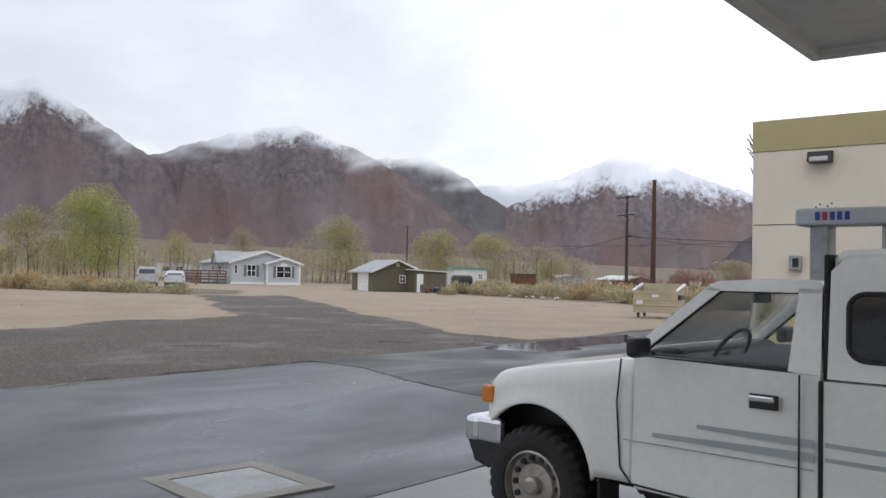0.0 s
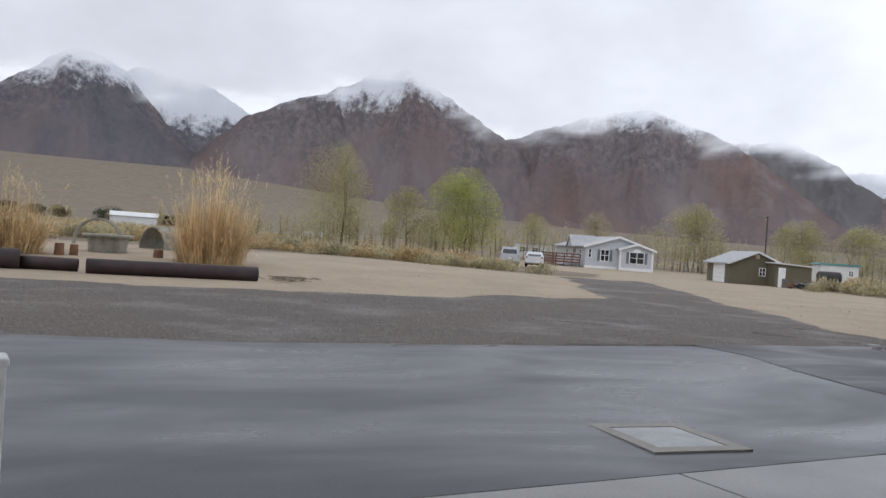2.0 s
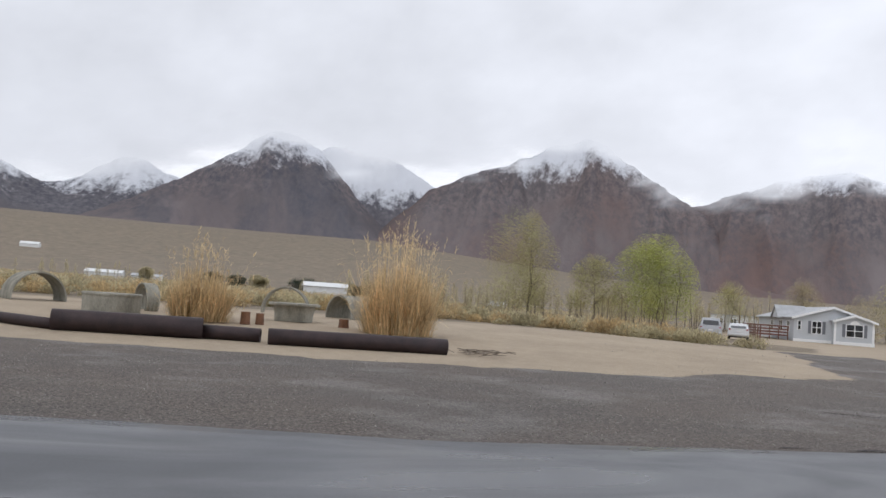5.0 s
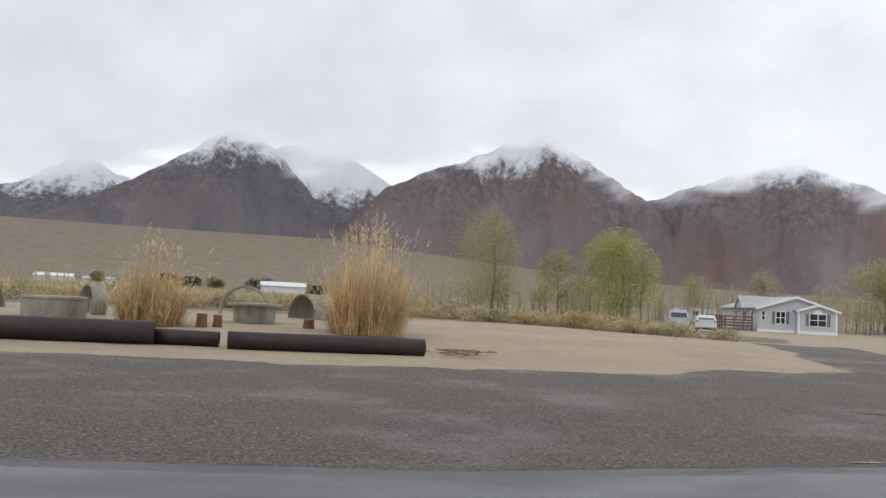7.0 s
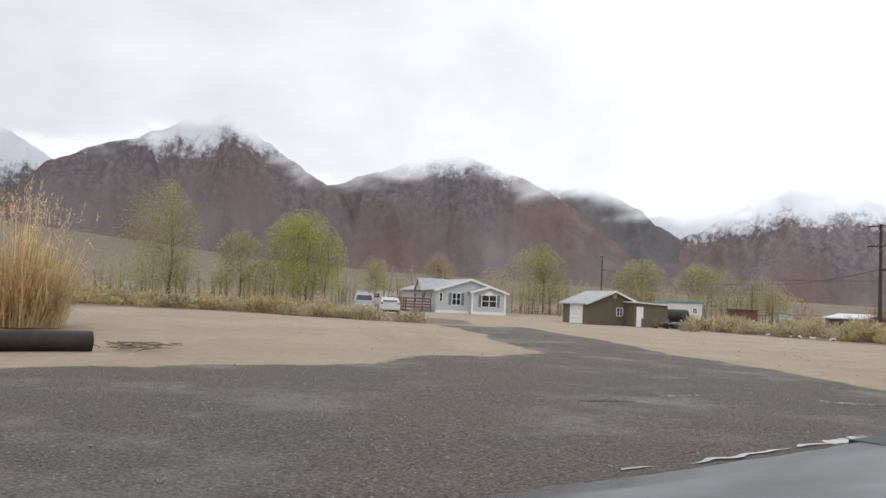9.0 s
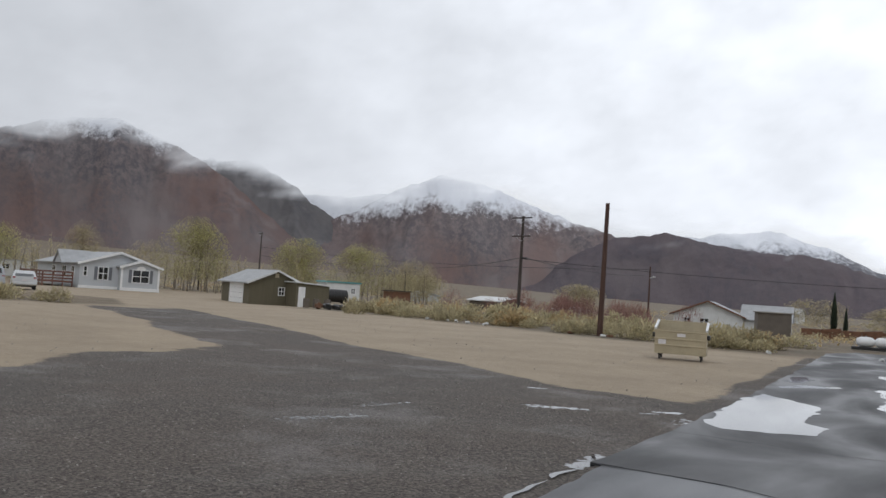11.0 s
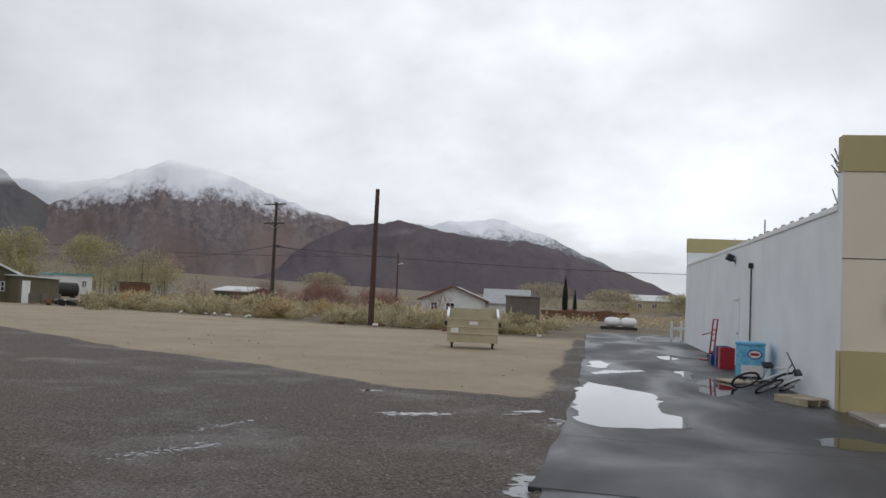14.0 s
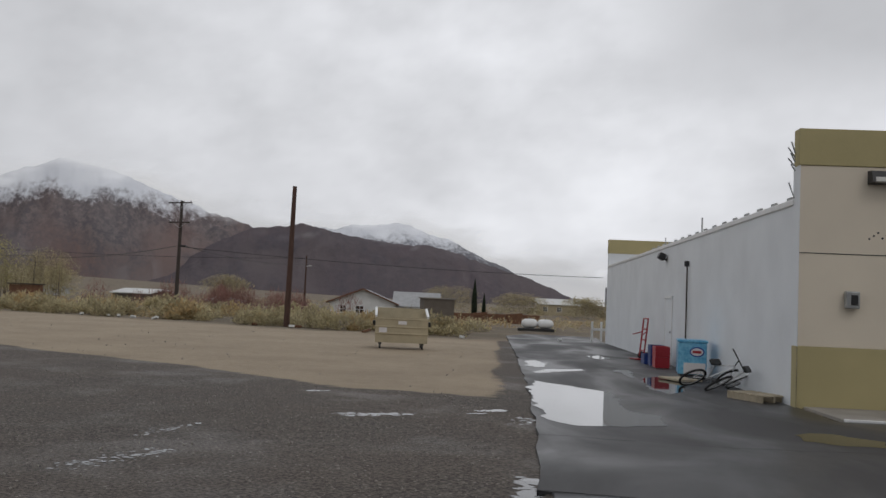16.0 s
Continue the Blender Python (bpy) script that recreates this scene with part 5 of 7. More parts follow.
bicycle("bicycle", pose(2.78, 20.9, 0.03, 52, 0, 28), "white-framed bicycle toppled against the blue freezer")
bicycle("bicycle", pose(3.0, 19.9, 0.03, 58, 0, 52), "second bicycle slumped low over the first one")
plt = thing("wooden_pallet", pose(3.55, 18.3, 0.016, 0, 0, 24), "pale wooden pallet lying flat beside the wall", "pallet")
for k in range(6):
    bm = bmesh.new()
    box(bm, (0, -0.42 + 0.168 * k, 0.125), (0.6, 0.1, 0.022), 0.003)
    part("deck_board", bm, PALLET_WOOD, plt)
for x in (-0.27, 0, 0.27):
    bm = bmesh.new()
    box(bm, (x, 0, 0.057), (0.045, 0.95, 0.114), 0.003)
    part("stringer", bm, PALLET_WOOD, plt)
cb = thing("flattened_cardboard", pose(2.95, 22.2, 0.032, 0, 0, 20), "flat pale board lying on the wet asphalt", "board")
bm = bmesh.new()
box(bm, (0, 0, 0.03), (0.6, 0.9, 0.05), 0.01)
part("sheet", bm, PALLET_WOOD, cb)
ht = thing("hand_truck", pose(3.45, 30.6, 0.018, 0, 0, -75), "red steel hand truck standing upright by the wall", "hand truck")
bm = bmesh.new()
for x in (-0.17, 0.17):
    rod(bm, (x, 0, 0.12), (x, 0.12, 1.35), 0.028)
for z in (0.3, 0.65, 1.0, 1.34):
    rod(bm, (-0.17, 0.0 + 0.09 * z, z), (0.17, 0.09 * z, z), 0.022)
rod(bm, (0.17, 0.05, 0.9), (0.4, -0.18, 0.82), 0.018)
rod(bm, (-0.17, 0.05, 0.9), (-0.05, -0.3, 0.82), 0.018)
part("frame", bm, RED_PAINT, ht)
bm = bmesh.new()
box(bm, (0, -0.16, 0.03), (0.46, 0.34, 0.03), 0.005)
part("toe_plate", bm, RED_PAINT, ht)
for x in (-0.22, 0.22):
    bm = bmesh.new()
    rod(bm, (x - 0.04, 0.1, 0.13), (x + 0.04, 0.1, 0.13), 0.13, n=18)
    part("wheel", bm, RUBBER, ht)


def crate(x, y, z, rz, m, label):
    c = thing("plastic_crate", pose(x, y, z, 0, 0, rz), label, "crate", "stacked crates")
    bm = bmesh.new()
    for a, b in (((-0.2, -0.28, 0), (0.2, -0.25, 0.3)), ((-0.2, 0.25, 0), (0.2, 0.28, 0.3)), ((-0.2, -0.25, 0), (-0.17, 0.25, 0.3)), ((0.17, -0.25, 0), (0.2, 0.25, 0.3)), ((-0.17, -0.25, 0), (0.17, 0.25, 0.02))):
        span(bm, a, b, 0.006)
    part("shell", bm, m, c)
    bm = bmesh.new()
    for sx in (-0.2, 0.2):
        for zz in (0.1, 0.2):
            box(bm, (sx, 0, zz), (0.02, 0.5, 0.02))
    part("rib", bm, m, c)


for k, (x, y, z, m, lb) in enumerate(((3.4, 27.0, 0.018, RED_PAINT, "red plastic crate beside the wall"), (3.4, 27.75, 0.018, BLUE_PLASTIC, "dark blue plastic crate beside the wall"), (3.4, 27.75, 0.32, BLUE_PLASTIC, "dark blue crate stacked on another"), (3.4, 27.0, 0.32, RED_PAINT, "red crate stacked on another"), (3.35, 28.6, 0.018, BLUE_PLASTIC, "dark blue crate next to the hand truck"))):
    crate(x, y, z, 3 * wobble(k, 5, 1.3), m, lb)
fn = thing("white_fence", pose(3.75, 45.4, 0.0), "short white rail fence at the store's far corner", "fence")
for k in range(3):
    bm = bmesh.new()
    box(bm, (0.45 * k - 0.3, 0, 0.5), (0.1, 0.1, 1.0), 0.01)
    part("post", bm, WHITE_TRIM, fn)
bm = bmesh.new()
box(bm, (0.3, 0, 0.62), (1.3, 0.04, 0.12), 0.01)
part("rail", bm, WHITE_TRIM, fn)

# ---- dumpster ----
dm = thing("dumpster", pose(-4.5, 31.1, 0.0, 0, 0, 8), "tan steel dumpster with white stickers and open top", "dumpster")
bm = bmesh.new()
W2 = 0.87
prof = [(-0.5, 0.2), (0.5, 0.2), (0.62, 1.28), (-0.52, 1.05)]
slab(bm, prof, -W2, -W2 + 0.03, "x")
slab(bm, prof, W2 - 0.03, W2, "x")
for a, b in (((-0.5, 0.2), (-0.52, 1.05)), ((0.5, 0.2), (0.62, 1.28)), ((-0.5, 0.2), (0.5, 0.2))):
    d = Vector((b[0] - a[0], b[1] - a[1])).normalized() * 0.03
    slab(bm, [a, b, (b[0] - d.y, b[1] + d.x), (a[0] - d.y, a[1] + d.x)], -W2, W2, "x")
body = part("bin", bm, DUMP_TAN, dm)
for z in (0.5, 0.72, 0.98):
    bm = bmesh.new()
    box(bm, (0, -0.53, z), (2 * W2 + 0.06, 0.06, 0.05), 0.01)
    part("rib", bm, DUMP_TAN, dm)
for x in (-W2 + 0.01, W2 - 0.01):
    bm = bmesh.new()
    slab(bm, [(-0.56, 1.03), (0.64, 1.29), (0.62, 1.36), (-0.58, 1.1)], x - 0.04, x + 0.04, "x")
    part("rim_rail", bm, WHITE_TRIM, dm)
bm = bmesh.new()
box(bm, (0, 0.62, 1.3), (2 * W2, 0.05, 0.09), 0.01)
part("back_rail", bm, DUMP_TAN, dm)
for x in (-W2 - 0.05, W2 + 0.05):
    bm = bmesh.new()
    box(bm, (x, -0.1, 0.83), (0.1, 0.6, 0.16), 0.02)
    part("fork_pocket", bm, BLACK_PAINT, dm)
for x, z, w in ((-0.62, 0.62, 0.26), (0.02, 0.9, 0.28)):
    bm = bmesh.new()
    box(bm, (x, -0.545, z), (w, 0.004, 0.18))
    part("sticker", bm, PAPER, dm)
for x in (-0.7, 0.7):
    for y in (-0.4, 0.4):
        bm = bmesh.new()
        rod(bm, (x - 0.03, y, 0.08), (x + 0.03, y, 0.08), 0.08, n=14)
        box(bm, (x, y, 0.17), (0.1, 0.1, 0.08))
        part("caster", bm, BLACK_PAINT, dm)


# ---- poles and wires ----
def pole(x, y, top, r, material, arms, label, lean=(0, 0), ang=0.0, lamp=False):
    p = thing("utility_pole", pose(x, y, gz(x, y) - 0.05, lean[0], lean[1], ang), label, "utility pole", "utility poles")
    bm = bmesh.new()
    rod(bm, (0, 0, 0), (0, 0, top), r, r * 0.66, 12)
    part("shaft", bm, material, p)
    for z, w in arms:
        bm = bmesh.new()
        box(bm, (0, -r, z), (w, 0.1, 0.12), 0.01)
        a = part("crossarm", bm, material, p)
        bm = bmesh.new()
        for k in range(4):
            rod(bm, ((k / 3 - 0.5) * w * 0.9, -r, z + 0.06), ((k / 3 - 0.5) * w * 0.9, -r, z + 0.2), 0.035, n=6)
        part("insulator", bm, STEEL, a)
        bm = bmesh.new()
        rod(bm, (w * 0.3, -r, z - 0.03), (0, -r * 0.9, z - 0.5), 0.02, n=5)
        rod(bm, (-w * 0.3, -r, z - 0.03), (0, -r * 0.9, z - 0.5), 0.02, n=5)
        part("brace", bm, STEEL, p)
    if lamp:
        bm = bmesh.new()
        rod(bm, (0, 0, top - 1.6), (0.5, -0.3, top - 1.4), 0.04)
        box(bm, (0.65, -0.4, top - 1.42), (0.4, 0.25, 0.14), 0.05)
        part("street_light", bm, OFF_WHITE, p)
    return p


pole(-12.25, 47.2, 7.45, 0.17, WOOD_POLE, (), "bare reddish-brown wooden pole at the lot's edge", (0, 0.4))
pole(-30.3, 79.9, 9.75, 0.19, DARK_POLE, ((9.55, 2.6), (7.75, 2.4)), "dark wooden power pole with two crossarms", ang=-20)
pole(-98.2, 124.7, 10.6, 0.16, DARK_POLE, ((10.4, 2.6),), "weathered power pole with one crossarm behind the garage", ang=-35)
pole(-60, 110.0, 5.6, 0.12, DARK_POLE, (), "short dark wooden pole among the scrub")
pole(-27.5, 121.0, 8.2, 0.15, WOOD_POLE, (), "wooden pole carrying a small white street light", lamp=True)
pole(-85, 95, 6.0, 0.13, DARK_POLE, (), "plain wooden pole standing behind the pale house")


def wire(a, b, sag, label="slack black overhead cable between poles"):
    a, b = Vector(a), Vector(b)
    bm = bmesh.new()
    pts = [a.lerp(b, i / 24) - Vector((0, 0, sag * 4 * (i / 24) * (1 - i / 24))) for i in range(25)]
    tube(bm, pts, 0.028)
    return tagged(part("overhead_wire", bm, WIRE), label, "cable", "overhead wires")


wire((-30.3, 79.9, 5.9), (-27.5, 121, 6.2), 0.6)
wire((-30.3, 79.9, 5.7), (9, 88, 4.75), 0.35)
wire((-30.3, 79.9, 5.8), (-60, 110, 5.3), 0.5)
wire((-60, 110, 5.4), (-98.2, 124.7, 6.5), 0.5)
wire((-27.5, 121, 7.0), (-98.2, 124.7, 8.0), 1.0)
bx = thing("transformer_box", pose(-29.85, 79.6, 5.75), "small dark box clamped to the power pole", "transformer")
bm = bmesh.new()
box(bm, (0, 0, 0), (0.6, 0.2, 0.18), 0.03)
part("case", bm, BLACK_PAINT, bx)


# ---- old pipes, culverts and tables ----
def pipe(a, b, r, label, open_end=True):
    t = thing("steel_pipe", None, label, "pipe", "rusted pipes along the lot")
    bm = bmesh.new()
    a, b = Vector((a[0], a[1], gz(*a) + r - 0.03)), Vector((b[0], b[1], gz(*b) + r - 0.03))
    q = (b - a).to_track_quat("Z", "Y").to_matrix().to_4x4()
    L = (b - a).length
    lathe(bm, [(r * 0.86, 0.0), (r, 0.0), (r * 1.0, L * 0.25), (r * 1.01, L * 0.5), (r, L * 0.75), (r, L), (r * 0.86, L), (r * 0.86, 0.0)], Matrix.Translation(a) @ q, 28)
    part("barrel", bm, RUST_PIPE, t, smooth=True)
    return t


pipe((-18.9, -10.6), (-18.4, -7.0), 0.14, "thin rusted steel pipe lying on the sand")
pipe((-18.4, -6.9), (-16.6, -4.9), 0.15, "thin rusted steel pipe lying end to end")
pipe((-16.55, -5.0), (-16.35, -1.25), 0.28, "thick dark rusted steel pipe lying on the sand")
pipe((-16.5, -1.25), (-16.1, 0.25), 0.19, "short rusted steel pipe between two larger ones")
pipe((-15.6, 0.4), (-15.25, 5.25), 0.22, "long dark rusted steel pipe beside the gravel")
pipe((-16.7, 0.6), (-16.3, 4.9), 0.13, "slim rusted pipe lying behind a thicker one")


def culvert(x, y, r, length, rz, label, sweep=200):
    """A corrugated arch, open below."""
    t = thing("culvert_arch", pose(x, y, gz(x, y) - 0.02, 0, 0, rz), label, "culvert", "culvert arches")
    bm = bmesh.new()
    n, k = 26, max(6, int(length / 0.07))
    drop = r * math.sin(radians((sweep - 180) / 2))
    rings = []
    for side in (0, 1):
        grid = []
        for j in range(k + 1):
            rr = r - 0.05 * side + 0.012 * math.cos(j * math.pi)
            grid.append([bm.verts.new((-length / 2 + length * j / k, rr * math.cos(a), rr * math.sin(a) + drop)) for a in np.radians(np.linspace(90 - sweep / 2, 90 + sweep / 2, n))])
        rings.append(grid)
    for grid in rings:
        for a, b in zip(grid, grid[1:]):
            for i in range(n - 1):
                bm.faces.new((a[i], a[i + 1], b[i + 1], b[i]))
    for j in (0, k):
        a, b = rings[0][j], rings[1][j]
        for i in range(n - 1):
            bm.faces.new((a[i], a[i + 1], b[i + 1], b[i]))
    bmesh.ops.recalc_face_normals(bm, faces=bm.faces[:])
    part("shell", bm, OLD_CONCRETE, t)
    return t


culvert(-29.0, -7.1, 1.0, 1.6, 22, "half-round grey culvert section standing like an arch", 190)
culvert(-26.2, -2.9, 0.64, 0.5, 112, "narrow upright culvert ring seen against dry reeds", 250)
culvert(-30.5, 2.75, 1.08, 0.3, 150, "thin half-round culvert arch behind the round table", 190)
culvert(-29.3, 5.5, 0.84, 1.7, 118, "half-round grey culvert section on the sand", 200)


def round_table(x, y, r, h, label, drum):
    t = thing("concrete_table", pose(x, y, gz(x, y) - 0.02), label, "table", "concrete tables")
    bm = bmesh.new()
    if drum:
        lathe(bm, [(0.0, 0), (r * 0.97, 0), (r * 0.98, h - 0.1), (r * 0.9, h - 0.1)], Matrix.Identity(4), 28)
    else:
        lathe(bm, [(0.0, 0), (r * 0.74, 0), (r * 0.76, h * 0.4), (r * 0.82, h - 0.1), (0.1, h - 0.1)], Matrix.Identity(4), 28)
    part("base", bm, OLD_CONCRETE, t)
    bm = bmesh.new()
    lathe(bm, [(0.01, h - 0.1), (r, h - 0.1), (r * 1.01, h - 0.06), (r * 1.0, h - 0.01), (r * 0.97, h), (0.01, h)], Matrix.Identity(4), 28)
    part("tabletop", bm, OLD_CONCRETE, t)


round_table(-24.2, -4.0, 0.98, 0.66, "round grey concrete drum used as a table", True)
round_table(-25.0, 2.35, 0.95, 0.68, "round concrete table with a tapered pedestal", False)
for k, (x, y, h, r) in enumerate(((-22.2, 0.35, 0.42, 0.16), (-22.4, 0.85, 0.38, 0.14), (-23.2, 3.9, 0.3, 0.18))):
    t = thing("tree_stump", pose(x, y, gz(x, y) - 0.02), "short sawn stump standing on the sand", "stump", "sawn stumps")
    bm = bmesh.new()
    lathe(bm, [(r * 1.1, 0), (r, h * 0.5), (r * 0.96, h), (0.001, h * 1.01)], Matrix.Identity(4), 12)
    part("log", bm, RUSTY, t)
bm = bmesh.new()
rnd = random.Random(4)
for k in range(46):
    x, y = -15.6 + rnd.gauss(0, 0.45), 6.35 + rnd.gauss(0, 0.42)
    a = rnd.uniform(0, 6.3)
    L = rnd.uniform(0.2, 0.7)
    rod(bm, (x, y, gz(x, y) + 0.02 + rnd.uniform(0, 0.1)), (x + L * math.cos(a), y + L * math.sin(a), gz(x, y) + 0.02 + rnd.uniform(0, 0.1)), 0.014, 0.006, 5)
tagged(part("twig_debris", bm, GREY_BARK), "heap of dead twigs on damp sand by the pipe", "debris", kind="stuff")


# ---- plants ----
def blades(name, material, spots, label, category, kind, parent=None):
    """Many thin leaves: each spot is (base, tip, width, bend)."""
    v, f = [], []
    for (bx_, by, bz), (tx, ty, tz), w, bend in spots:
        d = Vector((tx - bx_, ty - by, 0))
        side = Vector((-d.y, d.x, 0))
        side = side.normalized() * w if side.length > 1e-4 else Vector((w, 0, 0))
        mx, my, mz = (bx_ + tx) / 2 - d.x * bend, (by + ty) / 2 - d.y * bend, (bz + tz) / 2 + bend * 0.3 * abs(tz - bz)
        i = len(v)
        v += [(bx_ - side.x, by - side.y, bz), (bx_ + side.x, by + side.y, bz), (mx + side.x, my + side.y, mz), (mx - side.x, my - side.y, mz), (tx, ty, tz)]
        f += [(i, i + 1, i + 2, i + 3), (i + 3, i + 2, i + 4)]
    me = bpy.data.meshes.new(name)
    me.from_pydata(v, [], f)
    me.materials.append(material)
    ob = new(name, me)
    if parent:
        ob.parent = parent
        return ob
    return tagged(ob, label, category, kind=kind)


def reeds(x, y, h, w, n, label, seed):
    """A clump of cane: leaning stalks, drooping leaves along them and feathery plumes on the tallest."""
    rnd = random.Random(seed)
    t = thing("reed_clump", None, label, "reeds", "dry reed clumps")
    stalks, leaves, plumes = [], [], []
    z = gz(x, y) - 0.02
    for _ in range(n):
        a, q = rnd.uniform(0, 6.28), math.sqrt(rnd.random())
        r0 = q * w * 0.34
        r1 = q * w * rnd.uniform(0.3, 0.78)
        hh = h * (0.3 + 0.7 * rnd.betavariate(1.7, 2.3)) * (1.12 - 0.42 * q)
        a1 = a + rnd.gauss(0, 0.45)
        p0, p1 = Vector((x + r0 * math.cos(a), y + r0 * math.sin(a), z)), Vector((x + r1 * math.cos(a1), y + r1 * math.sin(a1), z + hh))
        stalks.append((tuple(p0), tuple(p1), rnd.uniform(0.005, 0.012), rnd.gauss(0.06, 0.1)))
        for _ in range(3):
            m = p0.lerp(p1, rnd.uniform(0.25, 0.98))
            b, L = rnd.uniform(0, 6.28), rnd.uniform(0.18, 0.55)
            leaves.append((tuple(m), (m.x + L * 0.8 * math.cos(b), m.y + L * 0.8 * math.sin(b), m.z + L * rnd.uniform(-0.55, 0.5)), rnd.uniform(0.006, 0.014), -0.15))
        if hh > 0.72 * h:
            for _ in range(9):
                b, L = rnd.uniform(0, 6.28), rnd.uniform(0.08, 0.26)
                m = p0.lerp(p1, rnd.uniform(0.9, 1.06))
                plumes.append((tuple(m), (m.x + L * 0.5 * math.cos(b), m.y + L * 0.5 * math.sin(b), m.z + L * rnd.uniform(0.1, 1.0)), 0.008, -0.1))
    for _ in range(n // 2):
        a, q = rnd.uniform(0, 6.28), math.sqrt(rnd.random())
        r0 = q * w * 0.4
        r1 = r0 + rnd.uniform(0.1, 0.5)
        leaves.append(((x + r0 * math.cos(a), y + r0 * math.sin(a), z), (x + r1 * math.cos(a), y + r1 * math.sin(a), z + rnd.uniform(0.15, 0.9)), 0.014, 0.2))
    blades("stalk", REED, stalks, "", "", "", t)
    blades("leaf", REED_LEAF, leaves, "", "", "", t)
    blades("plume", REED_LEAF, plumes, "", "", "", t)


reeds(-21.6, 5.45, 3.95, 3.3, 1300, "tall clump of straw-coloured dry reeds", 1)
reeds(-22.6, -1.15, 3.0, 2.7, 850, "straw-coloured dry reed clump with greenish tips", 2)


def tree(x, y, h, w, material, label, seed, leaves=2600, leaf=0.26, low=0.22, trunks=1):
    rnd = random.Random(seed)
    z0 = gz(x, y) - 0.05
    t = thing("tree", pose(x, y, z0), label, "tree")
    bm = bmesh.new()
    tips = []
    for k in range(trunks):
        ox, oy = (rnd.uniform(-0.28, 0.28) * w, rnd.uniform(-0.28, 0.28) * w) if trunks > 1 else (0, 0)
        top = Vector((ox * 1.1, oy * 1.1, h * rnd.uniform(0.8, 0.95)))
        p, r = Vector((ox, oy, 0)), 0.011 * h / math.sqrt(trunks)
        for s in range(6):
            q = Vector((ox, oy, 0)).lerp(top, (s + 1) / 6) + Vector((rnd.gauss(0, 0.03 * w), rnd.gauss(0, 0.03 * w), 0))
            rod(bm, p, q, r, r * 0.8, 7, False)
            if s >= (1 if trunks == 1 else 0):
                for _ in range(3 if trunks == 1 else 2):
                    a = rnd.uniform(0, 6.28)
                    reach = w * 0.5 * rnd.uniform(0.45, 1.0) * (1.15 - abs(s / 5 - 0.35)) / math.sqrt(trunks)
                    e = q + Vector((reach * math.cos(a), reach * math.sin(a), rnd.uniform(0.4, 1.1) * reach))
                    rod(bm, q, e, r * 0.5, r * 0.12, 5, False)
                    tips.append((q, e))
            p, r = q, r * 0.8
    part("trunk", bm, GREY_BARK, t)
    spots = []
    puffs = [(rnd.uniform(-0.36, 0.36) * w, rnd.uniform(-0.36, 0.36) * w, rnd.uniform(low + 0.03, 0.92) * h) for _ in range(110 if leaves > 5000 else 46)]
    for _ in range(int(leaves * 3.4 * (1.0 if leaves > 5000 else 2.2))):
        if rnd.random() < 0.22:
            q, e = tips[rnd.randrange(len(tips))]
            c = q.lerp(e, rnd.betavariate(2.2, 1.1)) + Vector((rnd.gauss(0, 0.08 * w), rnd.gauss(0, 0.08 * w), rnd.gauss(0, 0.06 * h)))
        else:
            px, py, pz = puffs[rnd.randrange(len(puffs))]
            c = Vector((px + rnd.gauss(0, 0.09 * w), py + rnd.gauss(0, 0.09 * w), pz + rnd.gauss(0, 0.09 * h)))
        f = c.z / h
        reach = 0.5 * w * (0.62 + 0.5 * math.sin(math.pi * min(1.0, max(0.0, f)) ** 0.8))
        if f < low or f > 1.03 or math.hypot(c.x, c.y) > reach * (1.0 if f < 0.75 else 1.0 - 1.3 * (f - 0.75)):
            continue
        a, b = rnd.uniform(0, 6.28), rnd.uniform(-0.7, 0.7)
        s = leaf * rnd.uniform(0.35, 0.8)
        spots.append(((c.x, c.y, c.z), (c.x + s * math.cos(a), c.y + s * math.sin(a), c.z + s * b), s * 0.26, rnd.uniform(-0.1, 0.1)))
    blades("crown", material, spots, "", "", "", t)
    return t


tree(-86.5, 54.2, 11.3, 10.2, LEAF_GREEN, "fresh green cottonwood beside the parked cars", 3, 13000, 0.26, 0.1, 3)
tree(-84.6, 35.6, 12.6, 9.0, LEAF_OLIVE, "tall budding cottonwood with thin olive leaves", 5, 9000, 0.22, 0.1, 2)
tree(-92, 49, 8.6, 7.0, LEAF_OLIVE, "low budding tree between two cottonwoods", 7, 1900, 0.28, 0.2)
tree(-96, 43, 6.5, 6, LEAF_DULL, "thin bare-looking tree with ochre buds", 8, 900, 0.26, 0.25)
tree(-80, 88, 9.6, 9.5, LEAF_OLIVE, "hazy budding tree beyond the olive garage", 11, 2700, 0.3, 0.15, 3)
tree(-72, 101, 8.2, 9.0, LEAF_OLIVE, "wide budding tree behind the olive garage", 12, 2300, 0.3, 0.15, 3)
tree(-62, 102, 7.8, 10.0, LEAF_OLIVE, "wide thin olive-budded tree in the scrub", 13, 2300, 0.28, 0.1, 4)
tree(-56, 106, 6.4, 8.0, LEAF_DULL, "thin ochre-budded tree in the scrub", 14, 1300, 0.28, 0.1, 3)
tree(-98, 86, 8.4, 6.5, LEAF_DULL, "sparse leafless tree behind the pale house", 15, 1200, 0.28, 0.15, 2)
tree(-104, 78, 7.4, 6.0, LEAF_OLIVE, "small budding tree behind the pale house", 16, 1200, 0.28, 0.15, 2)
tree(-92, 92, 6.6, 7.0, LEAF_DULL, "leafless thicket of pale trunks behind the house", 17, 900, 0.26, 0.1, 4)
tree(-112, 70, 6.5, 5.0, LEAF_OLIVE, "young budding tree against the alluvial fan", 18, 800, 0.28, 0.1, 2)
tree(-100, 30, 6.0, 6.0, LEAF_DULL, "bare grey tree at the scrub's edge", 19, 700, 0.26, 0.1, 3)
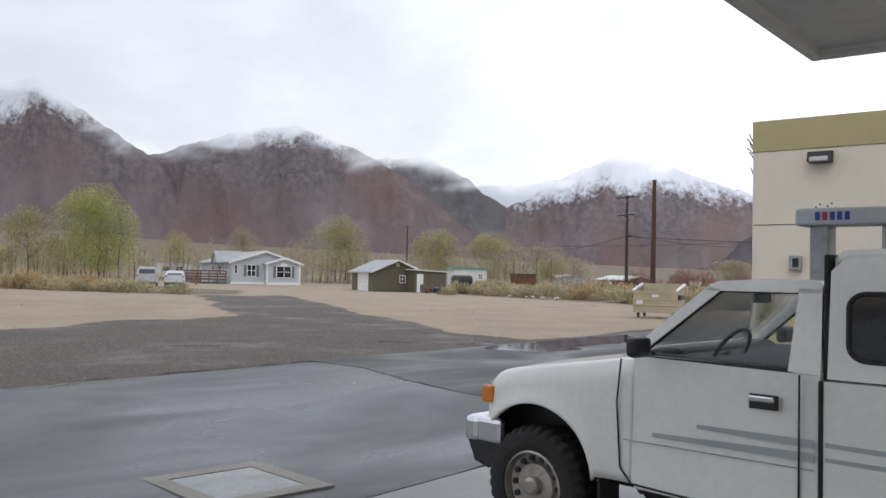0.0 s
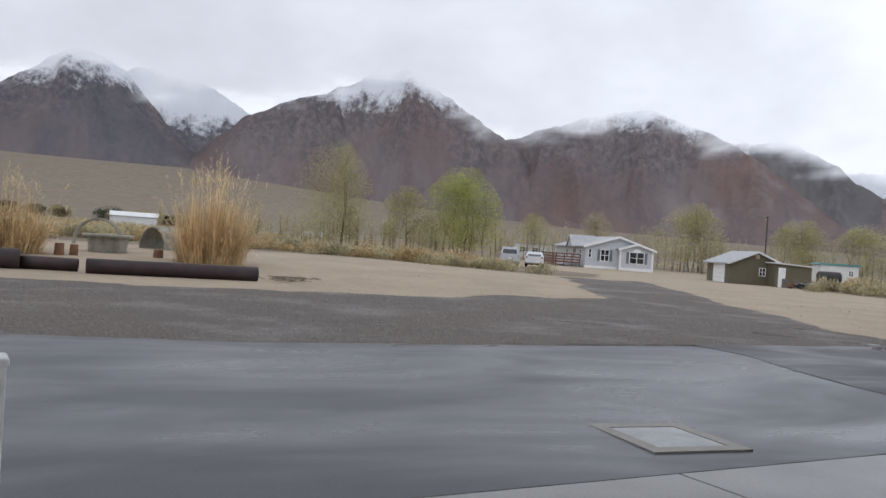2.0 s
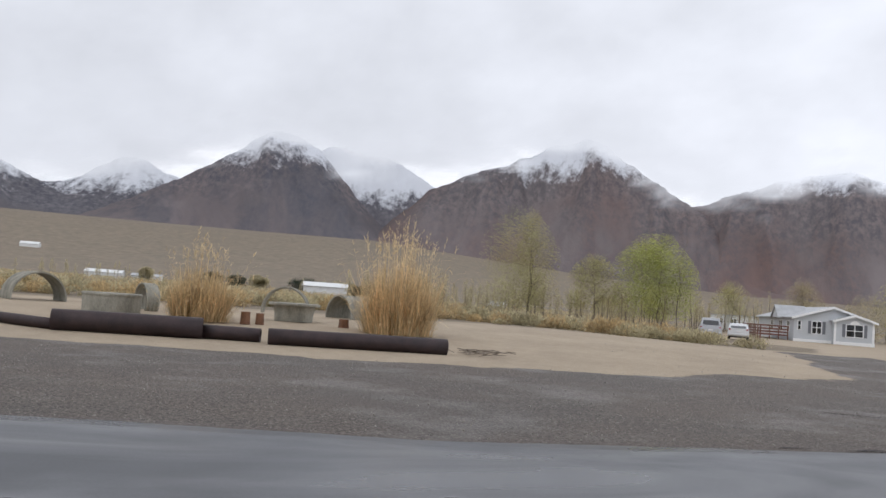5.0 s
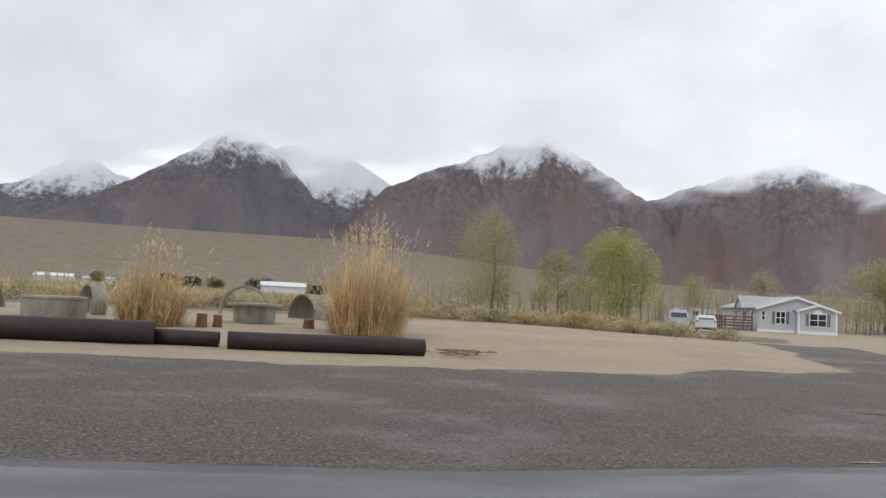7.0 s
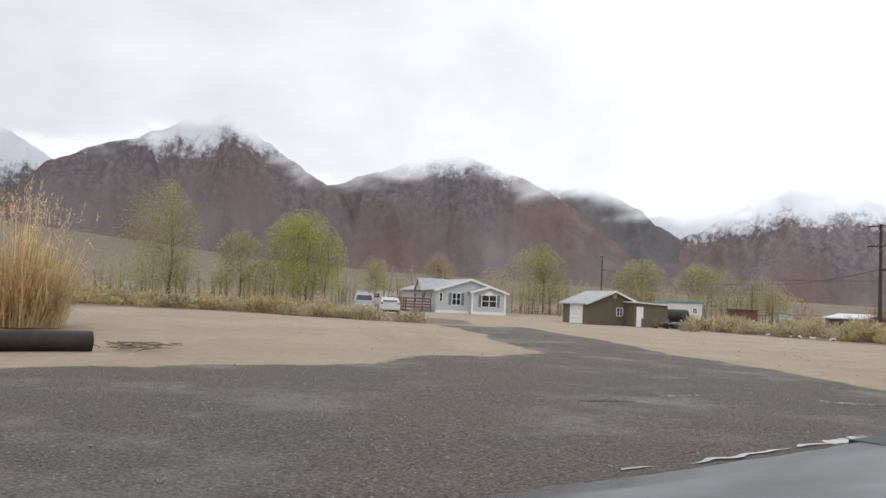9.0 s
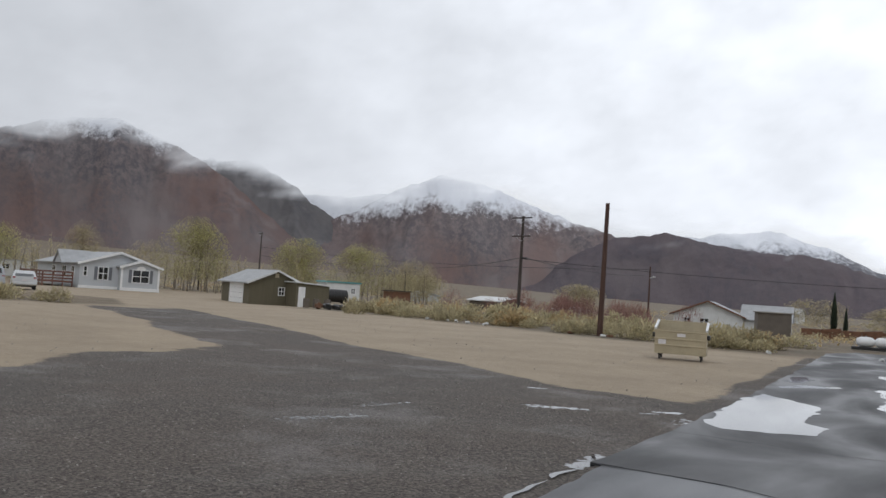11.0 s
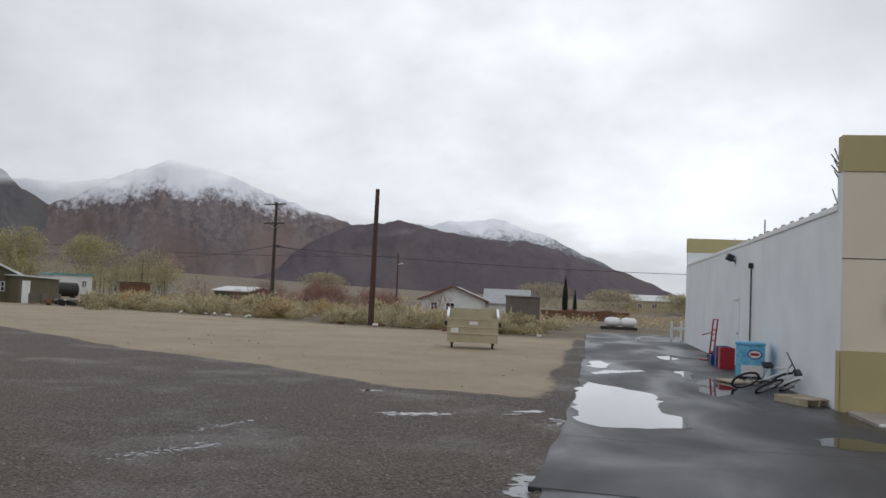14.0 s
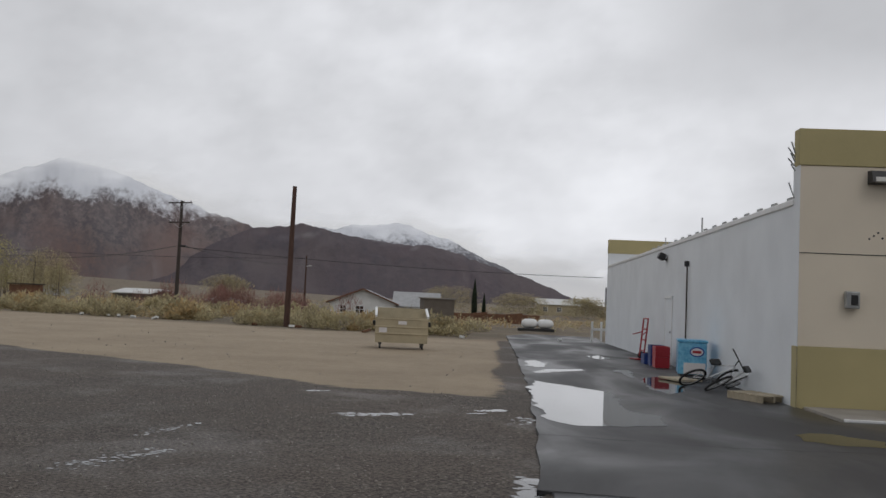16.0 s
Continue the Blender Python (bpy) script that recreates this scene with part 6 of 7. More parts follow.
tree(-108, 60, 5.5, 8.0, LEAF_DULL, "row of bare trunks behind the cottonwoods", 20, 800, 0.26, 0.05, 5)
tree(-104, 40, 5.0, 8.0, LEAF_DULL, "row of bare trunks near the trailers", 23, 700, 0.26, 0.05, 5)
for k, (x, y, h, w) in enumerate(((-236, 34, 4.4, 9), (-224, 9, 3.4, 6), (-224, 15, 3.0, 6), (-226, 21, 3.6, 6), (-222, 41, 3.8, 7), (-222, 47, 3.0, 5), (-310, 62, 5, 7), (-260, -8, 4, 5), (-200, 110, 6, 10), (-120, 215, 7, 12), (-60, 190, 6, 12), (4, 190, 4.5, 14), (16, 170, 4, 12), (-90, 170, 6, 14), (-12, 210, 6, 16))):
    tree(x, y, h, w, LEAF_DARK if k in (0, 1, 2, 5) else LEAF_DULL, "dark evergreen tree among distant buildings" if k in (0, 1, 2, 5) else "rounded budding tree in the distance", 40 + k, 900, 0.5, 0.03, 3)


def thicket(name, spans, label, seed):
    """Rows of thin bare trees: slim trunks, twigs and a haze of buds, too many to count."""
    rnd = random.Random(seed)
    bm = bmesh.new()
    spots = []
    for b0, b1, r0, r1, count, h0, h1 in spans:
        for _ in range(count):
            b, r = radians(rnd.uniform(b0, b1)), rnd.uniform(r0, r1)
            x, y, h = r * math.sin(b), r * math.cos(b), rnd.uniform(h0, h1)
            if (x + 71) ** 2 + (y - 66) ** 2 < 15**2 or (x + 52) ** 2 + (y - 70) ** 2 < 12**2:
                continue
            z = gz(x, y) - 0.05
            lean = Vector((rnd.gauss(0, 0.06) * h, rnd.gauss(0, 0.06) * h, h * 0.8))
            rod(bm, (x, y, z), (x + lean.x, y + lean.y, z + lean.z), 0.014 * h, 0.003 * h, 5, False)
            for _ in range(110):
                u = rnd.uniform(0.25, 1.0)
                a, q = rnd.uniform(0, 6.28), rnd.uniform(0.0, 0.24) * h * (1.2 - u)
                p = Vector((x, y, z)) + lean * u + Vector((q * math.cos(a), q * math.sin(a), rnd.uniform(0, 0.2) * h))
                L = rnd.uniform(0.15, 0.4)
                spots.append((tuple(p), (p.x + L * 0.5 * math.cos(a), p.y + L * 0.5 * math.sin(a), p.z + L), 0.02, 0.0))
    tagged(part(name + "_trunks", bm, GREY_BARK), label, "trees", kind="stuff")
    blades(name, LEAF_DULL, spots, label, "trees", "stuff")


thicket("bare_trees", ((-79, -57, 98, 128, 150, 2.2, 5.0), (-56, -46, 104, 130, 60, 3.0, 6.0), (-44, -27, 108, 140, 110, 2.5, 5.5), (-100, -80, 190, 260, 50, 2.5, 4.5)), "thin bare trees with ochre buds beyond the scrub", 91)
for x, y, h in ((-4.35, 128, 6.3), (-3.0, 131, 4.2)):
    rnd = random.Random(int(h * 10))
    t = thing("cypress_tree", pose(x, y, gz(x, y) - 0.1), "narrow dark cypress tree", "tree", "cypress trees")
    bm = bmesh.new()
    rod(bm, (0, 0, 0), (0, 0, h * 0.9), 0.12, 0.03)
    part("trunk", bm, DARK_BRUSH, t)
    spots = []
    for _ in range(1300):
        u = rnd.random()
        r = 0.55 * (h / 6) * math.sin(math.pi * (0.12 + 0.86 * u) ** 0.8) * rnd.uniform(0.3, 1)
        a = rnd.uniform(0, 6.28)
        spots.append(((r * 0.7 * math.cos(a), r * 0.7 * math.sin(a), h * u * 0.97), (r * math.cos(a), r * math.sin(a), h * u * 0.97 + 0.35), 0.06, 0.0))
    blades("foliage", LEAF_DARK, spots, "", "", "", t)


# dry scrub: uncounted low bushes
def scrub(name, material, bushes, per, label, seed, up=0.85, thin=1.0):
    rnd = random.Random(seed)
    spots = []
    for x, y, r in bushes:
        z = gz(x, y) - 0.03
        squat = up * rnd.uniform(0.75, 1.1)
        for _ in range(per):
            a, el = rnd.uniform(0, 6.28), math.asin(rnd.random())
            q = rnd.random() ** 0.3 * (0.84 + 0.13 * math.sin(3 * a + x) * math.cos(2 * el + y))
            dx, dy, dz = math.cos(el) * math.cos(a), math.cos(el) * math.sin(a), math.sin(el)
            bx_, by, bz = x + r * q * dx, y + r * q * dy, z + r * squat * q * dz
            L = r * rnd.uniform(0.09, 0.22)
            spots.append(((bx_, by, bz), (bx_ + L * (0.5 * dx + rnd.gauss(0, 0.7)), by + L * (0.5 * dy + rnd.gauss(0, 0.7)), bz + L * (0.2 + 0.6 * dz + rnd.gauss(0, 0.5)) * squat), r * thin * rnd.uniform(0.02, 0.045), rnd.uniform(-0.05, 0.1)))
    return blades(name, material, spots, label, "scrub", "stuff")


def free_of_things(x, y):
    if (x + 57) ** 2 + (y - 72) ** 2 < 17**2 or (x + 73) ** 2 + (y - 66) ** 2 < 14**2 or (x + 52) ** 2 + (y - 52) ** 2 < 17**2:
        return False
    if x > -42 and y < 45.5 - 0.42 * (x + 10) * 1.0 + 0 and y > 10:
        return False
    if -1.5 < x < 6.5 and y < 62:
        return False
    if x > 3.5 and y < 60:
        return False
    return True


rnd = random.Random(77)
near, gold = [], []
# edge of the bare lot, north
for _ in range(190):
    x = rnd.uniform(-40, 14)
    y = 45.5 - 0.42 * (x + 10) + abs(rnd.gauss(0, 9)) + 0.4
    if -1.6 < x < 6.5 and y < 56:
        continue
    if free_of_things(x, y + 0.5):
        (near if rnd.random() < 0.8 else gold).append((x, y, rnd.choice((0.45, 0.65, 0.8, 1.0, 1.3, 1.5)) * rnd.uniform(0.85, 1.15)))
# west of the bare lot, beyond the tables and left of the cars
for _ in range(330):
    x, y = -36 - abs(rnd.gauss(0, 14)), rnd.uniform(-28, 33)
    if y < 14:
        x -= 4
    (near if rnd.random() < 0.62 else gold).append((x, y, rnd.choice((0.4, 0.6, 0.75, 1.0, 1.25)) * rnd.uniform(0.85, 1.15)))
for x, y, r in ((-34.5, 21.6, 0.95), (-36.5, 24.5, 1.1), (-35.6, 23.0, 0.7), (-38, 20.0, 0.9), (-37.4, 26.5, 1.0), (-40, 17.5, 0.9), (-39.5, 28.5, 1.0), (-9.6, 46.2, 1.2), (-8.3, 47.0, 1.0), (-27.5, 52.6, 1.1), (-31, 51.5, 1.0), (-24, 51, 0.9)):
    near.append((x, y, r))
scrub("sagebrush", SCRUB_MAT, near, 560, "dry grey-tan sagebrush round the bare lot", 5, 0.85, 0.95)
scrub("rabbitbrush", SCRUB_GOLD, gold, 480, "golden dry brush among the sagebrush", 6, 0.85, 0.95)
far_s, far_g = [], []
for k in range(9000):
    b, r = (rnd.uniform(-118, 22), 55 * math.exp(rnd.random() * 2.1)) if k < 5200 else (rnd.uniform(-112, -58), 48 * math.exp(rnd.random() * 1.75))
    x, y = r * math.sin(radians(b)), r * math.cos(radians(b))
    if free_of_things(x, y) and not (x > -40 and y < 48) and not (x > -46 and -12 < y < 30 and r < 46):
        (far_s if rnd.random() < 0.62 else far_g).append((x, y, rnd.uniform(0.5, 1.05) * (1 + r / 450)))
scrub("distant_sagebrush", SCRUB_MAT, far_s, 36, "distant dry sagebrush across the flats", 8, 0.8, 1.5)
scrub("distant_rabbitbrush", SCRUB_GOLD, far_g, 36, "distant golden brush across the flats", 9, 0.8, 1.5)
red = [(-30.5 + rnd.gauss(0, 5), 101 + rnd.gauss(0, 5), rnd.uniform(1.2, 2.2)) for _ in range(40)]
scrub("red_willow", RED_TWIG, red, 620, "leafless reddish willow thicket", 10, 1.7, 0.22)
litter = [(-14 + rnd.gauss(0, 9), 44 + rnd.gauss(0, 2.5) - 0.42 * 0, 0) for _ in range(14)]
for k, (x, y, _) in enumerate(litter):
    y = max(y, 45.2 - 0.42 * (x + 10))
    bm = bmesh.new()
    box(bm, (x, y, gz(x, y) + 0.06), (rnd.uniform(0.15, 0.45), rnd.uniform(0.1, 0.3), 0.12), 0.02, (rnd.uniform(-20, 20), rnd.uniform(-20, 20), rnd.uniform(0, 180)))
    tagged(part("litter", bm, OFF_WHITE if k % 3 else RUSTY), "scrap of wind-blown litter in the brush", "litter", "scattered litter")
# stones on the gravel and sand
v = bmesh.new()
for k in range(1700):
    x, y = rnd.uniform(-12.5, -1.3), rnd.uniform(-8, 17)
    r = rnd.uniform(0.006, 0.016) if rnd.random() < 0.9 else rnd.uniform(0.016, 0.028)
    m = Matrix.Translation((x, y, gz(x, y) - 0.01 + 0.02 * wobble(x, y, 0.35))) @ Euler((rnd.random() * 6, rnd.random() * 6, rnd.random() * 6)).to_matrix().to_4x4() @ Matrix.Diagonal((r, r * rnd.uniform(0.6, 1), r * rnd.uniform(0.4, 0.8), 1))
    bmesh.ops.create_icosphere(v, subdivisions=1, radius=1.0, matrix=m)
for k in range(380):
    x, y = rnd.uniform(-30, -1.6), rnd.uniform(12, 44)
    r = rnd.uniform(0.01, 0.026)
    m = Matrix.Translation((x, y, gz(x, y))) @ Euler((rnd.random() * 6, rnd.random() * 6, rnd.random() * 6)).to_matrix().to_4x4() @ Matrix.Diagonal((r, r * rnd.uniform(0.6, 1), r * rnd.uniform(0.4, 0.8), 1))
    bmesh.ops.create_icosphere(v, subdivisions=1, radius=1.0, matrix=m)
tagged(part("gravel_stones", v, CONCRETE), "loose pale stones on the dark gravel", "gravel", kind="stuff")


# ---- buildings of the town ----
def gable_house(name, m, w, d, h, rise, wall, roof, label, category, over=0.35, along="y", group=""):
    """Walls and a pitched roof: front face along local x at y = 0, depth d. The ridge runs along 'along'."""
    t = thing(name, m, label, category, group)
    th = 0.14
    bm = bmesh.new()
    if along == "y":
        g = [(0, -0.5), (w, -0.5), (w, h), (w / 2, h + rise), (0, h)]
        slab(bm, g, 0, th)
        part("gable_wall", bm, wall, t)
        bm = bmesh.new()
        slab(bm, g, d - th, d)
        part("gable_wall", bm, wall, t)
        for x in (0, w - th):
            bm = bmesh.new()
            span(bm, (x, th, -0.5), (x + th, d - th, h))
            part("side_wall", bm, wall, t)
        k = rise / (w / 2)
        for s in (0, 1):
            bm = bmesh.new()
            x0, x1 = (-over, w / 2) if s == 0 else (w + over, w / 2)
            slab(bm, [(x0, h - over * k + 0.02), (x1, h + rise + 0.02), (x1, h + rise + 0.14), (x0, h - over * k + 0.14)], -over, d + over)
            part("roof_slope", bm, roof, t)
    else:
        for y in (0, d - th):
            bm = bmesh.new()
            span(bm, (0, y, -0.5), (w, y + th, h))
            part("long_wall", bm, wall, t)
        for x in (0, w - th):
            bm = bmesh.new()
            slab(bm, [(0.0 + th, -0.5), (d - th, -0.5), (d - th, h), (d / 2, h + rise), (th, h)], x, x + th, "x")
            part("gable_wall", bm, wall, t)
        k = rise / (d / 2)
        for s in (0, 1):
            bm = bmesh.new()
            y0, y1 = (-over, d / 2) if s == 0 else (d + over, d / 2)
            slab(bm, [(y0, h - over * k + 0.02), (y1, h + rise + 0.02), (y1, h + rise + 0.14), (y0, h - over * k + 0.14)], -over, w + over, "x")
            part("roof_slope", bm, roof, t)
    return t


def window(parent, x, z, w, h, y=0.0, shutters=True, panes=2, axis="y"):
    """A sash window on the face y (or on the face x, with axis='x')."""
    win = new("window")
    win.parent = parent
    win.matrix_basis = pose(x, y, z) if axis == "y" else pose(y, x, z, 0, 0, -90)
    bm = bmesh.new()
    for a, b in (((-w / 2 - 0.07, -0.05, -h / 2 - 0.07), (w / 2 + 0.07, 0.0, -h / 2)), ((-w / 2 - 0.07, -0.05, h / 2), (w / 2 + 0.07, 0.0, h / 2 + 0.07)), ((-w / 2 - 0.07, -0.05, -h / 2), (-w / 2, 0.0, h / 2)), ((w / 2, -0.05, -h / 2), (w / 2 + 0.07, 0.0, h / 2))):
        span(bm, a, b)
    for k in range(1, panes):
        span(bm, (-w / 2 + w * k / panes - 0.035, -0.045, -h / 2), (-w / 2 + w * k / panes + 0.035, 0.0, h / 2))
    span(bm, (-w / 2, -0.04, -0.03), (w / 2, 0.0, 0.03))
    part("frame", bm, WHITE_TRIM, win)
    for k in range(panes):
        bm = bmesh.new()
        span(bm, (-w / 2 + w * k / panes + 0.036, -0.022, -h / 2), (-w / 2 + w * (k + 1) / panes - 0.036, -0.004, h / 2))
        part("pane", bm, DARK_GLASS, win)
    if shutters:
        for s in (-1, 1):
            bm = bmesh.new()
            box(bm, (s * (w / 2 + 0.26), -0.025, 0), (0.32, 0.045, h + 0.1), 0.008)
            part("shutter", bm, SHUTTER, win)


# pale manufactured house
hz = gz(-69, 67)
house = gable_house("pale_house", pose(-71.1, 62.4, hz, 0, 0, 66), 7.9, 15.5, 2.55, 1.25, SIDING, ROOF_GREY, "pale blue-grey manufactured house with shutters and grey roof", "house", 0.35)
bump_ = bmesh.new()
slab(bump_, [(3.9, -0.5), (7.95, -0.5), (7.95, 2.42), (5.92, 3.05), (3.9, 2.42)], -0.9, -0.002)
bay = part("front_bay", bump_, SIDING, house)
for s in (0, 1):
    bm = bmesh.new()
    x0, x1 = (3.6, 5.92) if s == 0 else (8.25, 5.92)
    slab(bm, [(x0, 2.36), (x1, 3.07), (x1, 3.19), (x0, 2.48)], -1.2, 0.0)
    part("bay_roof", bm, ROOF_GREY, house)
    bm = bmesh.new()
    slab(bm, [(x0, 2.26), (x1, 2.97), (x1, 3.2), (x0, 2.49)], -1.235, -1.203)
    part("fascia_board", bm, WHITE_TRIM, house)
    bm = bmesh.new()
    x0, x1 = (-0.36, 3.95) if s == 0 else (8.26, 3.95)
    slab(bm, [(x0, 2.36), (x1, 3.72), (x1, 3.96), (x0, 2.6)], -0.385, -0.353)
    part("fascia_board", bm, WHITE_TRIM, house)
for x in (3.95, 7.85):
    bm = bmesh.new()
    box(bm, (x, -0.92, 1.0), (0.22, 0.06, 3.0), 0.01)
    part("corner_board", bm, WHITE_TRIM, house)
bm = bmesh.new()
span(bm, (-0.06, -0.06, -0.5), (3.88, -0.002, 0.3))
span(bm, (3.86, -0.96, -0.5), (8.0, -0.903, 0.3))
part("skirting", bm, WHITE_TRIM, house)
window(house, 2.35, 1.6, 0.95, 1.25, -0.002)
window(house, 5.95, 1.5, 1.7, 1.25, -0.903, panes=2)
window(house, 0.55, 1.75, 0.3, 0.9, -0.002, shutters=False, panes=1)
bm = bmesh.new()
slab(bm, [(5.5 + 0.5 * math.cos(a) + 0.45, 2.15 + 0.42 * math.sin(a)) for a in np.linspace(0, math.pi, 12)], -0.95, -0.905)
part("fan_light", bm, WHITE_TRIM, house)
for y, w in ((-2.2, 1.0), (-5.2, 1.4), (-9, 1.2)):
    window(house, -y, 1.6, w, 1.1, -0.002, shutters=False, axis="x")
dormer = bmesh.new()
slab(dormer, [(4.2, 2.5), (6.8, 2.5), (5.5, 3.75)], -0.6, 2.6, "x")
part("porch_gable", dormer, SIDING, house)
for s in (0, 1):
    bm = bmesh.new()
    y0 = 3.9 if s == 0 else 7.1
    slab(bm, [(y0, 2.42), (5.5, 3.8), (5.5, 3.92), (y0, 2.54)], -0.75, 2.6, "x")
    part("porch_roof", bm, ROOF_GREY, house)

deck = thing("wooden_deck", pose(-71.1, 62.4, hz, 0, 0, 66), "reddish wooden deck with railing beside the pale house", "deck")
bm = bmesh.new()
span(bm, (-3.4, 0.6, 0.45), (-0.4, 9.0, 0.6))
part("platform", bm, DECK_WOOD, deck)
for k in range(9):
    bm = bmesh.new()
    box(bm, (-3.35, 0.65 + k * 1.03, 0.55), (0.1, 0.1, 2.0), 0.01)
    part("post", bm, DECK_WOOD, deck)
for k in range(4):
    bm = bmesh.new()
    box(bm, (-3.3 + k * 0.95, 0.62, 0.55), (0.1, 0.1, 2.0), 0.01)
    part("post", bm, DECK_WOOD, deck)
for z in (0.85, 1.15, 1.5):
    bm = bmesh.new()
    box(bm, (-3.4, 4.8, z), (0.05, 8.5, 0.16), 0.01)
    box(bm, (-1.9, 0.58, z), (3.0, 0.05, 0.16), 0.01)
    part("rail", bm, DECK_WOOD, deck)
for k in range(3):
    bm = bmesh.new()
    box(bm, (-3.8 - 0.3 * k, 8.0, 0.45 - 0.16 * k), (0.3, 1.3, 0.06), 0.01)
    part("tread", bm, DECK_WOOD, deck)

# olive garage with its lean-to
gzz = -0.38
gar = gable_house("olive_garage", pose(-51.6, 65.2, gzz, 0, 0, 63), 5.4, 6.6, 2.1, 1.15, OLIVE, ROOF_GREY, "olive-brown garage with a white roller door and grey roof", "garage", 0.4)
bm = bmesh.new()
span(bm, (-0.05, 1.3, 0.05), (-0.004, 4.6, 1.95), 0.01)
gd = part("roller_door", bm, WHITE_TRIM, gar, "white sectional garage door")
for k in range(1, 4):
    bm = bmesh.new()
    span(bm, (-0.056, 1.32, 0.05 + 0.475 * k), (-0.05, 4.58, 0.065 + 0.475 * k))
    part("door_joint", bm, SHUTTER, gd)
window(gar, 3.3, 1.35, 0.55, 0.7, -0.002, shutters=False)
bm = bmesh.new()
box(bm, (2.75, -0.03, 2.85), (0.4, 0.05, 0.4), 0.01)
part("gable_vent", bm, DUMP_TAN, gar)
for s in (0, 1):
    bm = bmesh.new()
    x0, x1 = (-0.41, 2.7) if s == 0 else (5.81, 2.7)
    slab(bm, [(x0, 1.9), (x1, 3.22), (x1, 3.4), (x0, 2.1)], -0.435, -0.403)
    part("fascia_board", bm, OFF_WHITE, gar)
shed = thing("lean_to_shed", pose(-51.6, 65.2, gzz, 0, 0, 63), "olive lean-to shed with a narrow white door", "shed")
bm = bmesh.new()
slab(bm, [(3.75, -0.4), (7.3, -0.4), (7.3, 2.1), (3.75, 2.28)], -2.2, -0.05)
part("shed_body", bm, OLIVE, shed)
bm = bmesh.new()
slab(bm, [(3.55, 2.3), (7.5, 2.11), (7.5, 2.23), (3.55, 2.42)], -2.4, 0.0)
part("roof", bm, OFF_WHITE, shed)
bm = bmesh.new()
span(bm, (4.0, -2.235, -0.05), (4.72, -2.205, 1.92), 0.01)
part("door", bm, WHITE_TRIM, shed, "plain white door")
for k, (x, y) in enumerate(((-45.6, 67.6), (-46.0, 66.6), (-44.9, 68.4))):
    t = thing("oil_drum", pose(x, y, gz(x, y) - 0.02), "dark rusty drum standing by the shed", "drum", "rusty drums")
    bm = bmesh.new()
    lathe(bm, [(0.001, 0), (0.29, 0), (0.3, 0.28), (0.31, 0.3), (0.3, 0.32), (0.3, 0.58), (0.31, 0.6), (0.3, 0.62), (0.29, 0.86), (0.001, 0.86)], Matrix.Identity(4), 16)
    part("barrel", bm, BLOCK, t)
heap = thing("scrap_heap", pose(-38.5, 60.5, gz(-38.5, 60.5)), "heap of dark scrap with a rusty sheet", "scrap")
for k in range(9):
    bm = bmesh.new()
    box(bm, (rnd.gauss(0, 0.8), rnd.gauss(0, 0.4), 0.2 + 0.1 * rnd.random()), (rnd.uniform(0.3, 0.9), rnd.uniform(0.2, 0.6), rnd.uniform(0.15, 0.5)), 0.04, (rnd.uniform(-20, 20), rnd.uniform(-20, 20), rnd.uniform(0, 180)))
    part("scrap_piece", bm, BLACK_PAINT if k % 3 else RUSTY, heap)
bm = bmesh.new()
box(bm, (1.3, 0.2, 0.25), (1.3, 0.7, 0.3), 0.1)
part("rusty_sheet", bm, RUSTY, heap)

# black tank and teal-trimmed trailer
tk = thing("black_water_tank", pose(-54.6, 84.4, gz(-54.6, 84.4), 0, 0, 50), "horizontal black plastic water tank", "tank")
bm = bmesh.new()
lathe(bm, [(0.001, -1.3), (0.55, -1.28), (0.72, -1.15), (0.74, -0.4), (0.71, -0.36), (0.74, -0.32), (0.74, 0.4), (0.71, 0.44), (0.74, 0.48), (0.72, 1.15), (0.55, 1.28), (0.001, 1.3)], Matrix.Translation((0, 0, 0.85)) @ Matrix.Rotation(radians(90), 4, "Y"), 24)
part("shell", bm, BLACK_PAINT, tk)
bm = bmesh.new()
for x in (-0.8, 0.8):
    box(bm, (x, 0, 0.12), (0.2, 1.2, 0.26), 0.02)
part("cradle", bm, DARK_BRUSH, tk)
tr = thing("mobile_home", pose(-58.5, 88, gz(-58, 90), 0, 0, 55), "white mobile home with a teal roof edge", "mobile home", "mobile homes")
bm = bmesh.new()
span(bm, (0, 0, 0.2), (4.4, 3.2, 2.3), 0.04)
part("body", bm, OFF_WHITE, tr)
bm = bmesh.new()
slab(bm, [(-0.2, 2.3), (4.6, 2.3), (4.5, 2.48), (-0.1, 2.48)], -0.15, 3.4)
part("roof", bm, TEAL, tr)
window(tr, 3.5, 1.4, 0.5, 0.6, -0.002, shutters=False)
for x, y, rz, L, h, lb in ((-104, 74.5, 52, 6.5, 2.3, "white mobile home behind the cars"), (-215, 80, 30, 5, 1.9, "small white trailer on the flats")):
    t = thing("mobile_home", pose(x, y, gz(x, y), 0, 0, rz), lb, "mobile home", "mobile homes")
    bm = bmesh.new()
    span(bm, (0, 0, 0.2), (L, 3, h), 0.08)
    part("body", bm, OFF_WHITE, t)
    bm = bmesh.new()
    span(bm, (-0.1, -0.1, h), (L + 0.1, 3.1, h + 0.12), 0.03)
    part("roof", bm, ROOF_GREY, t)
    for k in range(2 if L > 6 else 0):
        window(t, L * (k + 0.7) / 3.4, 1.5, 0.9, 0.6, -0.002, shutters=False)

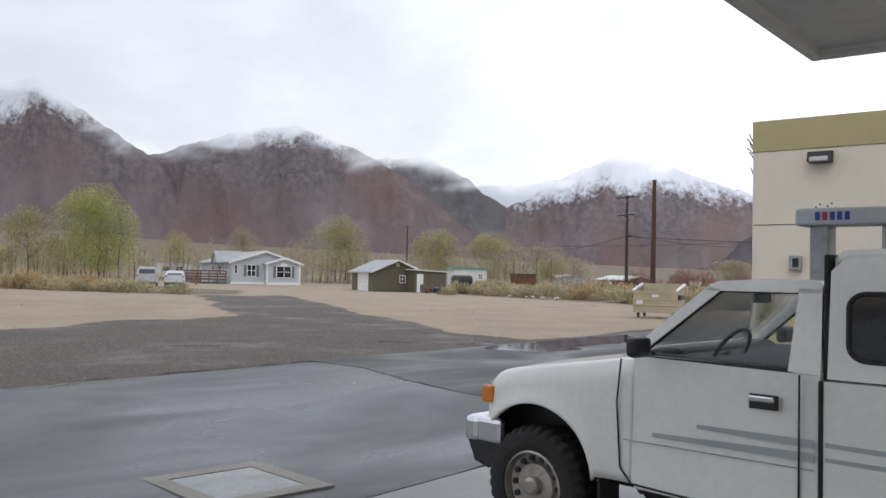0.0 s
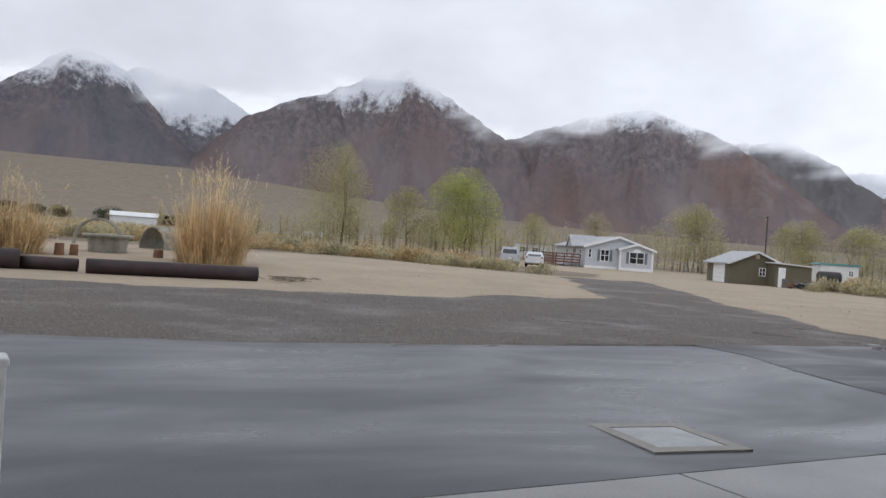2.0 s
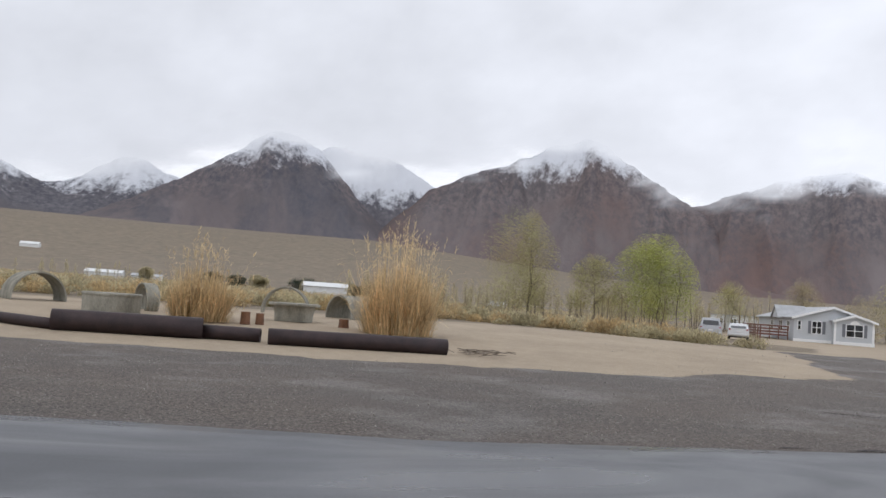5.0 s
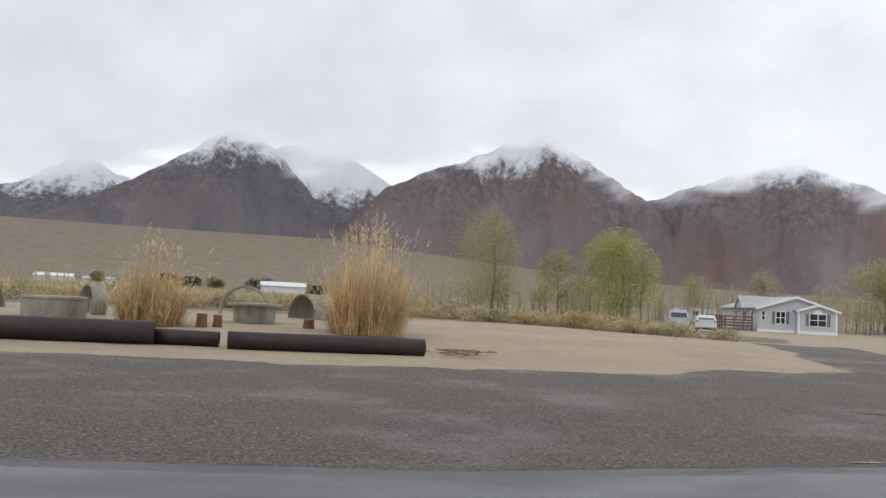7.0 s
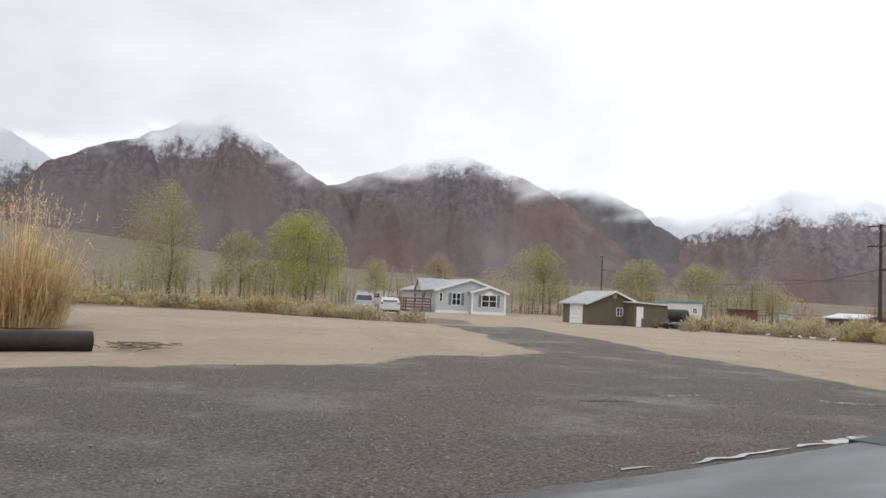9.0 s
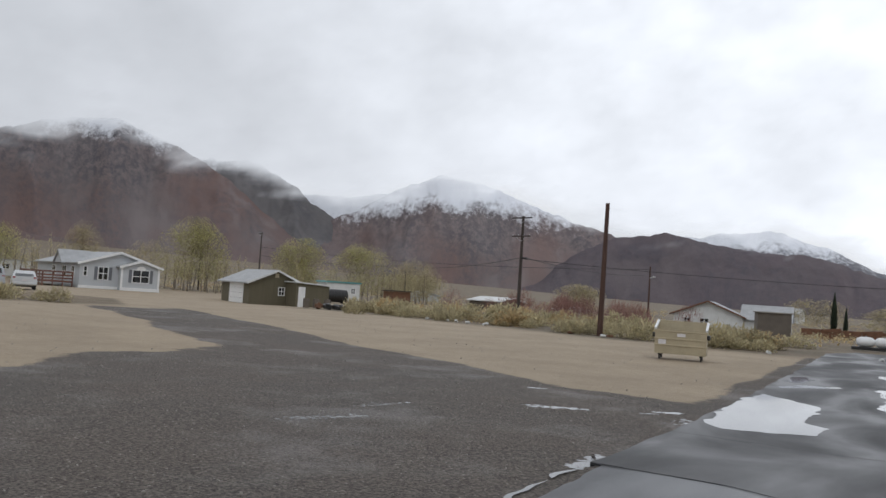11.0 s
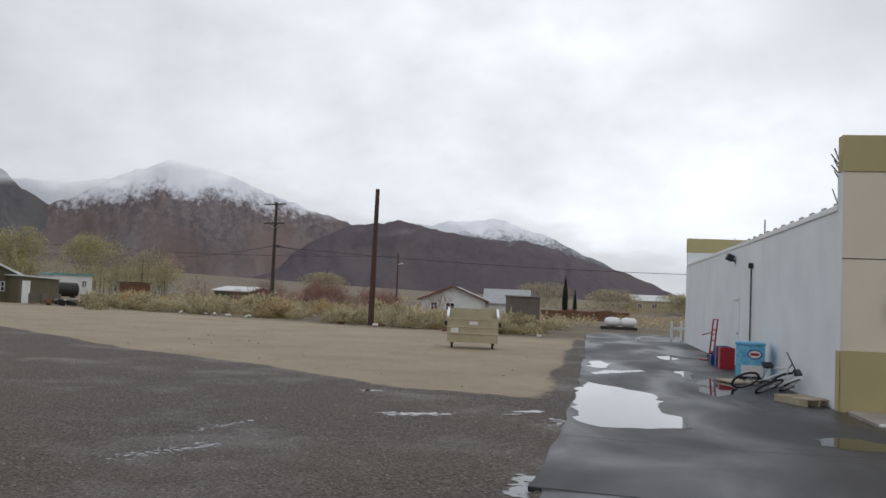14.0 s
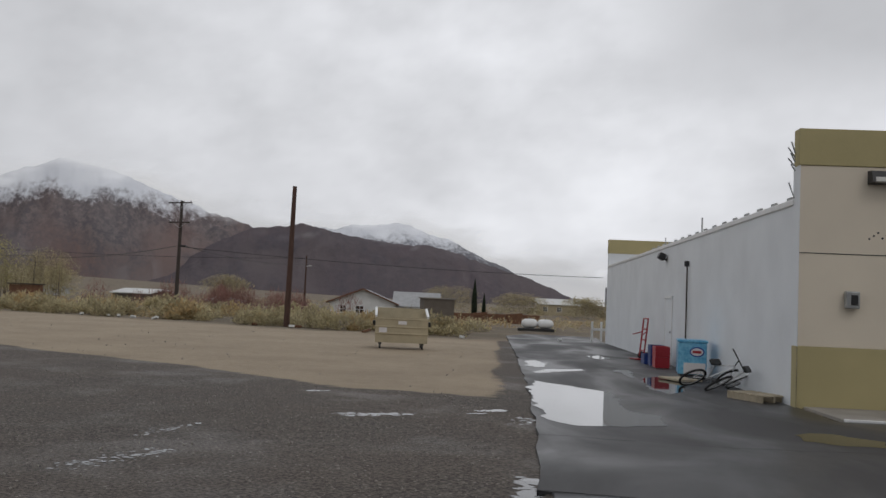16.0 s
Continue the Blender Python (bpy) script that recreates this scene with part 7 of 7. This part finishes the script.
sh = thing("wooden_shed", pose(-52.8, 94, gz(-53, 94), 0, 0, 62), "small rust-brown plank shed with a flat roof", "shed")
for k in range(9):
    bm = bmesh.new()
    box(bm, (0.15 + 0.3 * k, 0, 0.85), (0.285, 0.05, 1.7), 0.008)
    part("plank", bm, RUSTY, sh)
bm = bmesh.new()
span(bm, (0, 0.03, 0), (2.7, 2.0, 1.68))
part("shed_body", bm, RUSTY, sh)
bm = bmesh.new()
slab(bm, [(-0.15, 1.72), (2.85, 1.72), (2.85, 1.84), (-0.15, 1.84)], -0.2, 2.2)
part("roof", bm, DARK_POLE, sh)

for nm, x, y, rz, w, d, h, rise, wall, roof, al, lb in (
    ("blue_house", -86, 156, 62, 4.0, 6, 1.2, 0.6, SIDING, SIDING, "x", "low blue-roofed house beyond the scrub"),
    ("long_house", -48.7, 108, 72, 5.6, 5, 1.35, 0.5, BLOCK, OFF_WHITE, "x", "low dark house under a pale metal roof"),
    ("long_house", -38, 112, 70, 2.6, 4, 1.1, 0.3, OFF_WHITE, OFF_WHITE, "x", "small white outbuilding beside a low house"),
    ("white_hall", -216, 31, 78, 11, 9, 2.0, 1.0, OFF_WHITE, OFF_WHITE, "x", "white metal hall out on the flats"),
    ("white_hall", -290, -27, 85, 11, 8, 2.0, 0.9, OFF_WHITE, OFF_WHITE, "x", "white farm building on the flats"),
    ("white_hall", -290, -13, 85, 9, 8, 1.6, 0.7, OFF_WHITE, ROOF_GREY, "x", "long low grey-roofed building on the flats"),
    ("white_hall", -1180, -250, 85, 40, 14, 4, 2, OFF_WHITE, ROOF_GREY, "x", "long white building high on the alluvial fan"),
    ("white_hall", -1180, -178, 85, 22, 14, 4, 3, OFF_WHITE, OFF_WHITE, "x", "white building high on the alluvial fan"),
    ("tan_house", 8, 200, 90, 10, 8, 2.4, 1.2, DUMP_TAN, OFF_WHITE, "x", "low tan house in the far distance"),
    ("tan_house", -26, 230, 85, 9, 8, 2.4, 1.3, OFF_WHITE, ROOF_GREY, "x", "small pale house far behind the brush"),
):
    rz = rz - 90 if al == "x" and x > -200 else rz - 0
    z = gz(x, y)
    t = gable_house(nm, pose(x, y, z, 0, 0, rz), w, d, h, rise, wall, roof, lb, "house", 0.3, al, "far houses")
    for k in range(2 if nm == "tan_house" else 0):
        window(t, w * (k + 0.6) / 3.2, h * 0.55, w * 0.1, h * 0.35, -0.002, shutters=False)

# white house with the metal roof beyond the dumpster
wh = gable_house("white_house", pose(-23.3, 118, -1.0, 0, 0, 4), 8.6, 9.0, 2.2, 1.75, OFF_WHITE, ROOF_GREY, "white gabled house with a brown verge beyond the brush", "house", 0.5)
window(wh, 1.7, 1.3, 0.8, 0.9, -0.002, shutters=False)
window(wh, 3.9, 1.3, 1.1, 0.9, -0.002, shutters=False)
for s in (0, 1):
    bm = bmesh.new()
    x0, x1 = (-0.55, 4.3) if s == 0 else (9.15, 4.3)
    slab(bm, [(x0, 2.0), (x1, 3.95), (x1, 4.15), (x0, 2.2)], -0.54, -0.503)
    part("verge_board", bm, RUSTY, wh)
wing = gable_house("house_wing", pose(-15.1, 121, -1.0, 0, 0, 4), 6.0, 7.0, 2.0, 1.85, OFF_WHITE, ROOF_GREY, "white house wing under a grey metal roof", "house", 0.3, "x")
blk = thing("block_hut", pose(-7.1, 72.5, gz(-6, 73), 0, 0, 14), "flat-roofed grey-brown block hut", "hut")
bm = bmesh.new()
span(bm, (0, 0, -0.1), (2.5, 2.2, 1.95), 0.02)
part("hut_body", bm, BLOCK, blk)
bm = bmesh.new()
span(bm, (-0.12, -0.12, 1.95), (2.62, 2.32, 2.05), 0.02)
part("roof", bm, CONCRETE, blk)
for k in range(5):
    x, y = -5 + k * 1.9, 98 + 1.5 * wobble(k, 3, 1.1)
    t = thing("rusty_container", pose(x, y, gz(x, y), 0, 0, 6 * wobble(k, 8, 1.3)), "low rusty brown bin behind the brush", "bin", "rusty bins")
    bm = bmesh.new()
    slab(bm, [(-0.85, 0), (0.85, 0), (0.95, 1.0 + 0.2 * (k % 2)), (-0.95, 1.0)], -0.6, 0.6)
    part("bin", bm, RUSTY, t)
pt = thing("propane_tanks", pose(1.35, 57.6, gz(1.3, 57.6)), "pair of white propane tanks on a dark low skid", "tank")
for x in (-0.5, 0.5):
    bm = bmesh.new()
    lathe(bm, [(0.001, -0.52), (0.12, -0.5), (0.24, -0.4), (0.29, -0.25), (0.29, 0.25), (0.24, 0.4), (0.12, 0.5), (0.001, 0.52)], Matrix.Translation((x, 0, 0.55)) @ Matrix.Rotation(radians(90), 4, "Y"), 20)
    tnk = part("tank", bm, WHITE_TRIM, pt, smooth=True)
    bm = bmesh.new()
    rod(bm, (x, 0, 0.82), (x, 0, 0.9), 0.06)
    part("valve_cap", bm, STEEL, tnk)
bm = bmesh.new()
box(bm, (-0.1, 0, 0.16), (2.3, 0.8, 0.2), 0.03)
part("skid", bm, BLACK_PAINT, pt)


# ---- parked cars ----
def car(x, y, rz, L, W, prof, glass, paint, label):
    c = thing("parked_car", pose(x, y, gz(x, y), 0, 0, rz), label, "car", "parked cars")
    r = 0.32
    f, b = L * 0.19, L * 0.8
    low = [(0.03 * L, 0.32)] + arc(f, r, r + 0.06, 180, 0, 8) + arc(b, r, r + 0.06, 180, 0, 8) + [(L * 0.985, 0.34)]
    bm = bmesh.new()
    slab(bm, low + prof[::-1], 0, W)
    bmesh.ops.bevel(bm, geom=[e for e in bm.edges if abs(e.verts[0].co.y - e.verts[1].co.y) < 1e-4 and min(e.verts[0].co.z, e.verts[1].co.z) > 0.5], offset=0.06, segments=2, affect="EDGES")
    tumble(bm, 0, W, 0.85, 0.28)
    part("body", bm, paint, c)
    for s, y_ in ((-1, 0.02), (1, W - 0.02)):
        bm = bmesh.new()
        slab(bm, glass, y_ - 0.03, y_ + 0.03)
        tumble(bm, 0, W, 0.85, 0.27)
        part("side_glass", bm, DARK_GLASS, c)
    for x0, x1, z0, z1, nm in ((prof[-3][0], prof[-4][0], prof[-3][1], prof[-4][1], "rear_window"), (prof[2][0], prof[3][0], prof[2][1], prof[3][1], "windscreen")):
        s = 0.02 if nm == "rear_window" else -0.02
        bm = bmesh.new()
        slab(bm, [(x0 + s, z0 + 0.06), (x1 + s, z1 - 0.08), (x1 + s * 1.6, z1 - 0.08), (x0 + s * 1.6, z0 + 0.06)], 0.2, W - 0.2)
        tumble(bm, 0, W, 0.85, 0.24)
        part(nm, bm, DARK_GLASS, c)
    for y_ in (0.16, W - 0.16):
        bm = bmesh.new()
        box(bm, (L * 0.985, y_, 0.85), (0.06, 0.2, 0.26), 0.02)
        part("tail_light", bm, TAIL_RED, c)
        bm = bmesh.new()
        box(bm, (0.05, y_, 0.7), (0.08, 0.26, 0.14), 0.02)
        part("headlight", bm, LAMP_LENS, c)
    bm = bmesh.new()
    box(bm, (L * 0.99, W / 2, 0.47), (0.14, W * 0.96, 0.2), 0.05)
    part("rear_bumper", bm, paint, c)
    bm = bmesh.new()
    box(bm, (L * 0.994 + 0.04, W / 2, 0.72), (0.02, 0.36, 0.12))
    part("plate", bm, PAPER, c)
    bm = bmesh.new()
    span(bm, (L * 0.08, 0.2, 0.2), (L * 0.92, W - 0.2, 0.45))
    part("underbody", bm, BLACK_PAINT, c)
    for x_ in (f, b):
        wheel(c, x_, 0.11, r, r, 0.2, -1)
        wheel(c, x_, W - 0.11, r, r, 0.2, 1)


van = [(0.0, 0.45), (0.02, 0.8), (0.9, 1.02), (1.75, 1.62), (2.4, 1.72), (4.2, 1.7), (4.62, 1.1), (4.68, 0.8), (4.7, 0.45)]
van_g = [(1.15, 1.06), (1.85, 1.56), (4.1, 1.58), (4.4, 1.08)]
sed = [(0.0, 0.45), (0.02, 0.72), (1.15, 0.92), (1.95, 1.38), (2.4, 1.43), (3.1, 1.4), (3.85, 1.0), (4.45, 0.98), (4.5, 0.45)]
sed_g = [(1.4, 0.96), (2.05, 1.32), (3.0, 1.33), (3.55, 0.98)]
for cx, cy, turn, L, W, pr, gl, pnt, lb in ((-57.9, 42.9, -33, 4.7, 1.85, van, van_g, SILVER, "silver minivan parked near the pale house"), (-57.9, 45.8, -36, 4.5, 1.75, sed, sed_g, CAR_WHITE, "white sedan parked beside the minivan")):
    a = radians(turn)
    car(cx - L / 2 * math.cos(a) + W / 2 * math.sin(a), cy - L / 2 * math.sin(a) - W / 2 * math.cos(a), turn, L, W, pr, gl, pnt, lb)
